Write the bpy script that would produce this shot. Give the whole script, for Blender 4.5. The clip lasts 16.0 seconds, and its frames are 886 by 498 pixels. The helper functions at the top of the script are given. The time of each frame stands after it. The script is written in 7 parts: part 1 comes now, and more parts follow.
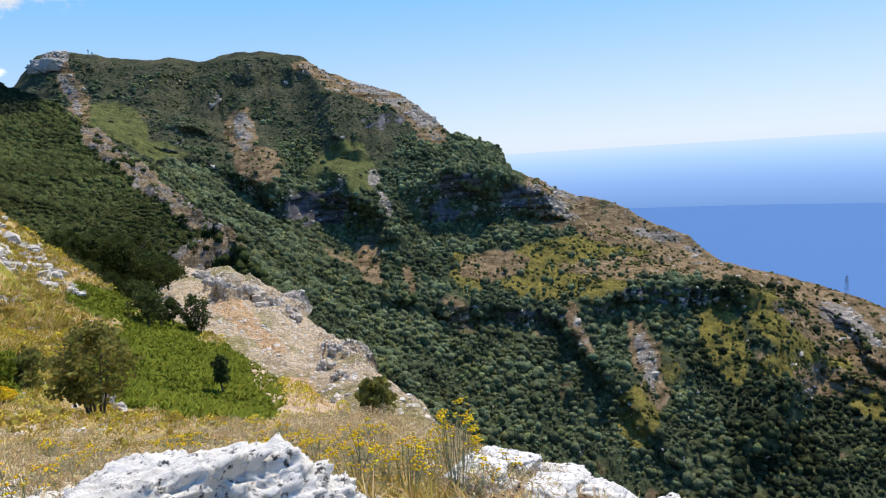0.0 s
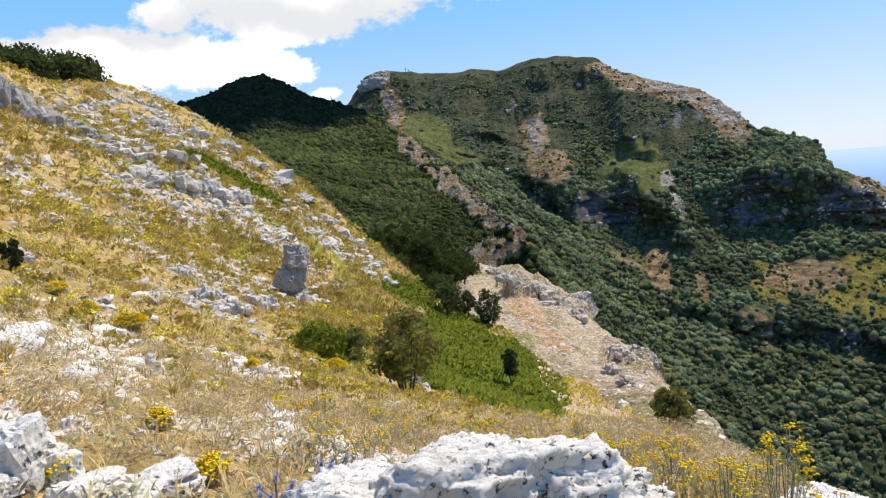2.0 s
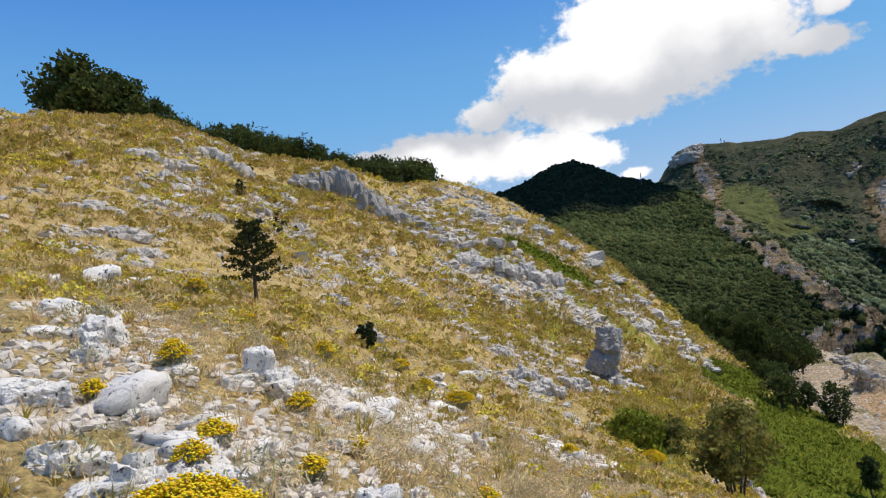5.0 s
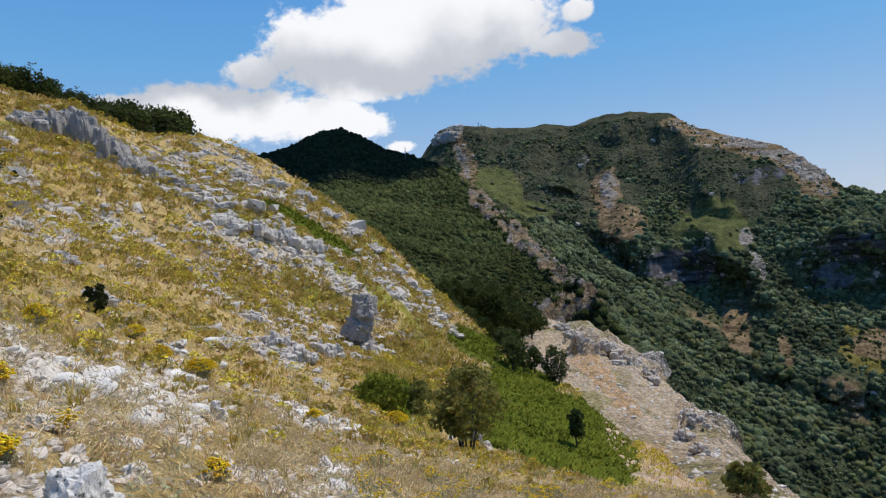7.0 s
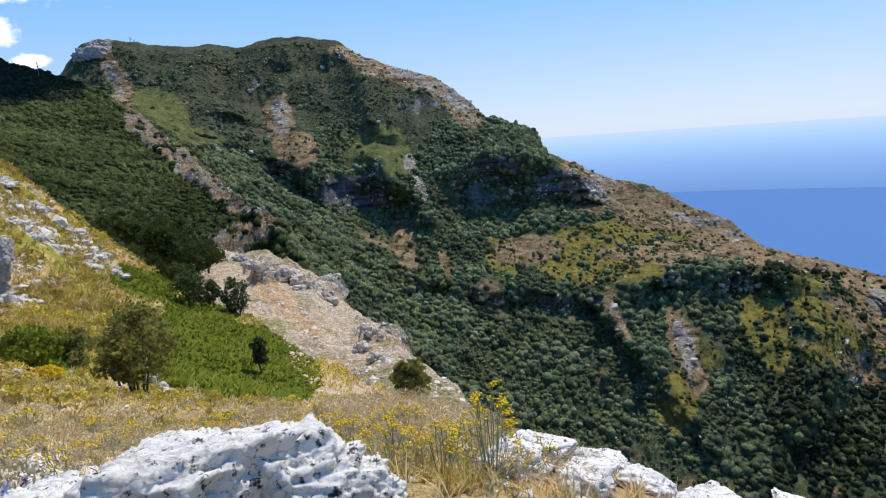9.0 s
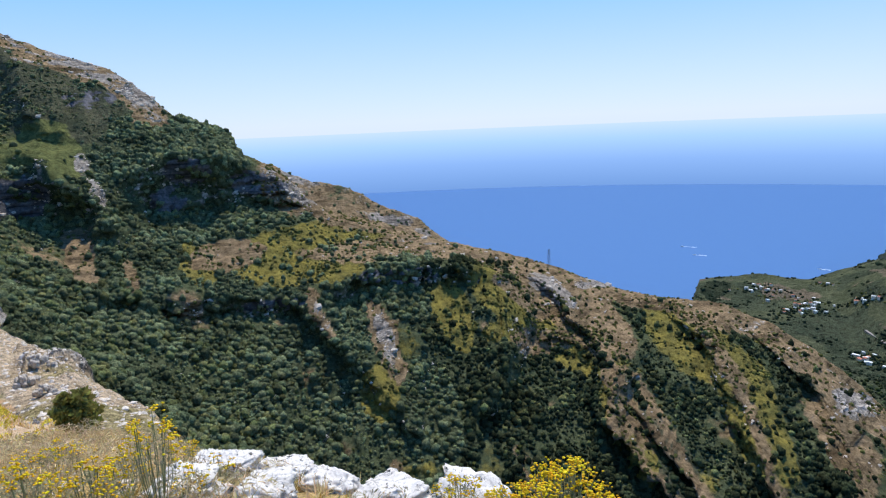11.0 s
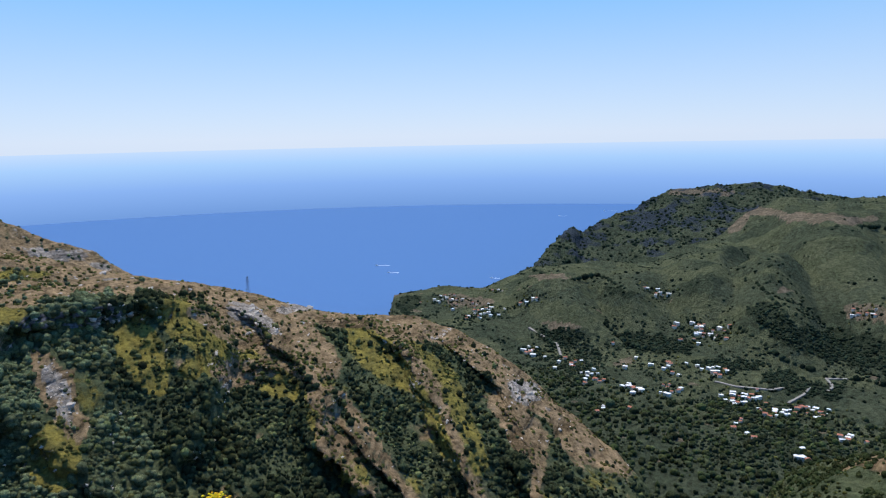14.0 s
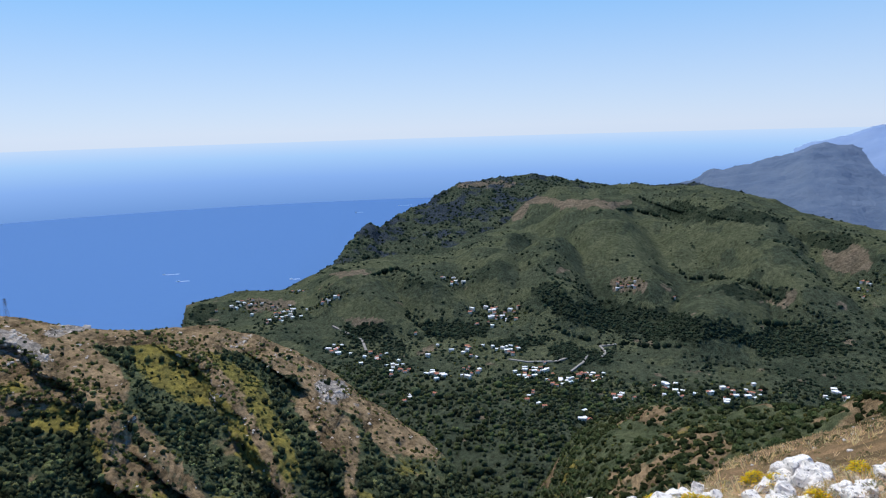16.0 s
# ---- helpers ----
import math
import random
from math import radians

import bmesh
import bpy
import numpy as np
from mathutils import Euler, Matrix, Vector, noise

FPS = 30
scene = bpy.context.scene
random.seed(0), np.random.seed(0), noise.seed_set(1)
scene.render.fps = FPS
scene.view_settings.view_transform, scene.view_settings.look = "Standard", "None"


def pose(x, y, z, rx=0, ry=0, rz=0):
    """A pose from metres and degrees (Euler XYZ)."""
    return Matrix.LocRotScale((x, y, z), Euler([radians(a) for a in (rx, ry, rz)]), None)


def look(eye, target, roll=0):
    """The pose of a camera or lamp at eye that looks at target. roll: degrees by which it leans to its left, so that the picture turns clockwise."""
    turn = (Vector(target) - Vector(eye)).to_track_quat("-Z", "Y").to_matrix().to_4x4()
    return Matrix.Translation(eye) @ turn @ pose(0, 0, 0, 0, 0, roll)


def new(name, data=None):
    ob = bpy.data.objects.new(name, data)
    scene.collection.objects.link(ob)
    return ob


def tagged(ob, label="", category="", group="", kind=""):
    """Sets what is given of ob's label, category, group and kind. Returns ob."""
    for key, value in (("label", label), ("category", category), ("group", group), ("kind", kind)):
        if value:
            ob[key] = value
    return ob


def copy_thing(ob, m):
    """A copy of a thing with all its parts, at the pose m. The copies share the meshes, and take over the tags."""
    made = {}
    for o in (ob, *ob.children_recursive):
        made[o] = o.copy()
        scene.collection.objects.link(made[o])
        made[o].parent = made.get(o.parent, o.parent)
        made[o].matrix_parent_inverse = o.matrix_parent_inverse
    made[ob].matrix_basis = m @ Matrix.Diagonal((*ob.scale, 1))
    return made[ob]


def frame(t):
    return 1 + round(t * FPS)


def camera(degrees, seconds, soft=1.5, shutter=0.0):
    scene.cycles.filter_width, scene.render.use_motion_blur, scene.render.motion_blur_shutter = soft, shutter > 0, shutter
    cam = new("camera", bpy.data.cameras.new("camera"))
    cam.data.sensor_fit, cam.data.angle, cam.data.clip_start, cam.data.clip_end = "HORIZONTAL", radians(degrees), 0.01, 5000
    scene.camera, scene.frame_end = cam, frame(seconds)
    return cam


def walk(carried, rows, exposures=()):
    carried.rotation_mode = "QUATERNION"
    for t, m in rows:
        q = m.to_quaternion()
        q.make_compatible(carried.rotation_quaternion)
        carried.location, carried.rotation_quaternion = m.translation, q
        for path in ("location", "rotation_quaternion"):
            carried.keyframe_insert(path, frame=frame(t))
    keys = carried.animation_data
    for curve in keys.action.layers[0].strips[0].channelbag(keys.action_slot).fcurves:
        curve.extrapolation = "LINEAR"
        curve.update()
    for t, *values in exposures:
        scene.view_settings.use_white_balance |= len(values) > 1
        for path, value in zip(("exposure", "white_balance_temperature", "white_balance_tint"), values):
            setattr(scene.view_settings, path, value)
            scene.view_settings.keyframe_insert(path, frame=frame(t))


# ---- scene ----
cam = camera(67.20, 16.0, soft=1.2)
# seconds, eye x y z, tilt, roll, yaw
PATH = [
    (0, -0.000, -0.000, 1.600, 81.44, 3.67, -0.00),
    (0.5, -0.022, -0.026, 1.595, 81.01, 4.60, 3.62),
    (1, -0.073, 0.003, 1.578, 80.98, 4.25, 8.85),
    (1.5, -0.128, 0.029, 1.577, 82.01, 4.38, 14.45),
    (2, -0.172, 0.015, 1.583, 83.42, 4.86, 24.38),
    (2.5, -0.204, 0.009, 1.590, 84.58, 5.75, 33.41),
    (3, -0.215, -0.012, 1.603, 86.21, 5.90, 39.84),
    (3.5, -0.192, -0.096, 1.618, 88.79, 6.31, 46.42),
    (3.7, -0.188, -0.097, 1.634, 89.77, 5.91, 48.10),
    (5.8, -0.102, -0.091, 1.673, 93.67, 6.17, 50.56),
    (6, -0.094, -0.099, 1.662, 93.05, 5.55, 47.68),
    (6.5, -0.087, -0.071, 1.642, 90.09, 4.70, 39.69),
    (7, -0.091, 0.036, 1.646, 88.33, 3.65, 30.39),
    (7.5, -0.131, 0.042, 1.597, 87.06, 3.33, 23.25),
    (8, -0.103, 0.047, 1.599, 84.26, 3.91, 16.77),
    (8.2, -0.075, 0.041, 1.594, 83.15, 3.72, 13.34),
    (10.3, 0.122, 0.123, 1.551, 78.24, 4.75, -11.03),
    (10.5, 0.153, 0.134, 1.550, 78.54, 4.26, -14.13),
    (11, 0.233, 0.150, 1.533, 79.06, 2.36, -22.35),
    (11.5, 0.278, 0.136, 1.534, 79.44, 2.28, -28.05),
    (12, 0.297, 0.122, 1.531, 79.31, 1.48, -32.72),
    (12.5, 0.322, 0.083, 1.529, 78.92, 1.59, -38.64),
    (13, 0.359, 0.025, 1.535, 78.97, 0.65, -40.94),
    (13.5, 0.439, -0.063, 1.548, 80.03, 0.73, -43.29),
    (14, 0.496, -0.139, 1.565, 80.35, 1.13, -47.97),
    (14.5, 0.534, -0.197, 1.576, 80.18, 1.06, -52.74),
    (15, 0.563, -0.237, 1.577, 79.47, 1.07, -57.42),
    (15.5, 0.589, -0.262, 1.564, 79.29, 2.00, -60.85),
    (16, 0.612, -0.280, 1.540, 79.69, 1.67, -65.46),
]
walk(cam, [(t, pose(x, y, z, rx, ry, rz)) for t, x, y, z, rx, ry, rz in PATH], [(0, 0.15, 6550, 10), (1, 0.17, 6700, 10), (2, 0.19, 6900, 10), (3.7, 0.03, 6850, 10), (5.8, -0.33, 6500, 10), (7, -0.36, 6400, 10), (8.2, -0.10, 6400, 10), (10.3, 0.14, 6250, 10), (11, 0.13, 6250, 10), (12, 0.03, 6250, 10), (14, 0.0, 6230, 10), (16, -0.05, 6200, 10)])

# ---- sky, sun ----
SUN_BEARING, SUN_HEIGHT = -32.0, 61.0
world = bpy.data.worlds.new("sky")
scene.world = world
world.use_nodes = True
wn, wl = world.node_tree.nodes, world.node_tree.links
sky = wn.new("ShaderNodeTexSky")
sky.sky_type, sky.sun_disc = "NISHITA", False
sky.sun_elevation, sky.sun_rotation = radians(SUN_HEIGHT), radians(-SUN_BEARING)
sky.altitude, sky.air_density, sky.dust_density, sky.ozone_density = 600, 1.0, 0.0, 3.0
SKY = 0.115
wn["Background"].inputs["Strength"].default_value = SKY


def calc(n, l, op, a, b=None, c=None):
    x = n.new("ShaderNodeMath")
    x.operation = op
    for k, v in enumerate((a, b, c)):
        if v is None:
            continue
        if isinstance(v, (int, float)):
            x.inputs[k].default_value = v
        else:
            l.new(v, x.inputs[k])
    return x.outputs[0]


# heaped clouds: bearing, elevation, half width and half height in degrees
BILLOWS = [(45.2, 13.5, 2.6, 1.6), (40.3, 15.3, 5.0, 3.8), (35.2, 15.6, 6.6, 4.8), (29.1, 16.6, 7.2, 4.8), (24.0, 16.6, 5.0, 3.4), (19.8, 14.6, 3.6, 1.2), (36.0, 12.9, 6.6, 2.2), (33.2, 18.8, 6.4, 4.0), (25.5, 19.0, 6.0, 3.2), (17.9, 17.0, 1.5, 1.0),
           (55.0, 11.0, 2.8, 1.1), (51.1, 11.2, 4.6, 1.9), (46.4, 10.3, 6.2, 2.6), (40.5, 9.9, 5.6, 2.3), (36.7, 9.4, 3.0, 1.5), (33.4, 7.2, 1.4, 0.6)]
group = bpy.data.node_groups.new("cloud_density", "ShaderNodeTree")
group.interface.new_socket("Bearing", in_out="INPUT", socket_type="NodeSocketFloat")
group.interface.new_socket("Elevation", in_out="INPUT", socket_type="NodeSocketFloat")
group.interface.new_socket("Grain", in_out="INPUT", socket_type="NodeSocketFloat")
group.interface.new_socket("Density", in_out="OUTPUT", socket_type="NodeSocketFloat")
gn, gl = group.nodes, group.links
gin, gout = gn.new("NodeGroupInput"), gn.new("NodeGroupOutput")
ga, ge = gin.outputs[0], gin.outputs[1]
field = None
for cb, ce, cw, ch in BILLOWS:
    qa = calc(gn, gl, "DIVIDE", calc(gn, gl, "SUBTRACT", ga, cb), cw)
    qe = calc(gn, gl, "DIVIDE", calc(gn, gl, "SUBTRACT", ge, ce), ch)
    q = calc(gn, gl, "SUBTRACT", 1.0, calc(gn, gl, "SQRT", calc(gn, gl, "ADD", calc(gn, gl, "MULTIPLY", qa, qa), calc(gn, gl, "MULTIPLY", qe, qe))))
    field = q if field is None else calc(gn, gl, "SMOOTH_MAX", field, q, 0.18)
cv = gn.new("ShaderNodeCombineXYZ")
gl.new(ga, cv.inputs[0])
gl.new(calc(gn, gl, "MULTIPLY", ge, 1.35), cv.inputs[1])
for scale, detail, size in ((0.30, 9.0, 1.05), (1.2, 7.0, 0.42)):
    nt = gn.new("ShaderNodeTexNoise")
    nt.inputs["Scale"].default_value, nt.inputs["Detail"].default_value, nt.inputs["Roughness"].default_value = scale, detail, 0.58
    gl.new(cv.outputs[0], nt.inputs["Vector"])
    field = calc(gn, gl, "MULTIPLY_ADD", calc(gn, gl, "MULTIPLY", calc(gn, gl, "SUBTRACT", nt.outputs[0], 0.5), size), gin.outputs[2], field)
gl.new(field, gout.inputs[0])

way = wn.new("ShaderNodeTexCoord").outputs["Generated"]
wsep = wn.new("ShaderNodeSeparateXYZ")
wl.new(way, wsep.inputs[0])
wx, wy, wz = wsep.outputs
w_bearing = calc(wn, wl, "MULTIPLY", calc(wn, wl, "ARCTAN2", calc(wn, wl, "MULTIPLY", wx, -1.0), wy), 57.2958)
w_elev = calc(wn, wl, "MULTIPLY", calc(wn, wl, "ARCSINE", wz), 57.2958)


def density(up, aside, grain):
    g = wn.new("ShaderNodeGroup")
    g.node_tree = group
    wl.new(calc(wn, wl, "ADD", w_bearing, aside), g.inputs[0])
    wl.new(calc(wn, wl, "ADD", w_elev, up), g.inputs[1])
    g.inputs[2].default_value = grain
    return g.outputs[0]


def ramp01(v, lo, hi):
    r = wn.new("ShaderNodeMapRange")
    r.interpolation_type = "SMOOTHSTEP"
    r.inputs[1].default_value, r.inputs[2].default_value = lo, hi
    wl.new(v, r.inputs[0])
    return r.outputs[0]


def blend(a, b, fac):
    x = wn.new("ShaderNodeMix")
    x.data_type = "RGBA"
    for sock, v in ((6, a), (7, b), (0, fac)):
        if isinstance(v, tuple):
            x.inputs[sock].default_value = (*[c / SKY for c in v], 1)
        elif isinstance(v, float):
            x.inputs[sock].default_value = v
        else:
            wl.new(v, x.inputs[sock])
    return x.outputs[2]


haze = blend((0.63, 0.745, 0.95), (0.185, 0.53, 1.0), ramp01(w_elev, -2.0, 16.0))
haze = blend(haze, (0.06, 0.29, 0.90), ramp01(w_elev, 13.0, 29.0))
air = blend(sky.outputs[0], haze, 0.82)
puff = wn.new("ShaderNodeTexNoise")
puff.inputs["Scale"].default_value, puff.inputs["Detail"].default_value = 9.0, 6.0
wl.new(way, puff.inputs["Vector"])
sag = calc(wn, wl, "MULTIPLY_ADD", calc(wn, wl, "SUBTRACT", puff.outputs[0], 0.5), 8.0, calc(wn, wl, "MULTIPLY_ADD", w_bearing, 0.05, calc(wn, wl, "ADD", w_elev, -2.9)))
shade = calc(wn, wl, "MULTIPLY", ramp01(sag, 8.8, 11.0), calc(wn, wl, "SUBTRACT", 1.0, ramp01(sag, 12.0, 16.5)))
white = blend((1.22, 1.22, 1.24), (0.46, 0.51, 0.60), calc(wn, wl, "MULTIPLY", shade, 0.68))
air = blend(air, white, ramp01(density(0.0, 0.0, 1.0), -0.02, 0.34))
wl.new(air, wn["Background"].inputs["Color"])
sun = new("sun", bpy.data.lights.new("sun", "SUN"))
sun.data.energy, sun.data.angle, sun.data.color = 4.7, radians(0.53), (1.0, 0.95, 0.86)
sb, sh = radians(SUN_BEARING), radians(SUN_HEIGHT)
SUN_WAY = Vector((-math.sin(sb) * math.cos(sh), math.cos(sb) * math.cos(sh), math.sin(sh)))
sun.matrix_world = look(tuple(SUN_WAY * 100), (0, 0, 0))

EYE = 1.6
SEA = -430.0
rng = np.random.default_rng(7)


# ---- noise and mesh helpers ----
def hash3(i, j, k):
    h = (i * 374761393 + j * 668265263 + k * 2147483647) & 0xFFFFFFFF
    h = ((h ^ (h >> 13)) * 1274126177) & 0xFFFFFFFF
    h = ((h ^ (h >> 16)) * 2246822519) & 0xFFFFFFFF
    return ((h ^ (h >> 15)) & 0xFFFFFF) / 16777215.0


def value_noise(p):
    """Smooth noise in -1..1 at the points p (..., 3)."""
    b = np.floor(p).astype(np.int64)
    f = p - b
    f = f * f * (3 - 2 * f)
    out = 0.0
    for dx in (0, 1):
        wx = f[..., 0] if dx else 1 - f[..., 0]
        for dy in (0, 1):
            wy = f[..., 1] if dy else 1 - f[..., 1]
            for dz in (0, 1):
                wz = f[..., 2] if dz else 1 - f[..., 2]
                out = out + wx * wy * wz * hash3(b[..., 0] + dx, b[..., 1] + dy, b[..., 2] + dz)
    return out * 2 - 1


def fbm(p, size, octaves=4, gain=0.5, ridged=False):
    total, amp, q = 0.0, 1.0, np.asarray(p, float) / size + 13.7
    norm = 0.0
    for _ in range(octaves):
        n = value_noise(q)
        total = total + amp * ((1 - 2 * np.abs(n)) if ridged else n)
        norm += amp
        amp *= gain
        q = q * 2.03 + 5.1
    return total / norm


def mesh_from(name, verts, faces, smooth=True):
    """A mesh from an (n, 3) array and an (m, 3 or 4) array of corners."""
    me = bpy.data.meshes.new(name)
    verts, faces = np.asarray(verts, np.float32), np.asarray(faces, np.int32)
    n, k = faces.shape
    me.vertices.add(len(verts))
    me.vertices.foreach_set("co", verts.ravel())
    me.loops.add(n * k)
    me.loops.foreach_set("vertex_index", faces.ravel())
    me.polygons.add(n)
    me.polygons.foreach_set("loop_start", np.arange(0, n * k, k, dtype=np.int32))
    me.polygons.foreach_set("use_smooth", np.full(n, smooth))
    me.update(calc_edges=True)
    me.validate()
    return me


def paint(me, name, values):
    """A value per vertex that says how much of a ground cover grows there."""
    at = me.attributes.new(name, "FLOAT", "POINT")
    at.data.foreach_set("value", np.asarray(values, np.float32).ravel())


def place(bearing, distance, height):
    """The point at a bearing (degrees to the left of north) and distance from the lookout."""
    a = np.radians(bearing)
    return np.stack([-np.sin(a) * distance, np.cos(a) * distance, height + 0 * distance], -1)


def along(line, az):
    """Distance and height at each bearing of a survey line of (bearing, distance, elevation angle)."""
    k = sorted(line)
    b, d, e = [np.array(c, float) for c in zip(*k)]
    dist, el = np.interp(az, b, d), np.interp(az, b, e)
    return dist, EYE + dist * np.tan(np.radians(el))


def loft(lines, az, steps, bow=0.0):
    """The points of a hillside between survey lines, from the nearest to the farthest."""
    rows = []
    ends = [along(l, az) for l in lines]
    for i, n in enumerate(steps):
        (d0, z0), (d1, z1) = ends[i], ends[i + 1]
        for j in range(n + (i == len(steps) - 1)):
            s = j / n
            rows.append(place(az, d0 + (d1 - d0) * s, z0 + (z1 - z0) * s + bow * np.sin(math.pi * s)))
    return np.stack(rows, 1)


def grid_faces(nu, nv):
    i = np.arange(nu * nv).reshape(nu, nv)
    return np.stack([i[:-1, :-1], i[:-1, 1:], i[1:, 1:], i[1:, :-1]], -1).reshape(-1, 4)


def survey(p):
    """Bearing, distance and elevation angle of points."""
    d = np.hypot(p[..., 0], p[..., 1])
    return np.degrees(np.arctan2(-p[..., 0], p[..., 1])), d, np.degrees(np.arctan2(p[..., 2] - EYE, d))


def patch(p, spots, warp=1.0, soft=0.35):
    """0..1 inside patches of ground, each (bearing, elevation, half width, half height, lean), with ragged edges."""
    az, _, el = survey(p)
    a = np.stack([az, el, 0 * az], -1)
    az = az + warp * (1.6 * fbm(a, 2.6, 4) + 0.9 * fbm(a + 9, 0.7, 3))
    el = el + warp * (1.2 * fbm(a + 40, 2.6, 4) + 0.7 * fbm(a + 70, 0.7, 3))
    out = np.zeros(az.shape)
    for b, e, w, h, lean in spots:
        q = ((az - b - lean * (el - e)) / w) ** 2 + ((el - e) / h) ** 2
        out = np.maximum(out, np.clip((1.0 - q) / soft + 0.5, 0, 1))
    return out

# ---- materials ----
def nodes_of(name):
    m = bpy.data.materials.new(name)
    m.use_nodes = True
    t = m.node_tree
    return m, t.nodes, t.links, t.nodes["Principled BSDF"]


def mix_colour(n, l, a, b, fac):
    x = n.new("ShaderNodeMix")
    x.data_type = "RGBA"
    for sock, v in ((6, a), (7, b)):
        if isinstance(v, tuple):
            x.inputs[sock].default_value = (*v, 1)
        else:
            l.new(v, x.inputs[sock])
    if isinstance(fac, float):
        x.inputs[0].default_value = fac
    else:
        l.new(fac, x.inputs[0])
    return x.outputs[2]


def noise_fac(n, l, scale, detail=6.0, lo=0.4, hi=0.6, rough=0.6, kind="noise", vec=None):
    """A noise at 1/scale metres, stretched between lo and hi."""
    if vec is None:
        vec = n.new("ShaderNodeTexCoord").outputs["Object"]
    if kind == "voronoi":
        t = n.new("ShaderNodeTexVoronoi")
        t.inputs["Scale"].default_value = scale
        out = t.outputs["Distance"]
    else:
        t = n.new("ShaderNodeTexNoise")
        t.inputs["Scale"].default_value, t.inputs["Detail"].default_value, t.inputs["Roughness"].default_value = scale, detail, rough
        out = t.outputs[0]
    l.new(vec, t.inputs["Vector"])
    r = n.new("ShaderNodeMapRange")
    r.inputs[1].default_value, r.inputs[2].default_value = lo, hi
    l.new(out, r.inputs[0])
    return r.outputs[0]


def bump(n, l, bsdf, fac, strength, distance):
    b = n.new("ShaderNodeBump")
    b.inputs["Strength"].default_value, b.inputs["Distance"].default_value = strength, distance
    l.new(fac, b.inputs["Height"])
    l.new(b.outputs[0], bsdf.inputs["Normal"])


def attr(n, name):
    a = n.new("ShaderNodeAttribute")
    a.attribute_name = name
    return a.outputs["Fac"]


def plain(name, c1, c2, scale, rough=0.8, bumps=0.3, dist=0.02, lo=0.35, hi=0.65, island=0.0, metal=0.0):
    """A material of two tones mottled at 1/scale metres, varied from piece to piece."""
    m, n, l, b = nodes_of(name)
    f = noise_fac(n, l, scale, lo=lo, hi=hi)
    col = mix_colour(n, l, c1, c2, f)
    if island:
        g = n.new("ShaderNodeNewGeometry")
        hs = n.new("ShaderNodeHueSaturation")
        mr = n.new("ShaderNodeMapRange")
        mr.inputs[3].default_value, mr.inputs[4].default_value = 1 - island, 1 + island
        l.new(g.outputs["Random Per Island"], mr.inputs[0])
        l.new(mr.outputs[0], hs.inputs["Value"])
        l.new(col, hs.inputs["Color"])
        col = hs.outputs[0]
    l.new(col, b.inputs["Base Color"])
    b.inputs["Roughness"].default_value, b.inputs["Metallic"].default_value = rough, metal
    b.inputs["Specular IOR Level"].default_value = 0.25
    if bumps:
        bump(n, l, b, noise_fac(n, l, scale * 3, lo=0.2, hi=0.8), bumps, dist)
    return m


def ground_material(name, covers, grain, rough=0.9, relief=0.4, depth=0.3, fine=0.0, spread=0.35, beds=0.0):
    """Ground whose covers, each (attribute or None, light tone, dark tone, noise scale), lie over one another."""
    m, n, l, b = nodes_of(name)
    col = None
    for at, c1, c2, scale in covers:
        c = mix_colour(n, l, c1, c2, noise_fac(n, l, scale, 8.0, 0.38, 0.62, 0.65))
        if beds and at in ("dry", "rock", "cliff"):
            flat = n.new("ShaderNodeMapping")
            flat.inputs["Scale"].default_value = (0.06, 0.06, 1.0)
            flat.inputs["Rotation"].default_value = (0.06, 0.05, 0)
            l.new(n.new("ShaderNodeTexCoord").outputs["Object"], flat.inputs["Vector"])
            c = mix_colour(n, l, c, tuple(0.42 * v for v in c2), noise_fac(n, l, beds, 6.0, 0.50, 0.66, 0.65, vec=flat.outputs[0]))
        if col is None:
            col = c
        else:
            edge = n.new("ShaderNodeMath")
            edge.operation = "ADD"
            l.new(attr(n, at), edge.inputs[0])
            sub = n.new("ShaderNodeMath")
            sub.operation = "MULTIPLY_ADD"
            l.new(noise_fac(n, l, scale * 1.7, 8.0, 0.2, 0.8, 0.7), sub.inputs[0])
            sub.inputs[1].default_value, sub.inputs[2].default_value = 0.8, -0.4
            l.new(sub.outputs[0], edge.inputs[1])
            r = n.new("ShaderNodeMapRange")
            r.inputs[1].default_value, r.inputs[2].default_value = 0.35, 0.65
            l.new(edge.outputs[0], r.inputs[0])
            col = mix_colour(n, l, col, c, r.outputs[0])
    if fine:
        hs = n.new("ShaderNodeHueSaturation")
        mr = n.new("ShaderNodeMapRange")
        mr.inputs[3].default_value, mr.inputs[4].default_value = 1 - spread, 1 + spread
        l.new(noise_fac(n, l, fine, 6.0, 0.35, 0.65, 0.7), mr.inputs[0])
        l.new(mr.outputs[0], hs.inputs["Value"])
        l.new(col, hs.inputs["Color"])
        col = hs.outputs[0]
    l.new(col, b.inputs["Base Color"])
    b.inputs["Roughness"].default_value = rough
    b.inputs["Specular IOR Level"].default_value = 0.0
    bump(n, l, b, noise_fac(n, l, grain, 10.0, 0.2, 0.8, 0.7), relief, depth)
    return m


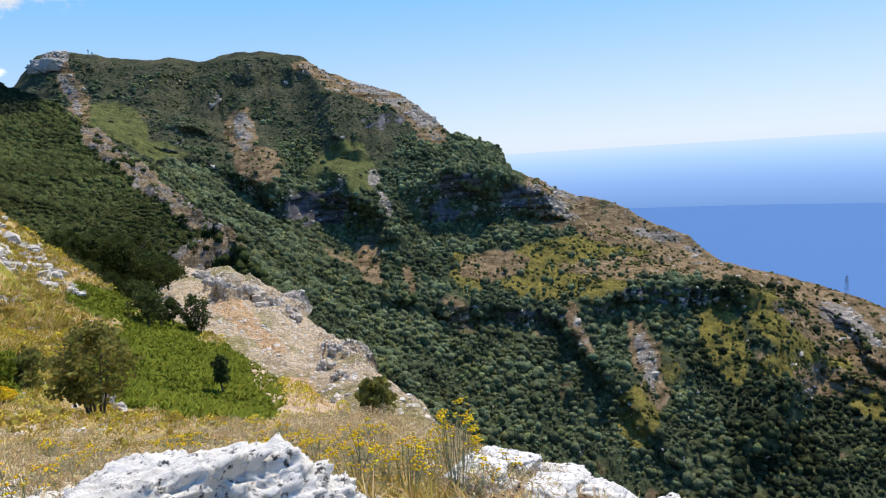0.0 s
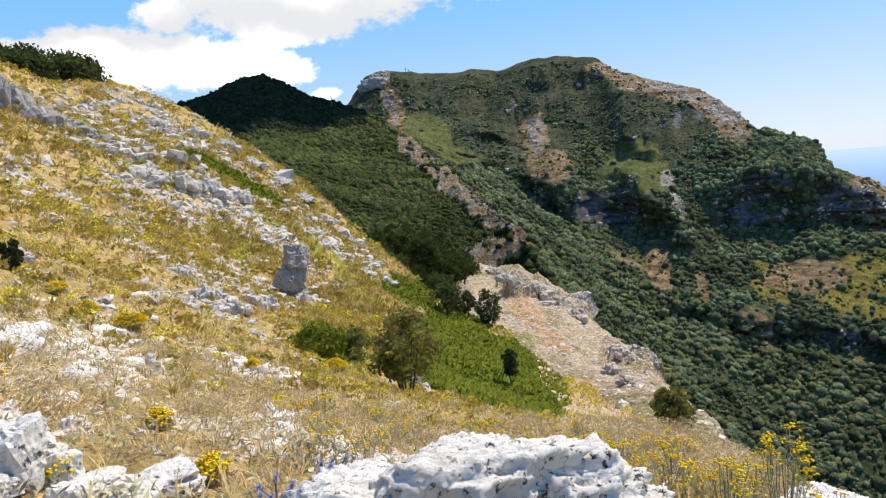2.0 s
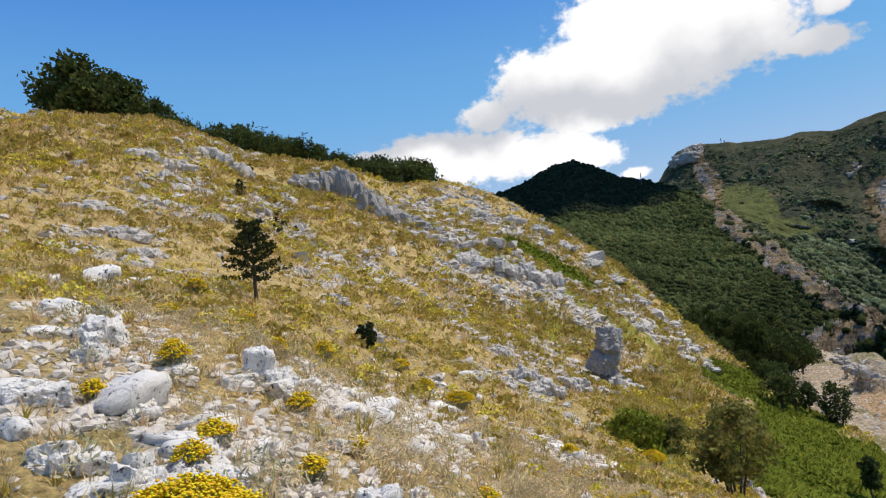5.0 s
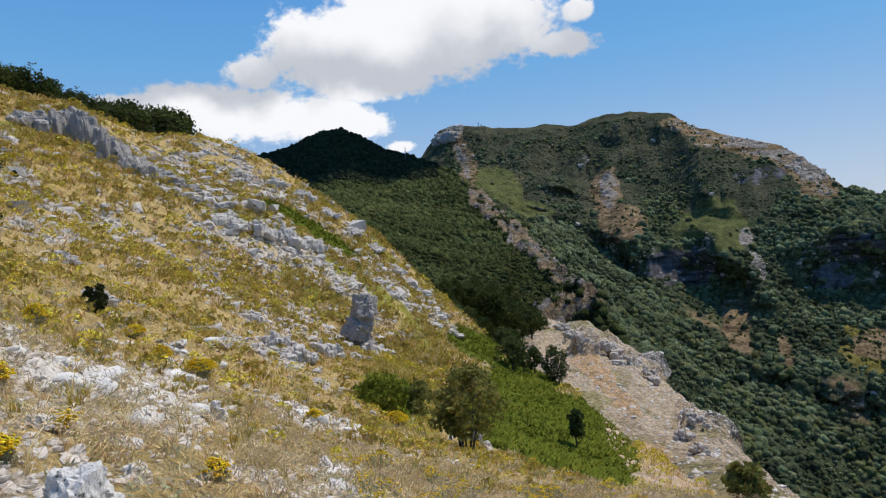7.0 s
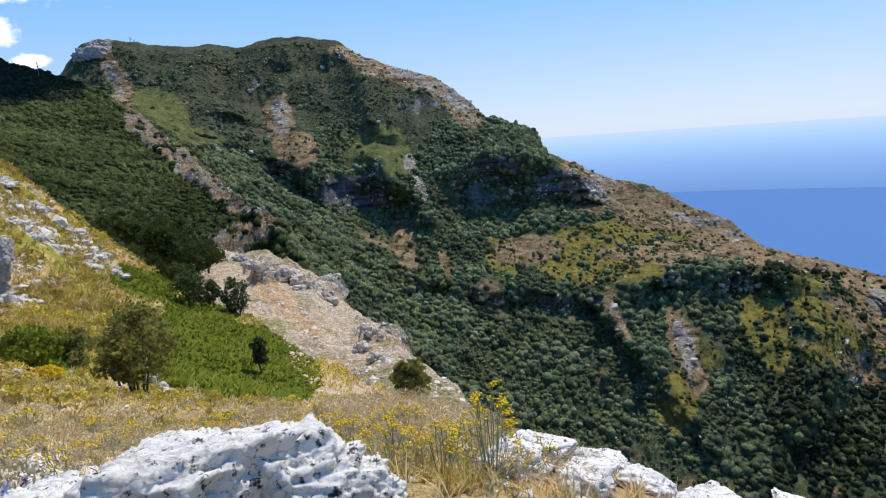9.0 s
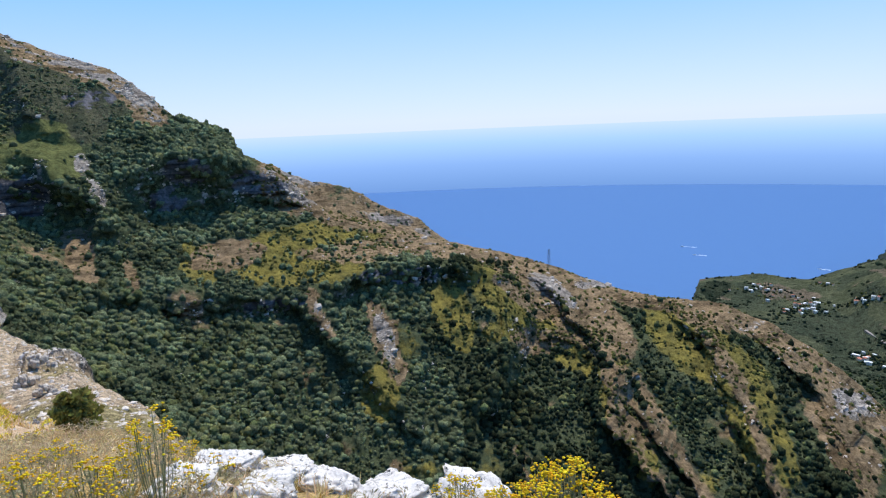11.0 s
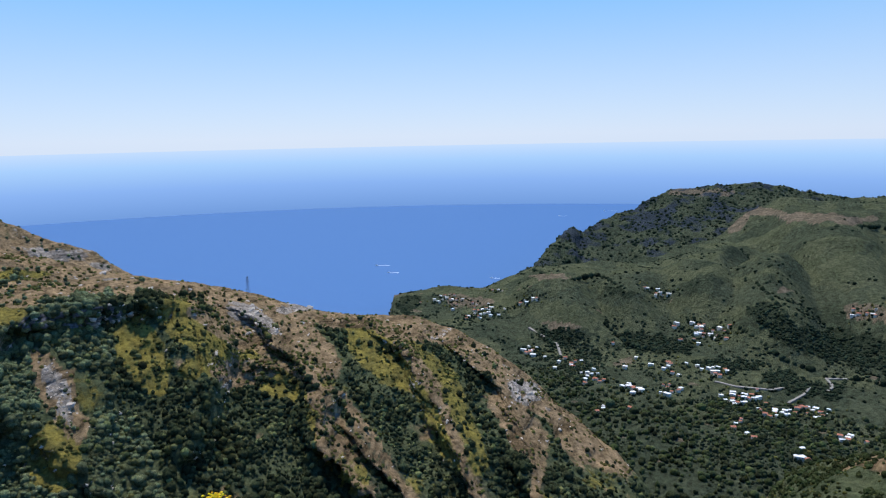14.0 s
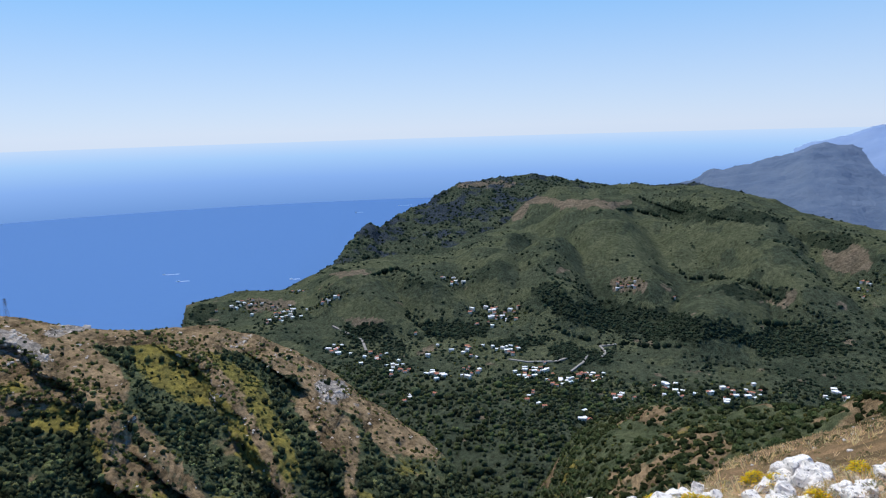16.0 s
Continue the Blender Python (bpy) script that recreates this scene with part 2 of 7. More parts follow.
MOUNTAIN = ground_material("mountain_ground", [
    (None, (0.058, 0.070, 0.034), (0.10, 0.108, 0.052), 0.05),
    ("heath", (0.104, 0.098, 0.056), (0.052, 0.058, 0.033), 0.04),
    ("meadow", (0.240, 0.190, 0.044), (0.140, 0.120, 0.037), 0.09),
    ("sward", (0.150, 0.152, 0.052), (0.085, 0.094, 0.036), 0.08),
    ("dry", (0.325, 0.222, 0.118), (0.188, 0.130, 0.068), 0.08),
    ("rock", (0.40, 0.335, 0.26), (0.185, 0.160, 0.130), 0.13),
    ("cliff", (0.19, 0.175, 0.17), (0.11, 0.104, 0.102), 0.10)], 0.2, relief=0.9, depth=2.5, fine=0.25, spread=0.4, beds=0.3)
SLOPE = ground_material("near_slope_ground", [
    (None, (0.55, 0.385, 0.160), (0.37, 0.265, 0.10), 2.2),
    ("green", (0.30, 0.26, 0.05), (0.20, 0.19, 0.04), 0.9),
    ("fern", (0.12, 0.138, 0.018), (0.07, 0.086, 0.012), 1.5),
    ("dry", (0.60, 0.45, 0.30), (0.48, 0.33, 0.19), 0.8),
    ("earth", (0.25, 0.158, 0.080), (0.125, 0.088, 0.044), 0.5),
    ("rock", (0.60, 0.505, 0.385), (0.36, 0.30, 0.22), 1.8)], 5.0, relief=0.8, depth=0.10, fine=16.0, spread=0.5)
FOREST_FLOOR = ground_material("forest_floor", [
    (None, (0.052, 0.060, 0.022), (0.085, 0.09, 0.034), 0.06),
    ("dry", (0.34, 0.245, 0.145), (0.20, 0.145, 0.08), 0.25),
    ("rock", (0.36, 0.31, 0.25), (0.11, 0.10, 0.085), 0.3)], 0.4, relief=0.9, depth=1.5, fine=0.6, spread=0.4, beds=0.5)
HEADLAND = ground_material("headland_ground", [
    (None, (0.045, 0.055, 0.032), (0.076, 0.085, 0.048), 0.012),
    ("meadow", (0.100, 0.106, 0.056), (0.072, 0.080, 0.041), 0.02),
    ("dry", (0.19, 0.145, 0.095), (0.11, 0.092, 0.06), 0.03),
    ("wood", (0.024, 0.032, 0.019), (0.042, 0.050, 0.028), 0.02),
    # Rock cover of the cape: a very dark tone with a blue cast.
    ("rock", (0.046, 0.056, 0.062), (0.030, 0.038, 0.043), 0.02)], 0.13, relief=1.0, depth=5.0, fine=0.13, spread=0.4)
CRAG = ground_material("crag_ground", [
    (None, (0.66, 0.50, 0.325), (0.47, 0.345, 0.205), 0.5),
    ("turf", (0.46, 0.36, 0.175), (0.32, 0.26, 0.115), 0.6),
    ("earth", (0.64, 0.41, 0.215), (0.50, 0.32, 0.165), 0.6),
    ("rock", (0.50, 0.44, 0.36), (0.15, 0.132, 0.11), 0.8)], 2.6, relief=1.0, depth=0.35, fine=3.0, spread=0.5, beds=0.9)

m, n, l, b = nodes_of("sea_water")
b.inputs["Base Color"].default_value = (0.082, 0.170, 0.332, 1)
b.inputs["Roughness"].default_value, b.inputs["Specular IOR Level"].default_value = 0.65, 0.02
bump(n, l, b, noise_fac(n, l, 0.05, 8.0, 0.2, 0.8), 0.25, 1.0)
WATER = m

# far sea beyond the sheet of water: a glowing gradient with the haze painted in
m, n, l, b = nodes_of("far_sea_haze_glow")
n.remove(b)
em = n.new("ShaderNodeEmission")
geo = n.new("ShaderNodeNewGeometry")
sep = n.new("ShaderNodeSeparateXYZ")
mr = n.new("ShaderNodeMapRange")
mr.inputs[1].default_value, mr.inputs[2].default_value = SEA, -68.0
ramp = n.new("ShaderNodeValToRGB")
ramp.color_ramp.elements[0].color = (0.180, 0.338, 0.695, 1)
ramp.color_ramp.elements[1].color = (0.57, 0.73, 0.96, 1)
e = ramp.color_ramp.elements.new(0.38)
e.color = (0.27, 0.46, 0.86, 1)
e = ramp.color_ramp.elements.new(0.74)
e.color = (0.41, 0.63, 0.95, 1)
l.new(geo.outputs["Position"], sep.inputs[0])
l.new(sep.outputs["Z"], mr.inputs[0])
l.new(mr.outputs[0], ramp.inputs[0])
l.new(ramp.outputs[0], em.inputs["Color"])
l.new(em.outputs[0], n["Material Output"].inputs["Surface"])
FAR_SEA = m

# ---- sea ----
a = np.linspace(180, -180, 361)
water = np.stack([place(a, np.full(a.shape, r), SEA) for r in (150, 700, 1500, 2500, 3600, 4210)], 1)
sea = new("water", mesh_from("water", water.reshape(-1, 3), grid_faces(361, 6)))
sea.data.materials.append(WATER)
tagged(sea, "calm deep blue sea reaching to a hazy horizon", "sea", kind="structure")
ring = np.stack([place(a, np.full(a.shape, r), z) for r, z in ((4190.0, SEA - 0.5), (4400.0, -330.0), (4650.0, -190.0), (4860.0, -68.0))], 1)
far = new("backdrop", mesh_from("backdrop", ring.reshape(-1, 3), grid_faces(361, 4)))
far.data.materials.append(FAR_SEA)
tagged(far, "glowing pale blue far sea backdrop with haze painted in at the horizon", "sea", kind="structure")

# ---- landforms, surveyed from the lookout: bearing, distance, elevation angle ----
# the high ridge across the valley
M_CREST_A = [(40, 1400, 2), (33, 1270, 5), (31.9, 1250, 6.0), (30.2, 1200, 8.2), (28.9, 1200, 8.7), (26.5, 1200, 8.4), (23.5, 1200, 8.0), (21.2, 1200, 8.2), (19.2, 1200, 8.0), (17, 1180, 8.3), (14.4, 1150, 8.5), (11.3, 1120, 8.1), (9.6, 1100, 7.0), (6.4, 1050, 5.7), (3.7, 1000, 4.7), (1, 950, 2.8), (-0.8, 920, 1.1), (-3.2, 900, 0.6), (-4.8, 885, -0.2), (-5.3, 880, -2.0), (-7.8, 865, -3.2), (-10, 850, -5.9)]
M_CREST_B = [(-12.3, 840, -7.4), (-16, 830, -8.5), (-20.8, 815, -9.9), (-27, 800, -11.4), (-30.5, 790, -12.5), (-34.1, 780, -13.5), (-38, 770, -14.8), (-42, 760, -15.1), (-45.5, 745, -15.5), (-48.9, 730, -16.6), (-51.9, 710, -18.2), (-54.3, 690, -19.9), (-56.7, 665, -21.5), (-59.5, 640, -23.2), (-62.8, 580, -26), (-66.5, 520, -29), (-73, 440, -35), (-80, 380, -42)]
M_CREST = M_CREST_A + M_CREST_B
M_VALLEY = [(40, 430, 1), (31, 400, 0), (25, 350, -4), (20, 325, -9), (15, 300, -16), (10, 295, -22), (5, 295, -27), (0, 295, -31), (-10, 305, -35), (-40, 330, -38), (-60, 330, -41), (-80, 285, -46)]
# feet and heads of the lower and upper cliff bands
M_FOOT1 = [(40, 700, 2.2), (31, 620, 2), (25, 560, -1), (20, 520, -4.5), (14, 470, -9), (8, 470, -13), (0, 500, -15.0), (-5, 515, -15.4), (-9.7, 525, -15.6), (-12.6, 540, -14.9), (-16, 560, -14.0), (-21, 590, -13.9), (-25, 600, -14.2), (-30, 560, -19), (-40, 540, -22), (-55, 470, -28), (-66.5, 390, -34), (-80, 320, -44)]
M_HEAD1 = [(40, 710, 2.5), (31, 630, 2.3), (25, 570, -0.6), (20, 530, -4.0), (14, 480, -8.3), (8, 485, -12), (0, 512, -13.4), (-5, 525, -13.9), (-9.7, 535, -14.2), (-12.6, 552, -13.3), (-15.5, 570, -12.4), (-19, 595, -12.2), (-23.4, 610, -12.4), (-27, 620, -13.2), (-30, 580, -17.6), (-40, 560, -20.5), (-55, 485, -26.6), (-66.5, 400, -33), (-80, 325, -43.5)]
M_FOOT2 = [(40, 900, 3.4), (31, 860, 3.4), (25, 800, 1.5), (20, 760, -0.6), (16, 730, -3.6), (12.6, 700, -5.5), (8.4, 700, -6.3), (5, 690, -5.4), (1.6, 710, -6.6), (-1.8, 720, -6.3), (-5.3, 730, -6.0), (-10, 745, -6.9), (-13, 740, -9.0), (-20, 720, -11.2), (-27, 720, -12.2), (-34, 690, -15.3), (-45, 660, -17.6), (-55, 600, -22.6), (-66.5, 460, -31), (-80, 350, -43)]
M_HEAD2 = [(40, 920, 3.8), (31, 880, 3.9), (25, 820, 2.1), (20, 775, 0.3), (16, 745, -1.6), (13.2, 715, -2.4), (9, 715, -3.2), (6.2, 705, -3.9), (4.4, 715, -4.0), (0.3, 730, -2.2), (-3.1, 738, -2.0), (-5.2, 745, -2.7), (-8.2, 760, -3.9), (-10, 765, -6.1), (-13, 760, -8.2), (-20, 735, -10.8), (-27, 735, -11.9), (-34, 705, -14.9), (-45, 675, -17.1), (-55, 615, -22.2), (-66.5, 470, -30.5), (-80, 355, -42.8)]
M_UPPER = [(40, 1150, 3.2), (31, 1060, 5.2), (25, 1020, 4.6), (20, 980, 3.6), (14, 930, 2.6), (9, 880, 2.2), (4, 840, 1.6), (0.3, 800, -0.4), (-3.1, 790, -0.6), (-5.2, 780, -2.2), (-8.2, 790, -3.7), (-10, 790, -6.0), (-13, 790, -7.9), (-20, 765, -10.3), (-27, 760, -11.65), (-34, 735, -14.2), (-45, 705, -16.3), (-55, 640, -21), (-66.5, 490, -29.8), (-80, 365, -42.4)]


def beyond(line, far, drop):
    """A line behind a crest, lower down."""
    return [(b, d * far, math.degrees(math.atan((d * math.tan(radians(e)) - drop) / (d * far)))) for b, d, e in line]


def steeper(line):
    """A survey line drawn in towards the foot of the ridge."""
    return [(b, 430 + (d - 430) * 0.7 if d > 430 else d, e) for b, d, e in line]


az = np.linspace(40, -80, 520)
M_CREST, M_FOOT1, M_HEAD1, M_FOOT2, M_HEAD2, M_UPPER = [steeper(line) for line in (M_CREST, M_FOOT1, M_HEAD1, M_FOOT2, M_HEAD2, M_UPPER)]
# the cliffs overhang a little
M_HEAD1 = [(b, d - (6 if -26 < b < 1 else 0), e) for b, d, e in M_HEAD1]
M_HEAD2 = [(b, d - (9 if -11 < b < 17 else 0), e) for b, d, e in M_HEAD2]


def between(low, high, share, back=0.0, rise=0.0, b0=0.0, b1=0.0):
    """A line part of the way from one survey line to another, raised and brought forward from b0 to b1."""
    out = []
    for b in np.linspace(40, -80, 61):
        (d0, z0), (d1, z1) = along(low, b), along(high, b)
        w = float(np.clip((b - b0) / 3, 0, 1) * np.clip((b1 - b) / 3, 0, 1))
        d = float(d0 + (d1 - d0) * share)
        e = math.degrees(math.atan((float(z0 + (z1 - z0) * share) - EYE) / d))
        w *= 0.15 + 0.85 * abs(math.sin(1.1 * b + 1.7 * math.sin(0.6 * b)))
        out.append((float(b), d - back * w, e + 0.06 + rise * w))
    return out


M_FOOT3 = between(M_HEAD2, M_UPPER, 0.45)
M_HEAD3 = between(M_HEAD2, M_UPPER, 0.5, 1.0, 0.6, 17.0, 25.0)
M = loft([M_VALLEY, M_FOOT1, M_HEAD1, M_FOOT2, M_HEAD2, M_FOOT3, M_HEAD3, M_UPPER, M_CREST, beyond(M_CREST, 1.12, 60), beyond(M_CREST, 1.9, 560)],
         az, [70, 14, 50, 22, 16, 14, 20, 50, 10, 8])
RIBS = [[(-30.5, -12.5), (-34, -15.6), (-37.2, -19), (-36.5, -23), (-42.5, -27.5), (-45, -33)],
        [(-38.5, -21.5), (-44.2, -26.8), (-48, -33)],
        [(-42.5, -15.2), (-46, -18.6), (-47.5, -21.5), (-50, -26), (-53, -32)],
        [(-48.9, -16.6), (-53.5, -20), (-55.4, -23), (-56, -27), (-60, -34)],
        [(-26, -14.5), (-27, -18), (-25, -24)],
        [(-9.9, -14.2), (-13, -17.5), (-16.5, -21), (-19, -25)],
        [(10, -0.5), (7.5, -3), (5.2, -5.2), (4.0, -8)],
        [(17, 6), (15.5, 1), (14.5, -3), (12, -8)],
        [(27.6, 4), (25.6, 1.7), (23, -1), (20, -4)],
        [(14.4, 8.4), (17.5, 6), (20.3, 3.5), (22, 1.4)],
        [(11.3, 8), (9.6, 5), (9.2, 2.2), (8, 0)],
        [(21.2, 8.1), (23, 5.6), (24.8, 3)]]


def rib_shape(p, ribs, width):
    """1 on the back of the ribs that run down a hillside, falling to 0 beside them."""
    az, _, el = survey(p)
    a = np.stack([az, el, 0 * az], -1)
    az = az + 0.5 * fbm(a, 2.0, 3)
    out = np.zeros(az.shape)
    for rib in ribs:
        b, e = np.array(rib, float).T
        o = np.argsort(e)
        on = np.interp(el, e[o], b[o])
        near = np.clip(1 - np.abs(az - on) / width, 0, 1)
        fade = np.clip((el - e.min()) / 2 + 0.3, 0, 1) * np.clip((e.max() - el) / 1.5 + 0.4, 0, 1)
        out = np.maximum(out, near * fade)
    return out


def roughen(P, bands):
    """Push the points along their normals by (noise size, amplitude, ridged) bands."""
    du, dv = np.gradient(P, axis=0), np.gradient(P, axis=1)
    nrm = np.cross(dv, du)
    nrm /= np.linalg.norm(nrm, axis=-1, keepdims=True) + 1e-9
    nrm *= np.where(nrm[..., 2:] < 0, -1, 1)
    shift = sum(a * fbm(P + 7 * k, s, 5, 0.5, rid) for k, (s, a, rid) in enumerate(bands))
    return P + nrm * np.asarray(shift)[..., None]


vs = np.linspace(0, 1, M.shape[1])[None, :]
hold = np.clip(np.minimum(vs * 8, 1), 0, 1)
rib_m = rib_shape(M, RIBS, 2.6)
azm, dm, elm = survey(M)
out = -M / np.maximum(dm, 1)[..., None] * np.array([1, 1, 0])
crest_fade = np.clip((np.interp(azm, *np.array([(b, e) for b, _, e in sorted(M_CREST)]).T) - elm) / 1.0, 0, 1)
gully = fbm(np.stack([azm / 3.2, elm / 16.0, 0 * azm], -1), 1.0, 4, 0.55, True)
M = M + out * (crest_fade * (rib_m * np.where(azm < -27, 56, 34) + gully * 19))[..., None]
# ledges of the limestone beds, broken along their length
beds = fbm(np.stack([azm / 2.4, (elm + 0.05 * azm) / 0.62, 0 * azm], -1), 1.0, 4, 0.55, True)
where_beds = np.clip(0.25 + 1.8 * fbm(np.stack([azm, elm * 1.6, 0 * azm], -1) + 50, 5.0, 3), 0, 1)
M = M + out * (crest_fade * where_beds * np.clip(beds + 0.2, 0, 1) * 9)[..., None]
for b, e, w, h in ((4.9, 2.4, 2.2, 1.1), (-1.3, -3.2, 2.0, 1.4)):
    rise_ = np.clip((elm - e) / h, -1, 1)
    M = M + out * (13 * rise_ * np.clip(1.6 - np.abs(elm - e) / h, 0, 1) * np.clip(1.4 - np.abs(azm - b) / w, 0, 1))[..., None]
M = roughen(M, [(90, 6, False), (28, 3.5, True), (9, 1.2, False)])
azm, dm, elm = survey(M)
MEADOWS = [(-10.4, -10.7, 3.4, 1.9, 0.4), (-13.6, -9.6, 2.2, 1.3, 0.6), (-6.6, -11.6, 1.6, 1.3, 0.5), (-22.4, -16.4, 1.1, 2.6, 0.25), (-26.6, -14.6, 1.7, 2.0, 0.4), (-29.6, -18.2, 3.2, 0.9, 0.2), (-15.8, -22.8, 1.4, 1.7, 0),
           (-34.4, -19.8, 2.2, 1.6, 0.5), (-42.4, -18.2, 2.0, 2.6, 0.6), (-47.9, -23.4, 1.7, 3.6, 0.5), (-37.8, -26.0, 0.9, 3.0, 0.6), (-8.5, -3.1, 1.0, 0.4, 0), (-45.6, -20.2, 0.9, 1.6, 0.6), (-1.2, -10.6, 0.9, 1.2, 0.4)]
DRY_CRESTS = [(-20, -10.6, 8.5, 0.85, 0.4), (-34, -13.9, 5, 0.6, 0), (9.0, 7.0, 2.2, 0.7, 1.6), (6.2, 5.5, 2.0, 0.8, 1.6), (4.0, 4.1, 1.6, 0.9, 1.4), (2.2, 2.7, 1.2, 1.0, 1.3), (0.8, 1.3, 1.0, 1.0, 1.0), (-12, -6.6, 3.4, 1.0, 0.8), (-16, -8.0, 4.0, 1.0, 0.8), (-10, -5.4, 2.6, 1.4, 0.8),
              (-44.8, -16.2, 2.4, 1.3, 0.9), (-52.2, -18.9, 2.8, 1.7, 1.2), (-56.8, -22.0, 2.8, 1.9, 1.0), (-60.6, -25.4, 2.6, 2.2, 1.0), (-4.9, -10.0, 1.5, 0.9, 0)]
DRY_SLOPES = [(6.9, -9.1, 0.95, 1.9, 0.35), (3.5, -11.2, 0.4, 1.4, 0), (15.4, -0.4, 1.3, 1.4, 0.3), (16.4, 2.4, 0.9, 1.6, 0), (28.3, 5.8, 0.7, 2.1, 0.4), (-31.6, -15.0, 3.4, 2.6, 0.95), (-34.8, -17.6, 2.4, 2.4, 0.8), (-40.7, -25.2, 0.5, 3.6, 0.75), (-37.5, -23.6, 0.9, 3.4, 0.6),
              (-2.9, -10.2, 2.0, 1.1, 0.3), (-11.0, -15.9, 0.6, 1.9, 0.35), (-16.6, -18.6, 0.9, 3.2, 0.3), (-30.4, -19.0, 2.6, 0.8, 0.3), (-54.4, -24.6, 1.4, 2.6, 0.6)]
BARE = [(-10.5, -5.6, 2.0, 1.3, 0.9), (29.0, 8.3, 1.0, 0.7, 0), (5.7, -3.4, 0.55, 2.3, 0.25), (-31.5, -14.6, 1.6, 1.6, 0.9), (-11.2, -16.2, 0.4, 1.9, 0.4), (-16.7, -19.0, 0.7, 2.8, 0.3), (16.2, 2.4, 0.7, 1.5, 0), (-36, -14.0, 2.5, 0.5, 0), (-54.8, -21.8, 1.5, 0.9, 0), (5.1, 4.9, 1.0, 0.5, 1.6), (2.8, 3.3, 0.8, 0.7, 1.4), (1.0, 1.5, 0.7, 0.8, 1.0), (28.4, 5.6, 0.4, 1.6, 0.4)]
CLIFFS = [(20.7, 1.6, 2.2, 0.5, 0), (10.8, -4.3, 2.7, 1.6, 0), (-1.3, -3.2, 1.8, 1.2, 0), (-6.9, -4.6, 2.3, 1.2, 0.6), (0.3, -5.4, 1.6, 1.0, 0), (4.9, 2.4, 2.0, 0.8, 0.5), (-17.8, -12.9, 3.4, 0.8, 0), (-7.4, -14.7, 3.0, 0.6, 0)]
mask_meadow, mask_dry, mask_bare = patch(M, [(b, e, 1.5 * w, 1.35 * h, k) for b, e, w, h, k in MEADOWS], 0.55), patch(M, [(b, e, 1.25 * w, 1.2 * h, k) for b, e, w, h, k in DRY_CRESTS + DRY_SLOPES], 0.55), patch(M, BARE, 0.35)
mask_cliff = patch(M, CLIFFS, 0.35)
normal = np.cross(np.gradient(M, axis=1), np.gradient(M, axis=0))
steep = 1 - np.abs(normal[..., 2]) / (np.linalg.norm(normal, axis=-1) + 1e-9)
cliff = np.clip((steep - 0.52) / 0.15, 0, 1)
mask_cliff *= np.clip((steep - 0.2) / 0.12, 0, 1)
mask_bare = np.clip(mask_bare * (0.75 + 1.7 * fbm(M + 11, 13, 4)), 0, 1)
mask_bare = np.maximum(mask_bare, 0.6 * cliff * np.clip(0.55 + 1.5 * fbm(M + 23, 18, 4), 0, 1))
crest_el = np.interp(azm, *np.array([(b, e) for b, _, e in sorted(M_CREST)]).T)
wob = fbm(M, 40, 4)
for b0, b1, deep in ((-62, -24, 1.5), (-28, -6, 1.1), (-1, 11.5, 1.25)):
    band = np.clip((deep + 1.3 * wob - (crest_el - elm)) / 0.4, 0, 1) * np.clip((azm - b0) / 1.5, 0, 1) * np.clip((b1 - azm) / 1.5, 0, 1)
    mask_dry = np.maximum(mask_dry, band)
    mask_bare = np.maximum(mask_bare, band * np.clip(fbm(M + 60, 16, 4) * 3 + (0.5 if b1 > 0 else -0.8), 0, 1))
mask_dry = np.maximum(mask_dry, np.clip((rib_m - 0.70) * 5 + 0.8 * wob, 0, 1) * (azm < -28))
mask_dry *= np.where(azm < -38, 0.8, 1.0)
speck = np.clip(fbm(M, 45, 4) * 3 - 0.95, 0, 1)
mask_dry = np.maximum(mask_dry, 0.8 * speck)
lower = np.clip((2 - azm) / 6, 0, 1) * np.clip((-11 - elm) / 2, 0, 1)
mask_meadow = np.maximum(mask_meadow, 0.75 * lower * np.clip(fbm(M + 210, 38, 4) * 3.4 - 0.85, 0, 1))
mask_dry = np.maximum(mask_dry, 0.8 * lower * np.clip(fbm(M + 320, 26, 4) * 3.4 - 1.0, 0, 1))
heath = np.clip((elm + 0.6 + 5 * wob) / 2.0, 0, 0.85) * np.clip((azm - 2 + 3 * wob) / 3, 0, 1)
SWARD = [(25.4, 3.6, 1.9, 1.6, 0.5), (23.0, 1.6, 1.5, 0.8, 0.6), (22.2, 0.9, 1.4, 0.5, 0)]
sward = np.maximum(patch(M, SWARD, 0.4), 0.85 * patch(M, [(8.9, -0.6, 2.2, 1.6, -0.8), (7.0, -1.6, 1.2, 1.6, 0)], 0.7))
heath_low = np.clip(rib_m * 1.6 - 0.5, 0, 0.9) * (azm < -30)
mountain = new("mountain", mesh_from("mountain", M.reshape(-1, 3), grid_faces(*M.shape[:2])))
for key, v in (("sward", sward), ("heath", np.maximum(heath, heath_low)), ("meadow", mask_meadow), ("dry", mask_dry), ("rock", mask_bare), ("cliff", mask_cliff)):
    paint(mountain.data, key, v)
mountain.data.materials.append(MOUNTAIN)
tagged(mountain, "steep wooded limestone mountain ridge with cliffs and dry meadows", "mountain", kind="structure")

# the shoulder behind the ridge, towards the sea
S_CREST = [(-5, 960, -3.4), (-7.8, 950, -3.2), (-11, 945, -4.75), (-13.3, 940, -5.1), (-16.9, 930, -7.1), (-20, 920, -8.3), (-21.9, 915, -10.0), (-24, 900, -12)]
az = np.linspace(-5, -24, 130)
S = loft([[(b, d * 0.9, e - 3.5) for b, d, e in S_CREST], S_CREST, beyond(S_CREST, 1.5, 420)], az, [40, 20])
S = roughen(S, [(60, 5, False), (22, 3.5, True), (7, 1.0, False)])
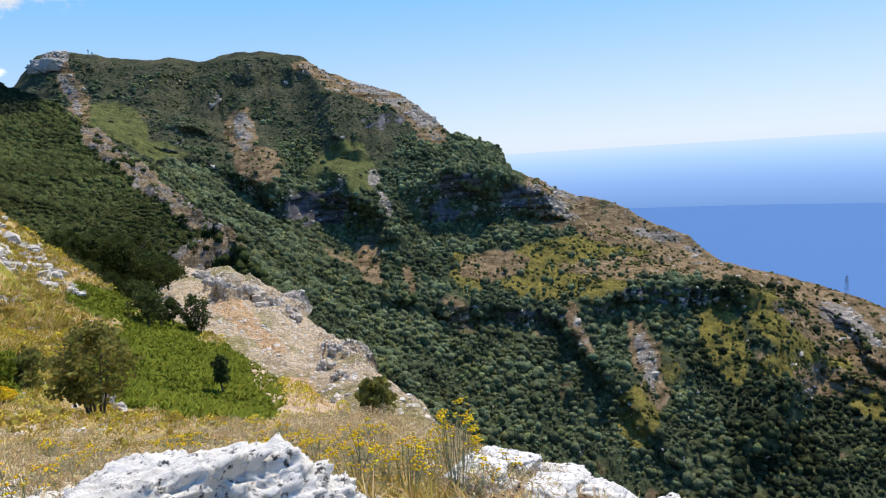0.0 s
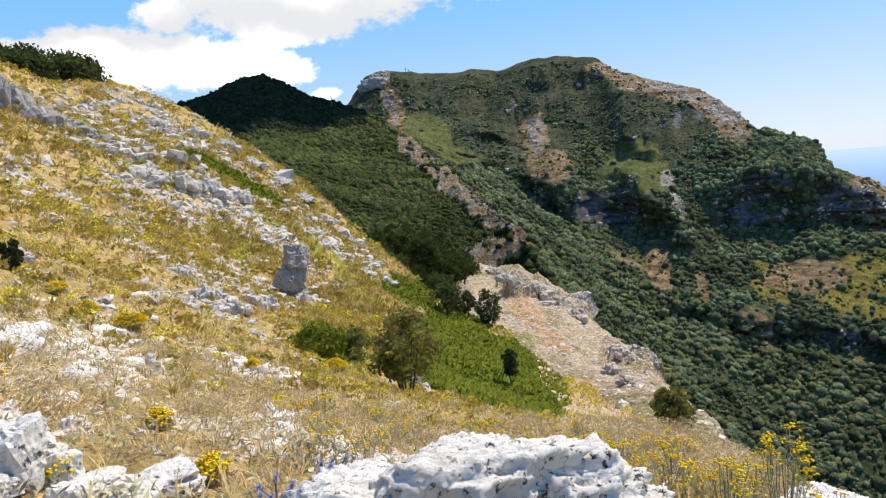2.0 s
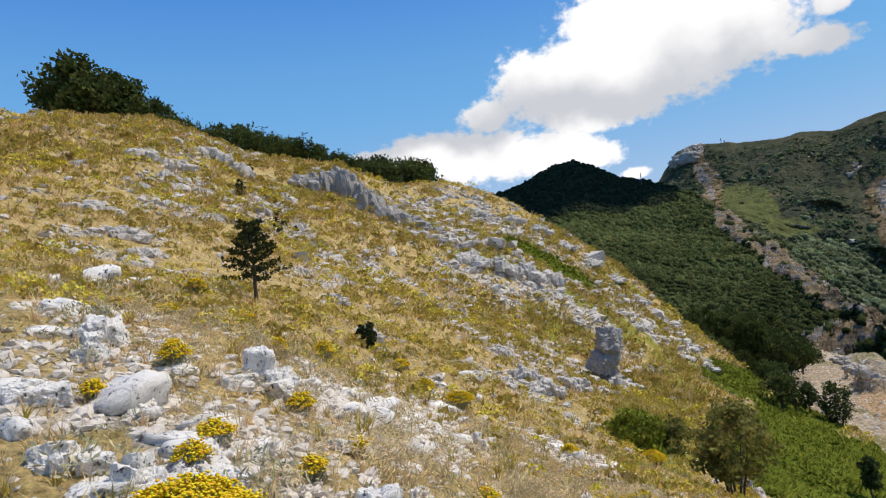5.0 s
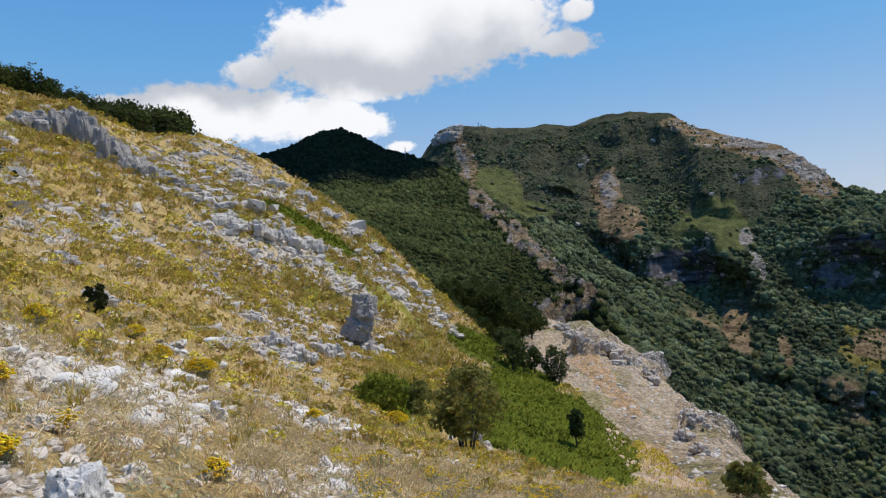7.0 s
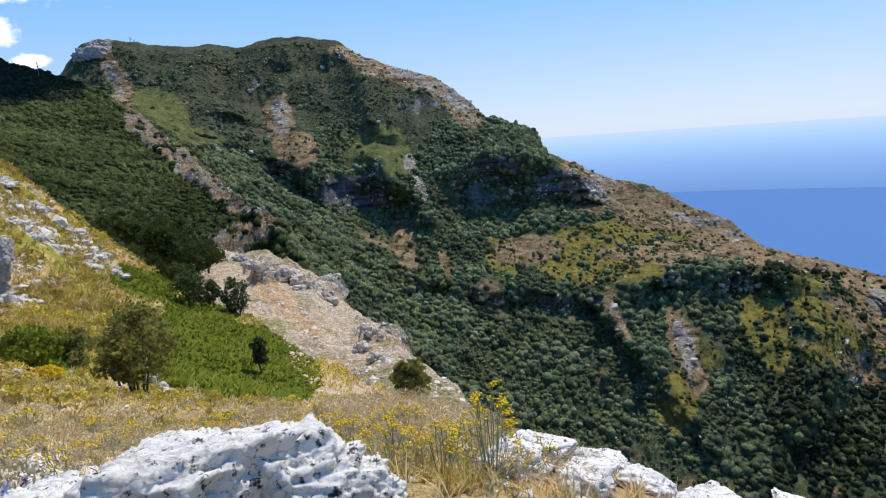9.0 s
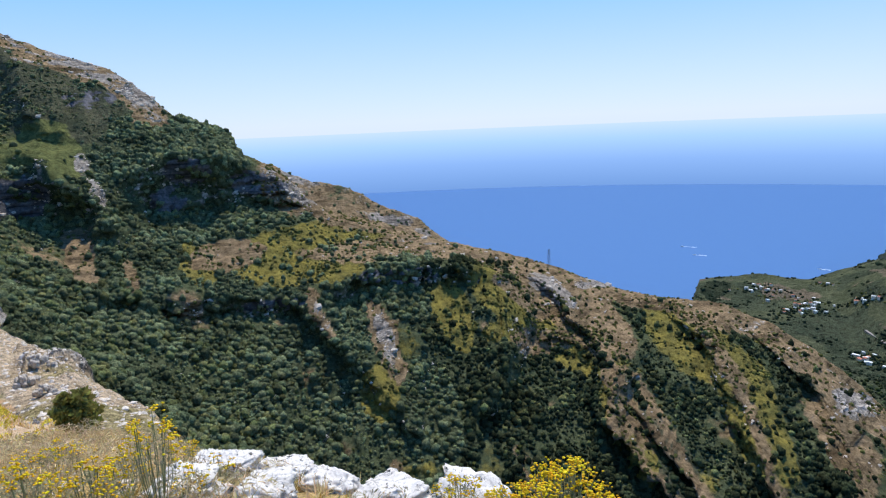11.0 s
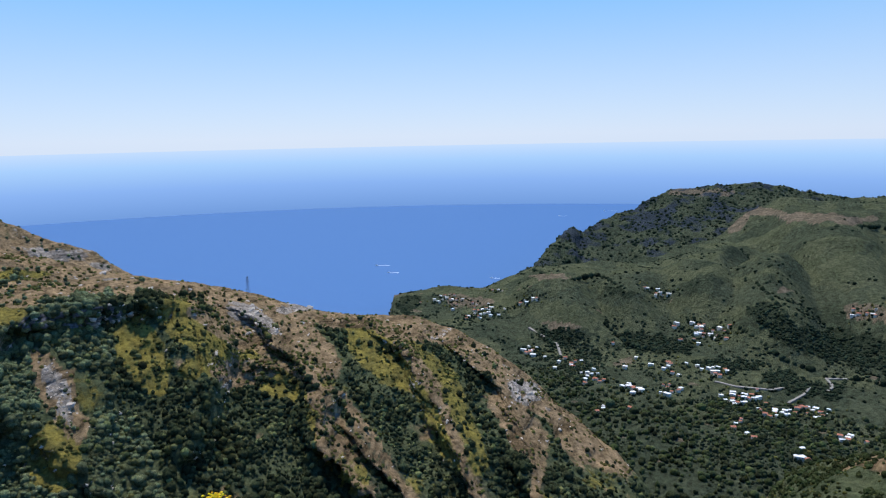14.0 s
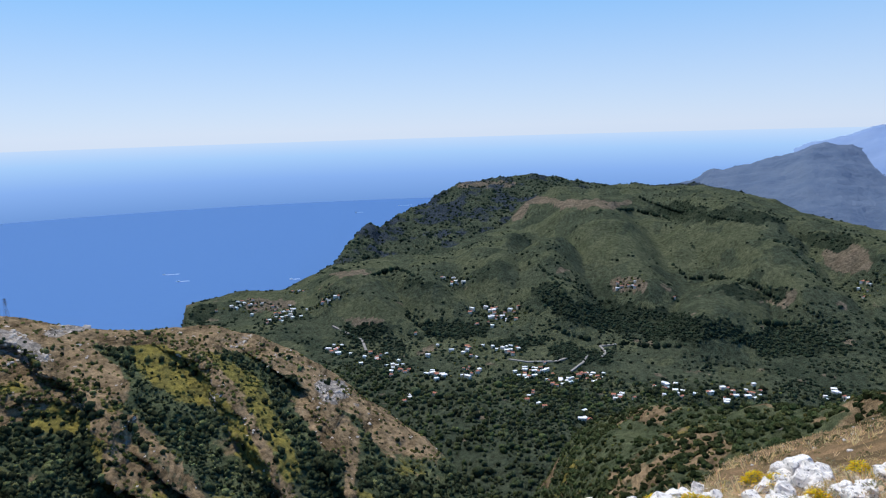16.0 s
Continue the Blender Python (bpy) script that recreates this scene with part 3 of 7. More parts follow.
shoulder = new("seaward_shoulder", mesh_from("seaward_shoulder", S.reshape(-1, 3), grid_faces(*S.shape[:2])))
paint(shoulder.data, "dry", np.clip(0.7 + fbm(S, 40, 3), 0, 1))
paint(shoulder.data, "rock", np.clip(fbm(S, 25, 4) * 2 + 0.2, 0, 1))
shoulder.data.materials.append(MOUNTAIN)
tagged(shoulder, "bare stony shoulder of the ridge above the sea", "mountain", kind="structure")

# the wooded slope below the dark hill
F_CREST = [(95, 420, 10), (75, 560, 8), (60, 720, 8), (50, 780, 7.2), (45, 800, 7.0), (42.3, 800, 7.8), (39.8, 800, 8.8), (38.4, 800, 9.0), (36.6, 790, 8.0), (34.8, 770, 6.8), (31.2, 720, 5.7), (29.5, 680, 5.1), (28.3, 610, 3.9), (26.7, 520, 2.3), (24.8, 430, 0.0), (23.2, 370, -1.4), (21.4, 320, -3.3), (19.2, 240, -5.7), (17.8, 195, -8), (16, 160, -12)]
F_BASE = [(95, 110, 4), (75, 130, 5), (60, 150, 4), (45, 145, 0), (40, 140, -2), (36, 135, -5), (31, 130, -9), (27, 125, -12), (22, 122, -12.5), (19, 122, -13), (16, 125, -15)]
F_MID = [(b, d * 0.62 + 45, e * 0.62 - 1.9) for b, d, e in F_CREST]
az_wood = az = np.concatenate([np.linspace(95, 32, 210)[:-1], np.linspace(32, 16, 240)])
F = loft([F_BASE, F_MID, F_CREST, beyond(F_CREST, 1.15, 60), beyond(F_CREST, 1.5, 220)], az, [60, 90, 12, 8])
F = roughen(F, [(120, 7, False), (35, 3, False), (9, 0.8, False)])
azf0 = survey(F)[0]
SCREE = [(28.3, 4.4, 0.7, 1.0, 0.8), (26.2, 2.0, 1.3, 1.0, 1), (24.3, 0.2, 1.4, 1.2, 1), (22.0, -2.2, 1.6, 1.5, 1), (19.9, -4.4, 1.6, 1.5, 1), (18.2, -6.4, 1.0, 1.2, 0.5), (21.0, -7.8, 2.5, 0.6, 0), (19.0, -5.6, 0.9, 1.6, 0.8), (20.8, -3.0, 1.1, 1.3, 0.9), (22.6, -0.9, 1.2, 0.9, 1.2), (25.2, 1.2, 0.8, 0.6, 1), (27.0, 3.0, 0.6, 0.9, 0.8), (18.6, -7.4, 0.9, 1.0, 0), (22.5, -8.4, 1.8, 0.5, 0)]
slope_dry = patch(F, [(b, e, 1.3 * w, 1.2 * h, k) for b, e, w, h, k in SCREE], 0.5)
slope_dry = np.clip(slope_dry * (1.3 + 0.7 * fbm(F + 5, 15, 3)), 0, 1)
crags = fbm(F, 16, 5, 0.55, True) * 4.5 + fbm(F + 40, 5, 4, 0.6, True) * 1.8
F[..., 2] += np.clip(slope_dry * 1.3, 0, 1) * crags * np.clip((azf0 < 30) * 1.0, 0, 1)
woods = new("wooded_slope", mesh_from("wooded_slope", F.reshape(-1, 3), grid_faces(*F.shape[:2])))
paint(woods.data, "dry", slope_dry)
rib_rock = slope_dry * np.clip(fbm(F, 9, 4) * 3.0 + 0.45, 0, 1)
paint(woods.data, "rock", rib_rock)
woods.data.materials.append(FOREST_FLOOR)
tagged(woods, "hill under dense green woods with a tan rocky rib", "hill", kind="structure")

# village valley and the wooded hill behind
V_LINES = [[(-36, 480, -38), (-60, 520, -36), (-75, 480, -38), (-110, 380, -42)],
           [(-36, 640, -31), (-60, 680, -29), (-75, 640, -30), (-110, 560, -33)],
           [(-36, 960, -21.5), (-60, 960, -21.2), (-75, 950, -21.4), (-90, 920, -22), (-110, 860, -23)],
           [(-36, 1300, -17), (-48, 1330, -16.1), (-60, 1290, -16.4), (-70, 1250, -16.2), (-82, 1230, -16.6), (-95, 1150, -17.4), (-110, 1050, -18.5)],
           [(-36, 1550, -17.5), (-42.7, 1585, -16.4), (-43.4, 1590, -13.7), (-44.6, 1590, -13.5), (-48, 1600, -13.45), (-51.3, 1600, -13.4), (-54, 1580, -12.8), (-57, 1560, -11.9), (-63, 1600, -11.6), (-70, 1700, -11.2), (-80, 1700, -11.2), (-95, 1560, -12), (-110, 1450, -13)],
           [(-36, 1580, -17.6), (-42.7, 1600, -16.5), (-43.4, 1600, -13.9), (-44.6, 1610, -13.5), (-51.3, 1680, -13.3), (-55.8, 1700, -11.5), (-60, 1750, -11.0), (-63.2, 1780, -10.8), (-66.2, 1850, -10.3), (-70.1, 2000, -8.9), (-72.4, 2200, -6.8), (-75, 2400, -5.3), (-80, 2500, -5.1), (-86.4, 2450, -5.05), (-89, 2400, -5.5), (-93, 2250, -6.9), (-99.2, 2050, -8.3), (-110, 1900, -10)]]
az = np.linspace(-36, -110, 420)
V = loft(V_LINES + [beyond(V_LINES[-1], 1.06, 90), beyond(V_LINES[-1], 1.25, 480)], az, [20, 40, 45, 45, 60, 10, 6])
azv, dv_, elv = survey(V)
calm = np.clip((elv + 33) / 6, 0, 1)
SPURS = [[(-75.5, -5.6), (-76.5, -8), (-79, -11), (-81, -13.5), (-83, -16.5)], [(-69.5, -9.8), (-69, -12), (-70.5, -15.5)], [(-86, -6), (-89, -9), (-92, -13), (-95, -16)], [(-64, -11.6), (-63, -13.5), (-64, -16.5)], [(-95, -8.5), (-98, -11), (-101, -14)], [(-57, -12.4), (-57.5, -14.5), (-60, -18)], [(-74, -12), (-74.5, -15), (-76, -18)], [(-89, -14), (-88, -17), (-86.5, -19.5)]]
V[..., 2] += fbm(V + 300, 240, 3, 0.5, True) * 20 * np.clip((dv_ - 1100) / 400, 0, 1)
v_crest = np.interp(azv, *np.array([(b, e) for b, _, e in sorted(V_LINES[-1])]).T)
V[..., 2] += 62 * np.sin(0.5 * math.pi * rib_shape(V, SPURS, 4.6)) ** 1.4 * np.clip(dv_ / 1500, 0.5, 1.4) * np.clip((v_crest - elv - 0.3) / 3.5, 0, 1)
azv, dv_, elv = survey(V)
lobes = fbm(V, 420, 3, 0.45, True) * 50 * np.clip((dv_ - 1000) / 500, 0.25, 1) * np.clip((np.interp(azv, *np.array([(b, e) for b, _, e in sorted(V_LINES[-1])]).T) - elv) / 2, 0, 1)
V[..., 2] += lobes + fbm(V, 120, 4) * 7 * calm + fbm(V, 30, 3) * 2.5
V_DRY = [(-77, -6.6, 4.2, 0.35, 0), (-72.4, -7.2, 0.7, 1.1, -0.6), (-80.9, -13.6, 1.6, 0.7, 0), (-97, -10.2, 1.6, 1.0, 0), (-92.5, -13.8, 1.5, 0.5, 0), (-57.0, -11.9, 2.0, 0.25, 0), (-50, -14.3, 2.5, 0.5, 0), (-58, -16.0, 2.0, 0.4, 0)]
V_FIELD = [(-52, -14.6, 5, 1.0, 0), (-60, -15.2, 5, 0.8, 0), (-64, -18.0, 6, 0.9, 0), (-74, -18.7, 4, 0.7, 0), (-58, -12.4, 3, 0.5, 0), (-84, -10, 8, 2.0, 0.3), (-68, -14, 4, 1, 0), (-90, -17, 3, 0.8, 0)]
valley = new("village_valley", mesh_from("village_valley", V.reshape(-1, 3), grid_faces(*V.shape[:2])))
paint(valley.data, "dry", np.maximum(patch(V, V_DRY, 0.6), np.clip(fbm(V, 32, 4) * 3.4 - 1.15, 0, 0.8) * (elv < -13)))
paint(valley.data, "meadow", np.maximum(patch(V, V_FIELD, 1.6), np.clip(fbm(V + 500, 60, 4) * 3.4 + np.where(elv > -16.5, 0.3, -0.05), 0, 0.9) * (elv > -24)))
V_WOODS = [(-44.4, -13.9, 1.2, 0.8, 0), (-81.5, -16.2, 6.0, 1.3, 0.5), (-87.0, -17.0, 3.5, 0.8, 0), (-66.0, -17.2, 3.2, 0.8, 0.4), (-90.5, -13.6, 2.6, 0.5, 0.4), (-71.5, -18.4, 2.4, 0.6, 0), (-58.0, -17.0, 2.2, 0.7, 0), (-77.0, -19.4, 3.0, 0.6, 0), (-94.0, -17.0, 3.4, 1.0, 0), (-63.0, -12.9, 1.6, 0.4, 0.6), (-88.0, -7.3, 5.0, 0.5, 0.6), (-95.5, -9.0, 2.5, 0.6, 0.6), (-75.0, -14.8, 1.4, 1.6, 0.8)]
wooded = patch(V, V_WOODS, 0.8)
paint(valley.data, "wood", wooded)
paint(valley.data, "rock", np.zeros(azv.shape))
valley.data.materials.append(HEADLAND)
tagged(valley, "green wooded valley and hill with terraces and fields", "hill", kind="structure")

# the dark cliffs of the cape
C_CREST = [(-50, 1750, -14.5), (-53.8, 1800, -12.3), (-55.8, 1900, -11.3), (-57.2, 2050, -9.7), (-58.9, 2250, -8.2), (-59.6, 2280, -8.5), (-61.4, 2400, -7.65), (-63.8, 2550, -6.6), (-65.3, 2620, -5.6), (-66.8, 2700, -4.75), (-69, 2760, -4.5), (-73, 2800, -4.3), (-75.6, 2800, -4.7), (-80, 2800, -5.1), (-86, 2700, -5.2), (-92, 2600, -6.5)]
az = np.linspace(-50, -92, 260)
Cp = loft([[(b, d * 0.7, e - 8) for b, d, e in C_CREST], C_CREST, beyond(C_CREST, 1.06, 60), beyond(C_CREST, 1.2, 460)], az, [60, 8, 8])
Cp = roughen(Cp, [(150, 18, True), (50, 6, True), (16, 2, False)])
cape = new("cape", mesh_from("cape", Cp.reshape(-1, 3), grid_faces(*Cp.shape[:2])))
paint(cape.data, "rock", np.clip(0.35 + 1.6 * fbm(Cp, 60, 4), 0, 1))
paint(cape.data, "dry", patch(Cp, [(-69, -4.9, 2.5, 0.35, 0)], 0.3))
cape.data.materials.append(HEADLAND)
tagged(cape, "dark wooded sea cliffs of a cape", "headland", kind="structure")

# hills in the far distance, the blue of the haze mixed into their base colours
FAR_HILL = plain("haze_tinted_far_hill", (0.075, 0.106, 0.155), (0.11, 0.14, 0.185), 0.006, 1.0, 0.9, 14.0)
FARTHER_HILL = plain("haze_tinted_farther_hill", (0.17, 0.24, 0.37), (0.2, 0.27, 0.39), 0.004, 1.0, 0.3, 8.0)
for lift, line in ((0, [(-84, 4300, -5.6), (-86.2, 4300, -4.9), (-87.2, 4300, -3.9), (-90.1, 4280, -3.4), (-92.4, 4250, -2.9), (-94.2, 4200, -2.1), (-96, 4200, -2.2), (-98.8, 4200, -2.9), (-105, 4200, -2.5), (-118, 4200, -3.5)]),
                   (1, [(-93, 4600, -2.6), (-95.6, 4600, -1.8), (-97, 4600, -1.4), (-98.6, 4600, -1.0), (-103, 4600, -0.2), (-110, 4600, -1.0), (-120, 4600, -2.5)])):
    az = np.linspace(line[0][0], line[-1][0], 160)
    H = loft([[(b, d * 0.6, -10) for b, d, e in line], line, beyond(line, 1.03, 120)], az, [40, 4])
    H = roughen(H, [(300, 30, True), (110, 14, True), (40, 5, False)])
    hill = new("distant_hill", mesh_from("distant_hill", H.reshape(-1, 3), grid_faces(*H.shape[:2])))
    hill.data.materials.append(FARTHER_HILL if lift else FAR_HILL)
    tagged(hill, "peninsula hills far across the bay, painted haze blue", "hill", kind="structure")

# stony spurs below the lookout on the seaward side
R_CREST = [(-70, 350, -36), (-72, 335, -33), (-73.7, 325, -31), (-75.8, 315, -27.8), (-77.3, 305, -25.8), (-79.7, 292, -24.2), (-84.4, 268, -23.2), (-91, 240, -22.8), (-95.5, 222, -22), (-100, 200, -20.6), (-115, 150, -18), (-130, 130, -14)]
az = np.linspace(-70, -130, 220)
Rr = loft([[(b, d * 0.45, e - 14) for b, d, e in R_CREST], R_CREST, beyond(R_CREST, 1.25, 60), beyond(R_CREST, 2.6, 330)], az, [60, 14, 12])
Rr = roughen(Rr, [(45, 5, True), (14, 1.6, False)])
spur = new("lower_spur", mesh_from("lower_spur", Rr.reshape(-1, 3), grid_faces(*Rr.shape[:2])))
paint(spur.data, "meadow", np.clip(fbm(Rr, 30, 4) * 3 - 0.8, 0, 1))
paint(spur.data, "dry", np.clip(fbm(Rr + 50, 18, 4) * 3 - 0.1, 0, 1))
paint(spur.data, "rock", np.clip(fbm(Rr + 90, 12, 4) * 3 - 1.3, 0, 1))
spur.data.materials.append(MOUNTAIN)
tagged(spur, "scrubby brown green spur below the lookout", "hill", kind="structure")

# ---- the near slope round the lookout ----
G1 = [(180, 3, 0), (120, 3, -14), (85, 3, -15), (70, 3, -18), (54, 3, -23), (42, 3, -25), (30, 3, -27), (18, 3, -29), (0, 3, -31), (-25, 3, -35), (-60, 3, -37.5), (-92, 3, -35), (-125, 3, -28), (-180, 3, 0)]
G2 = [(180, 8, 2), (120, 8, 6), (100, 8, 5), (85, 7, 1.5), (78, 6.5, -1.5), (70, 6.5, -4), (62, 7, -7.4), (54, 7.2, -12), (48, 8, -14.7), (42, 8.7, -17.3), (36, 9, -19), (30, 9, -20.7), (26, 8.5, -21.8), (18, 7, -23.2), (8, 6, -24.5), (0, 5, -27.5), (-10, 5, -29), (-25, 4.6, -31.5), (-40, 4, -34), (-60, 4, -39), (-80, 7.5, -31.4), (-92, 9, -27.6), (-105, 9, -23), (-125, 9, -15), (-180, 8, 2)]
G3 = [(180, 20, 6), (120, 20, 11), (100, 20, 11), (85, 20, 8), (78, 20, 6.2), (70, 20, 3.6), (62, 20, 0), (54, 19, -4.2), (48, 18, -7.6), (42, 18, -11), (36, 17, -15), (30, 15, -18.2), (26, 14, -19.8), (18, 12, -21.7), (8, 10, -22.2), (3, 8, -23.3), (-3, 7, -27), (-12, 6.4, -34), (-25, 6, -38), (-40, 6, -42), (-60, 7, -45), (-80, 14, -33.5), (-89.5, 24, -27.2), (-95.6, 30, -24.6), (-105, 30, -19.7), (-125, 24, -8), (-180, 20, 6)]
G4 = [(180, 40, 8), (120, 38, 14), (100, 38, 14), (85, 36, 12), (78, 36, 11), (70, 36, 8.4), (62, 37, 4.6), (54, 38, 1), (48, 38, -2.6), (42, 38, -7), (38, 38, -9.8), (34, 37, -12), (30, 34, -14.6), (26, 31, -17), (18, 28, -21.0), (12, 25, -22.5), (8, 22, -23.5), (3, 16, -26.5), (-3, 14, -33), (-12, 14, -43), (-25, 14, -48), (-60, 16, -50), (-80, 28, -38), (-89.5, 55, -27.0), (-95.6, 65, -24.0), (-103, 70, -20.2), (-125, 50, -6), (-180, 40, 8)]
G5 = [(180, 70, 9), (120, 60, 17), (95, 56, 16.3), (78, 55, 15.5), (73, 56, 15.4), (69.7, 58, 14.0), (66.2, 60, 12.4), (63, 62, 11.8), (58.8, 65, 11.0), (56, 66, 9.6), (54, 68, 8.7), (50, 72, 8.8), (47.6, 72, 8.1), (45, 71, 6.7), (40.4, 70, 3.4), (36.4, 69, 0.3), (33.5, 68, -2.9), (30, 66, -6.7), (26.8, 62, -9.8), (24, 60, -12.0), (20.6, 57, -13.6), (16, 46, -17.9), (12, 38, -20.3), (8, 33, -22.3), (3, 26, -27.5), (-3, 24, -36), (-12, 24, -48), (-25, 24, -52), (-60, 28, -52), (-80, 45, -40), (-86, 80, -31), (-89.5, 100, -26.4), (-95.6, 110, -23.5), (-103, 120, -19.9), (-125, 80, -5), (-180, 70, 9)]
G6 = [(180, 120, 6), (120, 100, 12), (78, 95, 12.5), (60, 105, 8.5), (50, 110, 5.5), (45, 100, 2), (36, 95, -6), (30, 92, -12), (24, 88, -17), (16, 70, -26), (8, 55, -33), (0, 60, -42), (-60, 80, -52), (-86, 140, -33), (-95, 170, -26), (-125, 140, -12), (-180, 120, 6)]
az_ground = az = np.concatenate([np.linspace(180, 110, 50)[:-1], np.linspace(110, -105, 470), np.linspace(-105, -180, 50)[1:]])
G0 = [(180, 0.03, -89), (-180, 0.03, -89)]
G = loft([G0, G1, G2, G3, G4, G5, G6], az, [16, 50, 70, 70, 75, 24])
azg, dg, elg = survey(G)
amp = np.clip(dg / 12, 0.12, 1.0)
G[..., 2] += amp * (0.32 * fbm(G, 4.5, 4) + 0.10 * fbm(G, 0.9, 3)) + 0.7 * np.clip((dg - 12) / 20, 0, 1) * fbm(G, 14, 4) * np.clip((np.interp(azg, *np.array([(b, e) for b, _, e in sorted(G5)]).T) - elg) / 3 + 0.35, 0, 1)
FERN = [(20.8, -18.2, 5.2, 4.2, 0.4), (28.5, -9.8, 2.0, 1.5, 0.9), (19.5, -19, 3.0, 2.4, 0.3), (27, -15.5, 4.5, 3.0, 0), (24.6, -12.9, 3.2, 1.7, 0.5), (41.6, 0.9, 0.9, 3.0, 1.25), (36.2, -13.6, 2.2, 1.9, 0.3)]
GREEN = [(34, -12, 3.6, 4.4, 0), (41.5, 3.2, 2.6, 1.2, 0.8), (37.0, 0.5, 1.6, 1.4, 0.9), (39.5, -3.0, 5, 3.4, 0.3), (46, 2, 4, 1.6, 0.5), (60, 9.5, 3, 1.5, 0), (33, -7, 2, 3, 0)]
STONY = [(45, -0.5, 6.5, 3.6, 0.8), (40, -6, 3.6, 4.5, 0.8), (46.5, 3.6, 4, 1.8, 0.6), (66, 6.5, 2.4, 4.5, 0.7), (72, 9.5, 3.5, 2.5, 0.6), (47, 0.9, 3.4, 1.2, 1.2), (41.5, -0.2, 2.0, 1.0, 0.8), (44, -7.5, 6, 2.2, 0.6), (55, 7.2, 3.6, 1.5, 0.6), (69, 13.2, 4.5, 1.6, 0), (48, 6.6, 4, 1.6, 0.6), (38.5, -1.5, 2.0, 4.5, 1.0), (33, -6, 1.5, 3.2, 1.0), (78, 5.5, 5, 2.6, 0), (58, 2.5, 4, 2.5, 0.8), (48, -6, 2.2, 4, 0.6), (63, 4.5, 2, 4, 0.7), (80, -3, 8, 4, 0), (70, -8, 8, 4, 0), (60, -13, 9, 5, 0), (64, 8, 2, 2, 0), (29.3, -14.8, 1.0, 2.2, 0), (36, -3.5, 1.5, 2.5, 0.9), (31.0, -7.5, 1.2, 2.5, 0.9), (52, 4.5, 3, 1.2, 0.5)]
fern = patch(G, FERN, 0.35, 0.15) * (dg > 16)
green = patch(G, GREEN, 1.2)
stony = np.clip(patch(G, STONY, 1.0) * (0.42 + 1.4 * fbm(G, 2.2, 5)) + np.clip(fbm(G + 31, 1.8, 4) * 2.4 - 0.6, 0, 1) * (azg > 28), 0, 1)
stony *= 1 - fern
ground = new("ground", mesh_from("ground", G.reshape(-1, 3), grid_faces(*G.shape[:2])))
paint(ground.data, "fern", fern)
paint(ground.data, "green", green)
paint(ground.data, "earth", np.clip((-78 - azg) / 4 + 0.5 * fbm(G + 12, 6, 4), 0, 1) * np.clip((dg - 9) / 3, 0, 1) * 1.4)
paint(ground.data, "rock", stony)
paint(ground.data, "dry", np.clip(patch(G, [(15, -18, 2.5, 3.4, 0.6), (-92, -24, 10, 4, 0), (10, -21.3, 6, 1.6, 0)], 0.6) + np.clip(fbm(G + 77, 2.0, 4) * 2 - np.where(dg > 9, 0.9, 0.5), 0, 0.9), 0, 1))
ground.data.materials.append(SLOPE)
tagged(ground, "steep stony hillside of dry yellow grass and ferns", "ground", kind="structure")

# the tan crag that falls away below the ferns
K_BASE = [(26, 60, -13.5), (20.6, 54, -14.6), (18, 46, -17.6), (16, 42, -19.6), (14, 37, -21.5), (8, 29, -23.6), (4, 26, -26), (0, 24, -30)]
K_CREST = [(26, 135, -9.0), (22.7, 122, -7.9), (20.6, 112, -8.7), (18.8, 104, -8.5), (17.2, 97, -10.0), (15.4, 90, -10.8), (13.8, 82, -12.9), (11.6, 72, -14.8), (8.8, 58, -16.7), (7.5, 52, -18.6), (3.9, 40, -21.6), (2.8, 36, -23.4), (1.5, 32, -27), (0, 30, -31)]
az = np.linspace(26, 0, 260)
K = loft([K_BASE, K_CREST, beyond(K_CREST, 1.08, 14), beyond(K_CREST, 1.25, 70)], az, [120, 12, 14])
grip = np.clip(np.linspace(0, 1.2, K.shape[1]) * 3.5, 0.05, 1)[None, :, None]
azk, dk, elk = survey(K)
craggy = np.clip(0.25 + 2.2 * fbm(K + 19, 7, 3), 0, 1) * np.clip(patch(K, [(18.4, -10.6, 2.0, 1.3, 0.8), (15.8, -12.0, 1.6, 1.0, 0.8), (13.0, -13.6, 1.5, 0.9, 0.8), (10.8, -17.2, 1.0, 2.0, 0.4), (8.6, -17.8, 1.0, 1.4, 0.6), (12, -21.0, 1.8, 0.8, 0)], 0.4), 0, 1)
rough_k = [(22, 1.4, True), (6, 2.6, True), (2.2, 1.7, True), (0.9, 0.9, True), (60, -1.6, False)]
K = K + grip * (roughen(K, rough_k) - K) * (0.14 + 0.62 * craggy * np.clip((azk - 4) / 8, 0.5, 1))[..., None]
crag = new("crag", mesh_from("crag", K.reshape(-1, 3), grid_faces(*K.shape[:2]), False))
crag_rock = np.clip(craggy * (0.6 + 1.4 * fbm(K, 5, 4)) + np.clip(fbm(K, 2.2, 4) * 2.4 - 0.9, 0, 1), 0, 1)
paint(crag.data, "turf", np.clip(fbm(K + 8, 7, 4) * 2.4 + 0.05, 0, 1) * (1 - craggy * 0.6))
paint(crag.data, "earth", patch(K, [(17.6, -13.8, 0.9, 2.6, 1.0), (14.5, -19.5, 2.4, 1.6, 0), (18.5, -12, 0.7, 1.6, 1)], 0.5))
paint(crag.data, "rock", crag_rock)
crag.data.materials.append(CRAG)
tagged(crag, "tan and grey limestone crag falling into the valley", "rock outcrop", kind="structure")

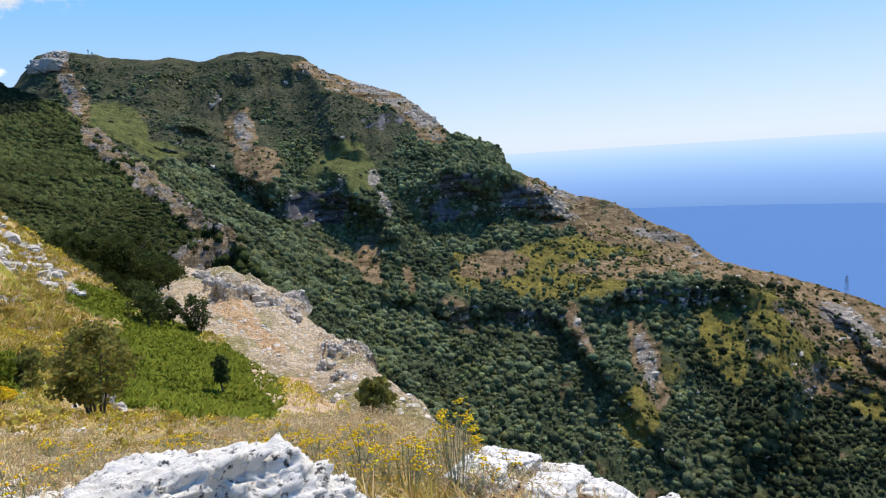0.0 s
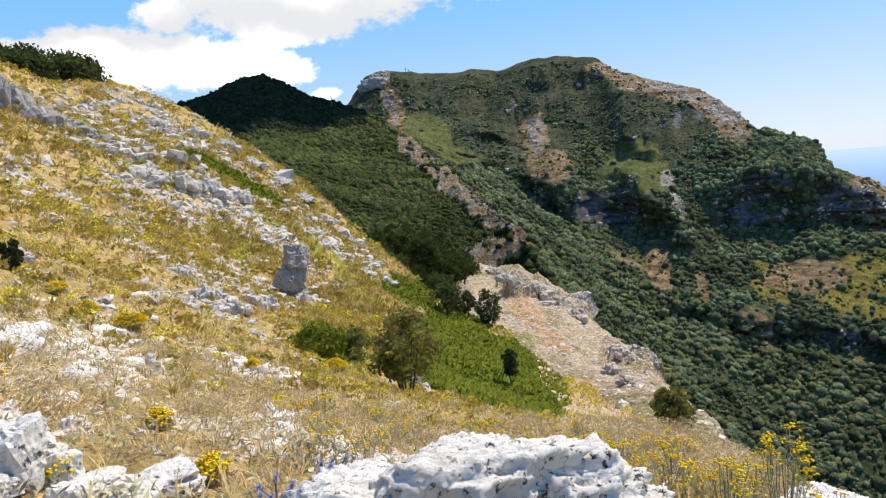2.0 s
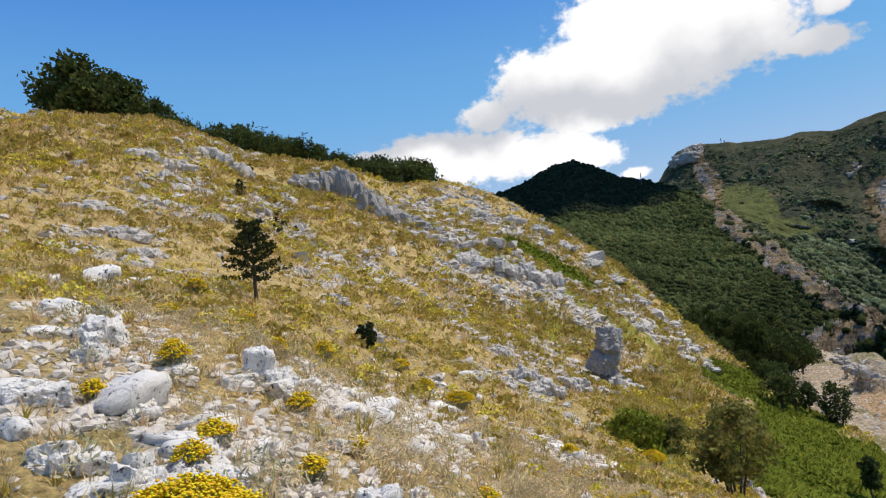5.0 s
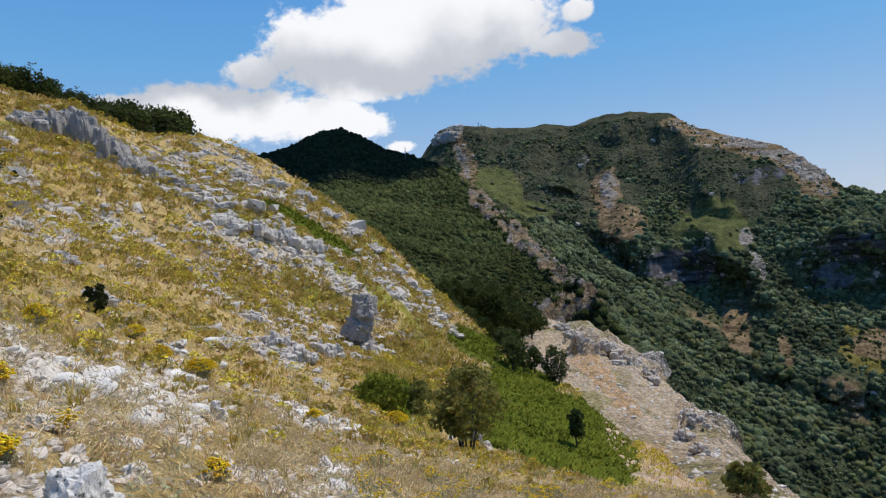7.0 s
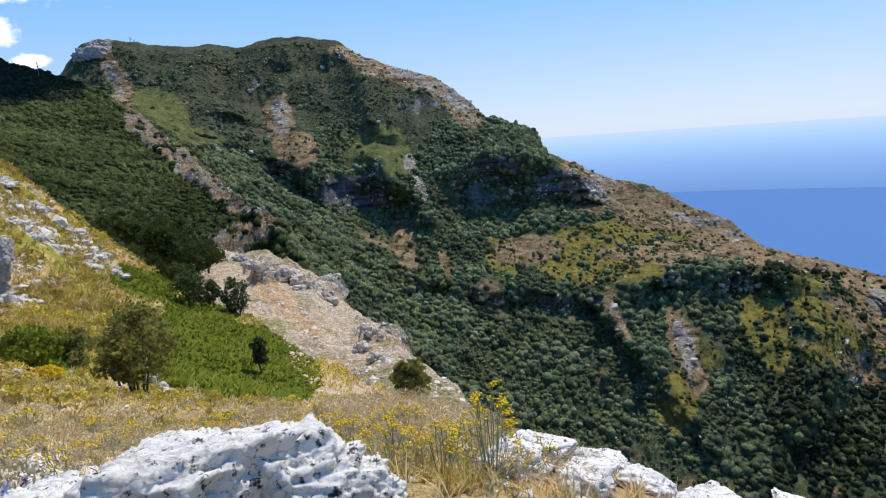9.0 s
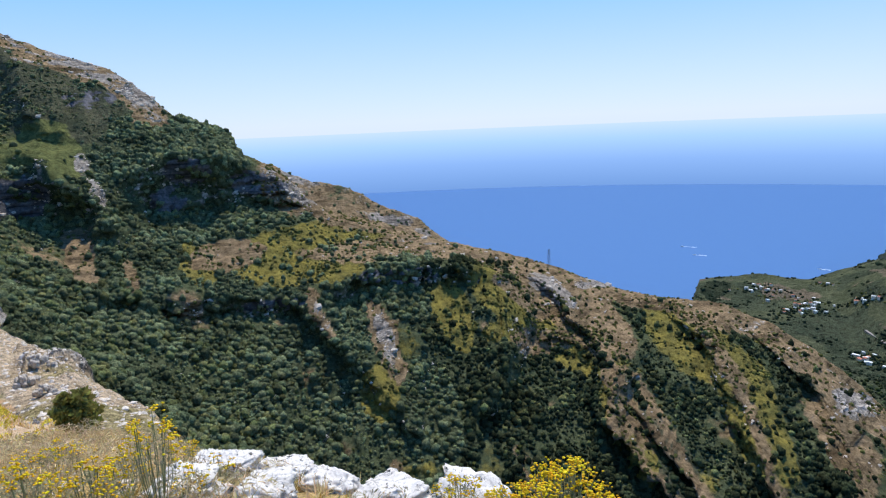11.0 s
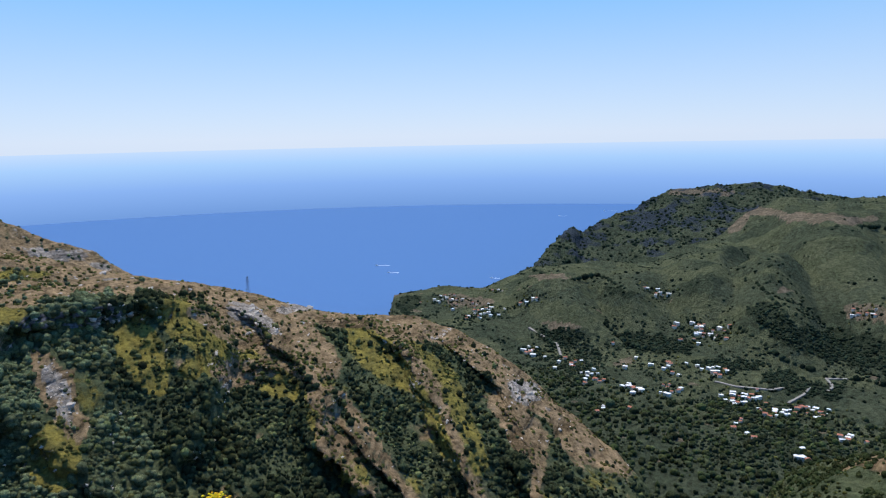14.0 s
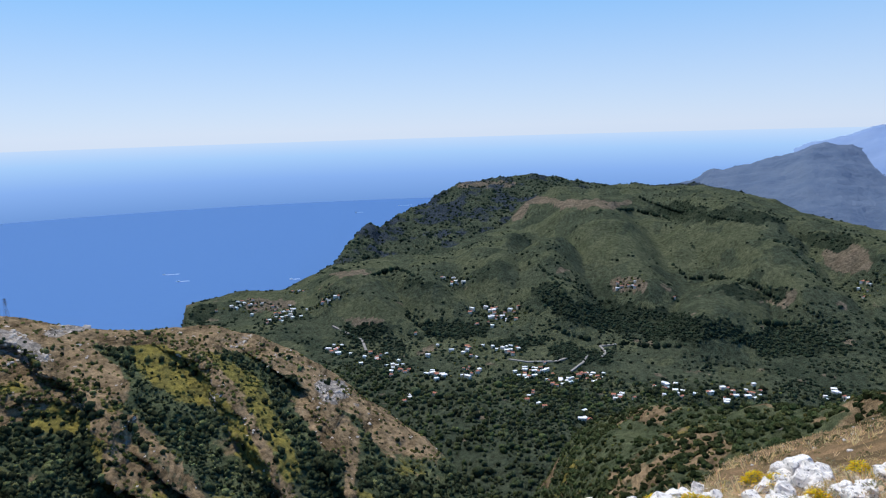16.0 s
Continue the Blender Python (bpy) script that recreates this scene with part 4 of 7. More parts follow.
# ---- helpers for things ----
def part(name, me, material, parent, label=""):
    ob = new(name, me)
    if not me.materials:
        me.materials.append(material)
    ob.parent = parent
    if label:
        ob["label"] = label
    return ob


def ball(level):
    bm = bmesh.new()
    bmesh.ops.create_icosphere(bm, subdivisions=level, radius=1.0)
    v = np.array([p.co[:] for p in bm.verts])
    f = np.array([[q.index for q in p.verts] for p in bm.faces])
    bm.free()
    return v, f


BALLS = {k: ball(k) for k in (1, 2, 3, 4, 5, 6)}


def meet(P, az_lines, bearing, elevation, start=0):
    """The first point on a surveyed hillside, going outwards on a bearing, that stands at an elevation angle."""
    i = int(np.argmin(np.abs(az_lines - bearing)))
    row = P[i]
    el = survey(row)[2]
    over = np.nonzero(el[start:] >= elevation)[0]
    j = start + (over[0] if len(over) else int(np.argmax(el[start:])))
    if j > start and el[j] > el[j - 1]:
        s = np.clip((elevation - el[j - 1]) / (el[j] - el[j - 1]), 0, 1)
        return Vector(row[j - 1] + (row[j] - row[j - 1]) * s)
    return Vector(row[j])


AZ_M, AZ_F, AZ_V, AZ_G = np.linspace(40, -80, 520), az_wood, np.linspace(-36, -110, 420), az_ground


def ground_point(bearing, distance):
    i = int(np.argmin(np.abs(AZ_G - bearing)))
    d = np.hypot(G[i, :, 0], G[i, :, 1])
    return Vector((-math.sin(radians(bearing)) * distance, math.cos(radians(bearing)) * distance, float(np.interp(distance, d, G[i, :, 2]))))


def on_ground(bearing, elevation):
    return meet(G, AZ_G, bearing, elevation, 18)


def scatter(P, density, count, rand, jitter=True):
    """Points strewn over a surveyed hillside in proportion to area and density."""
    a = P[1:, :-1] - P[:-1, :-1]
    b = P[:-1, 1:] - P[:-1, :-1]
    w = np.linalg.norm(np.cross(a, b), axis=-1) * density[:-1, :-1]
    w = w.ravel() / w.sum()
    pick = rand.choice(len(w), count, p=w)
    i, j = np.divmod(pick, P.shape[1] - 1)
    u, v = rand.random((2, count, 1))
    return P[i, j] * (1 - u) * (1 - v) + P[i + 1, j] * u * (1 - v) + P[i, j + 1] * (1 - u) * v + P[i + 1, j + 1] * u * v, (i, j)


def strew(name, shapes, points, scale, rand, material, label, category, sink=0.0, tilt=0.0, smooth=True):
    """Many small shapes, set down at points with their own turn and (3-way) scale, in one mesh of kind stuff."""
    n = len(points)
    which = rand.integers(len(shapes), size=n)
    vs, fs, base = [], [], 0
    scale = np.asarray(scale, float)
    if scale.ndim == 1:
        scale = np.repeat(scale[:, None], 3, 1)
    for k, (v, f) in enumerate(shapes):
        idx = np.nonzero(which == k)[0]
        if not len(idx):
            continue
        t = rand.random(len(idx)) * 2 * math.pi
        c, s = np.cos(t)[:, None], np.sin(t)[:, None]
        q = v[None] * scale[idx][:, None, :]
        x, y, z = q[..., 0] * c - q[..., 1] * s, q[..., 0] * s + q[..., 1] * c, q[..., 2]
        if tilt:
            tx, ty = (rand.random((2, len(idx), 1)) - 0.5) * 2 * tilt
            z = z + x * tx + y * ty
        q = np.stack([x, y, z - sink * scale[idx][:, 2:3]], -1) + points[idx][:, None, :]
        vs.append(q.reshape(-1, 3))
        fs.append((f[None] + (base + np.arange(len(idx)) * len(v))[:, None, None]).reshape(-1, f.shape[1]))
        base += len(idx) * len(v)
    ob = new(name, mesh_from(name, np.concatenate(vs), np.concatenate(fs), smooth))
    ob.data.materials.append(material)
    return tagged(ob, label, category, kind="stuff")


def crown_shapes(count, rand, level=1, rough=0.3, cut=-0.45):
    out = []
    v0, f0 = BALLS[level]
    for _ in range(count):
        lump = 1 + rough * fbm(v0 * 1.7 + rand.random(3) * 90, 1.0, 2)
        v = v0 * lump[:, None] * (1 + 0.42 * (rand.random((len(v0), 1)) - 0.5))
        keep = (v0[f0][..., 2].max(1) > cut)
        used = np.unique(f0[keep])
        back = np.full(len(v0), -1)
        back[used] = np.arange(len(used))
        out.append((v[used], back[f0[keep]]))
    return out


def leaf_material(name, dark, light, island=0.35, scale=0.8, translucent=0.25, soft_bump=0.0, dist=0.3, broad=0.0):
    m, n, l, b = nodes_of(name)
    col = mix_colour(n, l, dark, light, noise_fac(n, l, scale, 4.0, 0.35, 0.65))
    g = n.new("ShaderNodeNewGeometry")
    hs = n.new("ShaderNodeHueSaturation")
    mr = n.new("ShaderNodeMapRange")
    mr.inputs[3].default_value, mr.inputs[4].default_value = 1 - island, 1 + island
    l.new(g.outputs["Random Per Island"], mr.inputs[0])
    value = mr.outputs[0]
    if broad:
        wide = n.new("ShaderNodeMapRange")
        wide.inputs[3].default_value, wide.inputs[4].default_value = 1 - broad, 1 + broad
        l.new(noise_fac(n, l, 0.03, 4.0, 0.36, 0.64), wide.inputs[0])
        value = calc(n, l, "MULTIPLY", value, wide.outputs[0])
    l.new(value, hs.inputs["Value"])
    mr2 = n.new("ShaderNodeMapRange")
    mr2.inputs[3].default_value, mr2.inputs[4].default_value = 0.475, 0.525
    wn_ = n.new("ShaderNodeTexWhiteNoise")
    wn_.noise_dimensions = "1D"
    l.new(g.outputs["Random Per Island"], wn_.inputs["W"])
    l.new(wn_.outputs["Value"], mr2.inputs[0])
    l.new(mr2.outputs[0], hs.inputs["Hue"])
    l.new(col, hs.inputs["Color"])
    l.new(hs.outputs[0], b.inputs["Base Color"])
    b.inputs["Roughness"].default_value, b.inputs["Specular IOR Level"].default_value = 0.8, 0.0
    if soft_bump:
        bump(n, l, b, noise_fac(n, l, scale * 2.5, 8.0, 0.25, 0.75, 0.75), soft_bump, dist)
    if translucent:
        tr = n.new("ShaderNodeBsdfTranslucent")
        l.new(hs.outputs[0], tr.inputs["Color"])
        mx = n.new("ShaderNodeMixShader")
        mx.inputs[0].default_value = translucent
        l.new(b.outputs[0], mx.inputs[1])
        l.new(tr.outputs[0], mx.inputs[2])
        l.new(mx.outputs[0], n["Material Output"].inputs["Surface"])
    return m


def rock_material(name, pale, grey, lichen, scale, amount=0.62):
    """Weathered limestone: pale faces, grey hollows and dark lichen."""
    m, n, l, b = nodes_of(name)
    col = mix_colour(n, l, pale, grey, noise_fac(n, l, scale * 1.5, 12.0, 0.52, 0.78, 0.78))
    crack = n.new("ShaderNodeTexVoronoi")
    crack.feature = "DISTANCE_TO_EDGE"
    crack.inputs["Scale"].default_value = scale * 0.8
    warp = n.new("ShaderNodeTexNoise")
    warp.inputs["Scale"].default_value, warp.inputs["Detail"].default_value = scale * 1.5, 6.0
    here = n.new("ShaderNodeTexCoord").outputs["Object"]
    l.new(here, warp.inputs["Vector"])
    bent = n.new("ShaderNodeVectorMath")
    bent.operation = "MULTIPLY_ADD"
    l.new(warp.outputs["Color"], bent.inputs[0])
    bent.inputs[1].default_value = (0.9 / scale,) * 3
    l.new(here, bent.inputs[2])
    l.new(bent.outputs[0], crack.inputs["Vector"])
    line = n.new("ShaderNodeMapRange")
    line.inputs[1].default_value, line.inputs[2].default_value = 0.0, 0.02
    line.inputs[3].default_value, line.inputs[4].default_value = 0.35, 0.0
    l.new(crack.outputs["Distance"], line.inputs[0])
    col = mix_colour(n, l, col, lichen, line.outputs[0])
    col = mix_colour(n, l, col, lichen, noise_fac(n, l, scale * 1.1, 10.0, amount + 0.085, amount + 0.115, 0.72))
    col = mix_colour(n, l, col, lichen, noise_fac(n, l, scale * 5, 8.0, amount + 0.035, amount + 0.11, 0.7))
    col = mix_colour(n, l, col, (0.42, 0.27, 0.12), noise_fac(n, l, scale * 0.7, 5.0, 0.66, 0.8))
    l.new(col, b.inputs["Base Color"])
    b.inputs["Roughness"].default_value, b.inputs["Specular IOR Level"].default_value = 0.9, 0.2
    bump(n, l, b, noise_fac(n, l, scale * 4, 12.0, 0.25, 0.75, 0.75), 0.9, 0.06 / scale)
    return m


LIMESTONE = rock_material("white_limestone", (0.84, 0.765, 0.655), (0.46, 0.41, 0.345), (0.045, 0.043, 0.04), 4.0, 0.525)
GREY_STONE = rock_material("grey_limestone", (0.60, 0.525, 0.43), (0.25, 0.215, 0.175), (0.07, 0.066, 0.058), 2.6, 0.53)
CHIPS = rock_material("stone_chips", (0.70, 0.60, 0.475), (0.40, 0.335, 0.26), (0.08, 0.076, 0.07), 9.0, 0.6)
# Limestone toned down so boulder and wall fronts look shaded; lichen flecks kept.
DARK_STONE = rock_material("shade_and_lichen_limestone", (0.36, 0.32, 0.27), (0.13, 0.118, 0.10), (0.05, 0.048, 0.046), 2.0, 0.54)
CRAG_STONE = rock_material("tan_limestone", (0.52, 0.435, 0.335), (0.22, 0.185, 0.145), (0.06, 0.057, 0.052), 1.6, 0.56)
CANOPY = leaf_material("woodland_leaves", (0.080, 0.100, 0.050), (0.190, 0.210, 0.100), 0.45, 0.9, 0.0, 1.0, 0.7, broad=0.38)
CANOPY_LIGHT = leaf_material("scrub_leaves", (0.085, 0.09, 0.026), (0.15, 0.135, 0.04), 0.4, 0.4, 0.0, 1.0, 0.8)
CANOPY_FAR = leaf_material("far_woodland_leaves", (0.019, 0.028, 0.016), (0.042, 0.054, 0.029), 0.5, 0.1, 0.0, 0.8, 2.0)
BEECH = leaf_material("green_woods_leaves", (0.062, 0.074, 0.024), (0.128, 0.138, 0.046), 0.3, 0.9, 0.0, 1.0, 0.7, broad=0.38)

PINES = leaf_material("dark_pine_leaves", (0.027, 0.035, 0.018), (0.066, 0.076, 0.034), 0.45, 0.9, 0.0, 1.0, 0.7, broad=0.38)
OLIVE = leaf_material("olive_oak_leaves", (0.100, 0.112, 0.042), (0.205, 0.210, 0.078), 0.4, 0.9, 0.0, 1.0, 0.7, broad=0.38)
RAVINE = leaf_material("ravine_leaves", (0.034, 0.046, 0.017), (0.072, 0.084, 0.031), 0.4, 0.5, 0.0, 1.0, 0.7, broad=0.35)
# Leaf tone lowered to paint in the cloud shadow on the hilltop.
SHADED_TOP = leaf_material("shaded_hilltop_leaves", (0.022, 0.030, 0.016), (0.050, 0.060, 0.030), 0.4, 0.9, 0.0, 1.0, 0.7)

# ---- woods ----
rand = np.random.default_rng(21)
crest_row = 70 + 14 + 50 + 22 + 16 + 14 + 20 + 50
open_m = np.clip(mask_meadow + mask_dry + mask_bare + sward, 0, 1)
dens = np.maximum((1 - np.clip(1.5 * open_m, 0, 1)) ** 2.5, 0.06 * (mask_meadow > 0.4)) * np.clip(0.95 + 0.8 * fbm(M, 50, 3), 0.3, 1.3) + 0.02
dens *= (1 - 0.65 * heath * (1 - np.clip(fbm(M + 90, 60, 3) * 3.5 - 0.1, 0, 1))) * np.where((crest_el - elm < 0.4) & ((azm < -5.5) | (azm > 1)), 0.0, 1.0) * (1 - 0.85 * cliff) * (1 - np.clip(1.5 * mask_cliff, 0, 1)) ** 2 * np.clip(480 / dm, 0.5, 2.2)
dens[:, crest_row + 6:] = 0
dens[:, :8] *= 0.3
pts, (pi, pj) = scatter(M, dens, 46000, rand)
d_p = np.hypot(pts[:, 0], pts[:, 1])
size = rand.uniform(1.2, 2.9, len(pts)) * rand.uniform(0.7, 1.15, len(pts)) * np.clip(0.75 + d_p / 1800, 0.85, 1.2) * (1 - 0.5 * heath[pi, pj]) * np.where(azm[pi, pj] < -30, 0.85, 1.0)
size *= rand.lognormal(-0.05, 0.36, len(pts)) * np.clip(1.0 + 0.9 * fbm(pts + 17, 30, 3), 0.6, 1.4)
size = np.minimum(size, 4.0)
size *= 0.88
tall = np.stack([size, size, size * rand.uniform(0.75, 1.2, len(pts)) * (1 - 0.35 * heath[pi, pj])], 1)
close_by = d_p < 300
olive = rand.random(len(pts)) < np.clip(0.26 + 0.6 * fbm(pts, 60, 3), 0.03, 0.7) * np.where(survey(pts)[0] < -25, 0.5, 1.0)
strew("young_oak_woods", crown_shapes(10, rand, 1, 0.5), pts[olive], tall[olive] * 0.9, rand, OLIVE, "lighter olive green oak scrub among the woods", "woods", -0.4, 0, True)
close_by, pts, tall, d_p = close_by[~olive], pts[~olive], tall[~olive], d_p[~olive]
# Woods past a ragged bearing of -21 get darker leaves than CANOPY.
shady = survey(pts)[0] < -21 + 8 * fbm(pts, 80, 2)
strew("pine_woods", crown_shapes(10, rand, 1, 0.5), pts[shady], tall[shady] * np.array([0.95, 0.95, 1.05]), rand, PINES, "dark pine woods on the seaward part of the ridge", "woods", -0.4, 0, True)
close_by, pts, tall = close_by[~shady], pts[~shady], tall[~shady]
strew("mountain_woods", crown_shapes(12, rand, 2, 0.55), pts[close_by], tall[close_by], rand, CANOPY, "dense dark evergreen oak woods on the mountainside", "woods", -0.4, 0, True)
strew("high_mountain_woods", crown_shapes(12, rand, 1, 0.5), pts[~close_by], tall[~close_by], rand, CANOPY, "dark woods under the cliffs and the crest", "woods", -0.4, 0, True)
stone_m = np.clip(mask_bare * 1.2, 0, 1) * np.clip(0.3 + fbm(M + 3, 20, 3) * 2, 0, 1) + 0.015 * mask_dry
stone_m[:, crest_row + 1:] = 0
dens = np.clip(mask_meadow * 1.2, 0, 1) * np.clip(0.4 + 1.2 * fbm(M, 20, 3), 0.05, 1) + 0.2 * mask_dry * (1 - mask_bare)
dens[:, crest_row + 2:] = 0
pts, _ = scatter(M, dens, 3800, rand)
size = rand.uniform(0.6, 1.9, len(pts))
strew("mountain_scrub", crown_shapes(8, rand), pts, np.stack([size, size, size * 0.9], 1), rand, CANOPY_LIGHT, "olive green scrub dotted over dry mountain meadows", "shrubs", -0.1, 0, False)

dens = np.ones(F.shape[:2]) * (1 - slope_dry) ** 3 + 0.03 * slope_dry
dens[:, 60 + 90 + 5:] = 0
azf, dfd, elf = survey(F)
dens *= np.where((azf > 47), 0.15, 1.0) * np.clip(300 / dfd, 0.25, 1.6)
pts, _ = scatter(F, dens, 27000, rand)
size = rand.uniform(0.95, 1.75, len(pts)) * rand.lognormal(0, 0.2, len(pts)) * np.clip(np.hypot(pts[:, 0], pts[:, 1]) / 350, 0.75, 1.5)
tall = np.stack([size, size, size * rand.uniform(0.6, 1.0, len(pts))], 1)
close_by = np.hypot(pts[:, 0], pts[:, 1]) < 150
strew("hill_woods", crown_shapes(10, rand, 2, 0.45), pts[close_by], tall[close_by], rand, BEECH, "close green broadleaf woods covering the hill", "woods", -0.25, 0, True)
b_p, _, e_p = survey(pts)
# Crowns in the hilltop's shadowed part, which get the lowered leaf tone.
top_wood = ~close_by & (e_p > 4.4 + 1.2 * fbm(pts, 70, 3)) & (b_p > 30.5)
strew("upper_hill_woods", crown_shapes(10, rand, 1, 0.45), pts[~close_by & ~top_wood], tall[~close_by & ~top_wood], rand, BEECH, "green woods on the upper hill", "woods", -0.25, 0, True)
strew("shaded_hilltop_woods", crown_shapes(10, rand, 1, 0.45), pts[top_wood], tall[top_wood], rand, SHADED_TOP, "hilltop woods with the cloud shadow painted into the leaves", "woods", -0.25, 0, True)

HEDGES = [[(-55.6, -11.5), (-58.0, -12.5), (-60.9, -11.8), (-62.7, -12.6)], [(-73.5, -11.8), (-75.7, -14.2), (-73.8, -15.4)], [(-78.5, -7.3), (-81.2, -7.1), (-83.9, -7.7), (-86.2, -10.2)], [(-84.5, -11.6), (-85.6, -12.6), (-87.6, -12.4), (-90.5, -12.7), (-92.6, -13.8)],
          [(-81.7, -6.1), (-83.5, -6.8), (-85.2, -7.3)], [(-85.4, -7.2), (-87.8, -7.7), (-89.9, -8.0)], [(-90.8, -9.3), (-92.6, -9.5), (-94.4, -11.1), (-95.0, -11.9)], [(-78.6, -18.4), (-81.5, -18.2), (-85.2, -18.1), (-89.5, -17.4), (-92.3, -16.0)], [(-90.7, -15.7), (-93.5, -15.6), (-96.5, -15.1)],
          [(-61.8, -15.9), (-63.7, -17.5), (-67.2, -18.0)], [(-72.3, -15.4), (-75.7, -17.5), (-78.2, -18.1)]]
v_dens = np.clip(0.45 + 1.3 * fbm(V, 90, 4), 0.03, 1.2) * (1 - 0.8 * patch(V, V_DRY, 0.6)) * (1 - 0.55 * patch(V, V_FIELD, 1.6))
v_dens *= np.clip(0.35 + 2.0 * fbm(V + 33, 75, 4), 0.03, 1.4)
v_dens += 0.9 * wooded
v_dens[:, 20 + 40 + 45 + 45 + 60 + 3:] = 0
v_dens *= np.clip(1100 / dv_, 0.3, 1.3) * np.clip((-14.5 - elv + 3 * fbm(V + 70, 160, 3)) / 4, 0.10, 1)
pts, _ = scatter(V, v_dens, 14000, rand)
size = rand.uniform(1.2, 3.4, len(pts)) * np.clip(np.hypot(pts[:, 0], pts[:, 1]) / 1100, 0.6, 1.25)
strew("valley_woods", crown_shapes(6, rand), pts, np.stack([size, size, size * 0.8], 1), rand, CANOPY_FAR, "far dark green woods and orchards of the valley", "woods", -0.25, 0, True)
deep = np.clip((-20.5 - elv + 2.0 * fbm(V + 140, 120, 3)) / 1.5, 0, 1) * (dv_ > 500) * np.clip(0.9 + 0.8 * fbm(V + 15, 70, 3), 0.15, 1.4)
pts, _ = scatter(V, deep, 9000, rand)
size = rand.uniform(1.6, 3.6, len(pts)) * rand.lognormal(-0.05, 0.25, len(pts))
light = rand.random(len(pts)) < np.clip(0.4 + 0.9 * fbm(pts, 90, 3), 0.05, 0.9)
strew("ravine_woods", crown_shapes(8, rand, 1, 0.5), pts[light], np.stack([size, size, size * 1.1], 1)[light], rand, RAVINE, "mid green woods filling the ravine below the village", "woods", -0.3, 0, True)
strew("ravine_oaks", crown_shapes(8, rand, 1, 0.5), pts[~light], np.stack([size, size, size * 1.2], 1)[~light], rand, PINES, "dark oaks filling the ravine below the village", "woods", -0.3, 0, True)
c_dens = np.ones(Cp.shape[:2])
c_dens[:, 63:] = 0
pts, _ = scatter(Cp, c_dens, 3600, rand)
size = rand.uniform(3, 7, len(pts))
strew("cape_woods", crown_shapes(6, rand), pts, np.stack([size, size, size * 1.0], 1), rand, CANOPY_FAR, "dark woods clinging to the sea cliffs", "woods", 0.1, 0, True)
r_dens = np.clip(0.6 + 1.2 * fbm(Rr, 25, 4), 0, 1)
r_dens[:, 66:] = 0
pts, _ = scatter(Rr, r_dens, 5200, rand)
size = rand.uniform(0.5, 1.5, len(pts))
strew("spur_scrub", crown_shapes(8, rand, 1, 0.5), pts, np.stack([size, size, size * 1.2], 1), rand, RAVINE, "dark green scrub on the lower spur", "shrubs", -0.1, 0, False)
pts, _ = scatter(Rr, r_dens, 2600, rand)
size = rand.uniform(0.3, 0.75, len(pts))
strew("spur_heath", crown_shapes(6, rand), pts, np.stack([size, size, size * 1.0], 1), rand, CANOPY_LIGHT, "olive heath bushes on the lower spur", "shrubs", -0.2, 0, False)
s_dens = np.ones(S.shape[:2])
s_dens[:, 42:] = 0
pts, _ = scatter(S, s_dens, 260, rand)
size = rand.uniform(1.2, 2.8, len(pts))
strew("shoulder_scrub", crown_shapes(6, rand), pts, np.stack([size, size, size * 0.9], 1), rand, CANOPY, "scattered dark bushes on the bare shoulder", "shrubs", -0.1)

# hedgerows of the far hill
hedge = []
for line in HEDGES:
    stops = [meet(V, AZ_V, b, e, 12) for b, e in line]
    for a, c in zip(stops, stops[1:]):
        k = max(2, int((c - a).length / 9))
        hedge += [a.lerp(c, (j + rand.random()) / k)[:] for j in range(k)]
hedge = np.array(hedge)
size = rand.uniform(3, 6.5, len(hedge))
strew("hedgerow_trees", crown_shapes(6, rand), hedge, np.stack([size, size, size * 1.3], 1), rand, CANOPY_FAR, "dark tree rows along the far fields", "trees", 0.0)

# ---- unseen cloud that shades the dark hill ----
CLOUD = plain("cloud_vapour", (0.93, 0.93, 0.94), (0.86, 0.87, 0.9), 0.01, 1.0, 0.0)
r = np.random.default_rng(9)
vs, fs, base = [], [], 0
v1, f1 = BALLS[3]
# Never in view; set sunward of the hill so its shadow falls there.
over = np.array(place(np.array(44.0), np.array(720.0), 110.0)) + np.array(SUN_WAY) * 1500
for k in range(26):
    c = over + np.array([r.uniform(-330, 30), r.uniform(-110, 170), r.uniform(-30, 40)])
    q = v1 * (r.uniform(70, 130) * (1 + 0.3 * fbm(v1 * 1.2 + r.random(3) * 60, 0.55, 4)))[:, None] * np.array([1.2, 1.0, 0.6])
    vs.append(q + c)
    fs.append(f1 + base)
    base += len(v1)
ob = new("cloud", mesh_from("cloud", np.concatenate(vs), np.concatenate(fs)))
ob.data.materials.append(CLOUD)
tagged(ob, "white fair-weather cloud shading the dark hill from out of view", "cloud")

# ---- village, roads, masts, boats ----
WHITE_WALL = plain("white_plaster", (0.86, 0.73, 0.56), (0.76, 0.62, 0.45), 0.4, 0.9, 0.1)
TERRACOTTA = plain("terracotta_tiles", (0.52, 0.20, 0.11), (0.38, 0.15, 0.09), 1.0, 0.9, 0.4, 0.1)
PALE_ROOF = plain("pale_flat_roof", (0.86, 0.83, 0.78), (0.70, 0.66, 0.60), 0.5, 0.9, 0.1)
DARK_PANE = plain("dark_window_glass", (0.03, 0.035, 0.04), (0.05, 0.05, 0.06), 1.0, 0.2, 0.0)
ROAD_STUFF = plain("pale_asphalt", (0.30, 0.265, 0.215), (0.21, 0.185, 0.15), 0.3, 0.95, 0.2)
STEEL = plain("galvanised_steel", (0.22, 0.23, 0.24), (0.16, 0.17, 0.18), 2.0, 0.6, 0.1, metal=0.6)


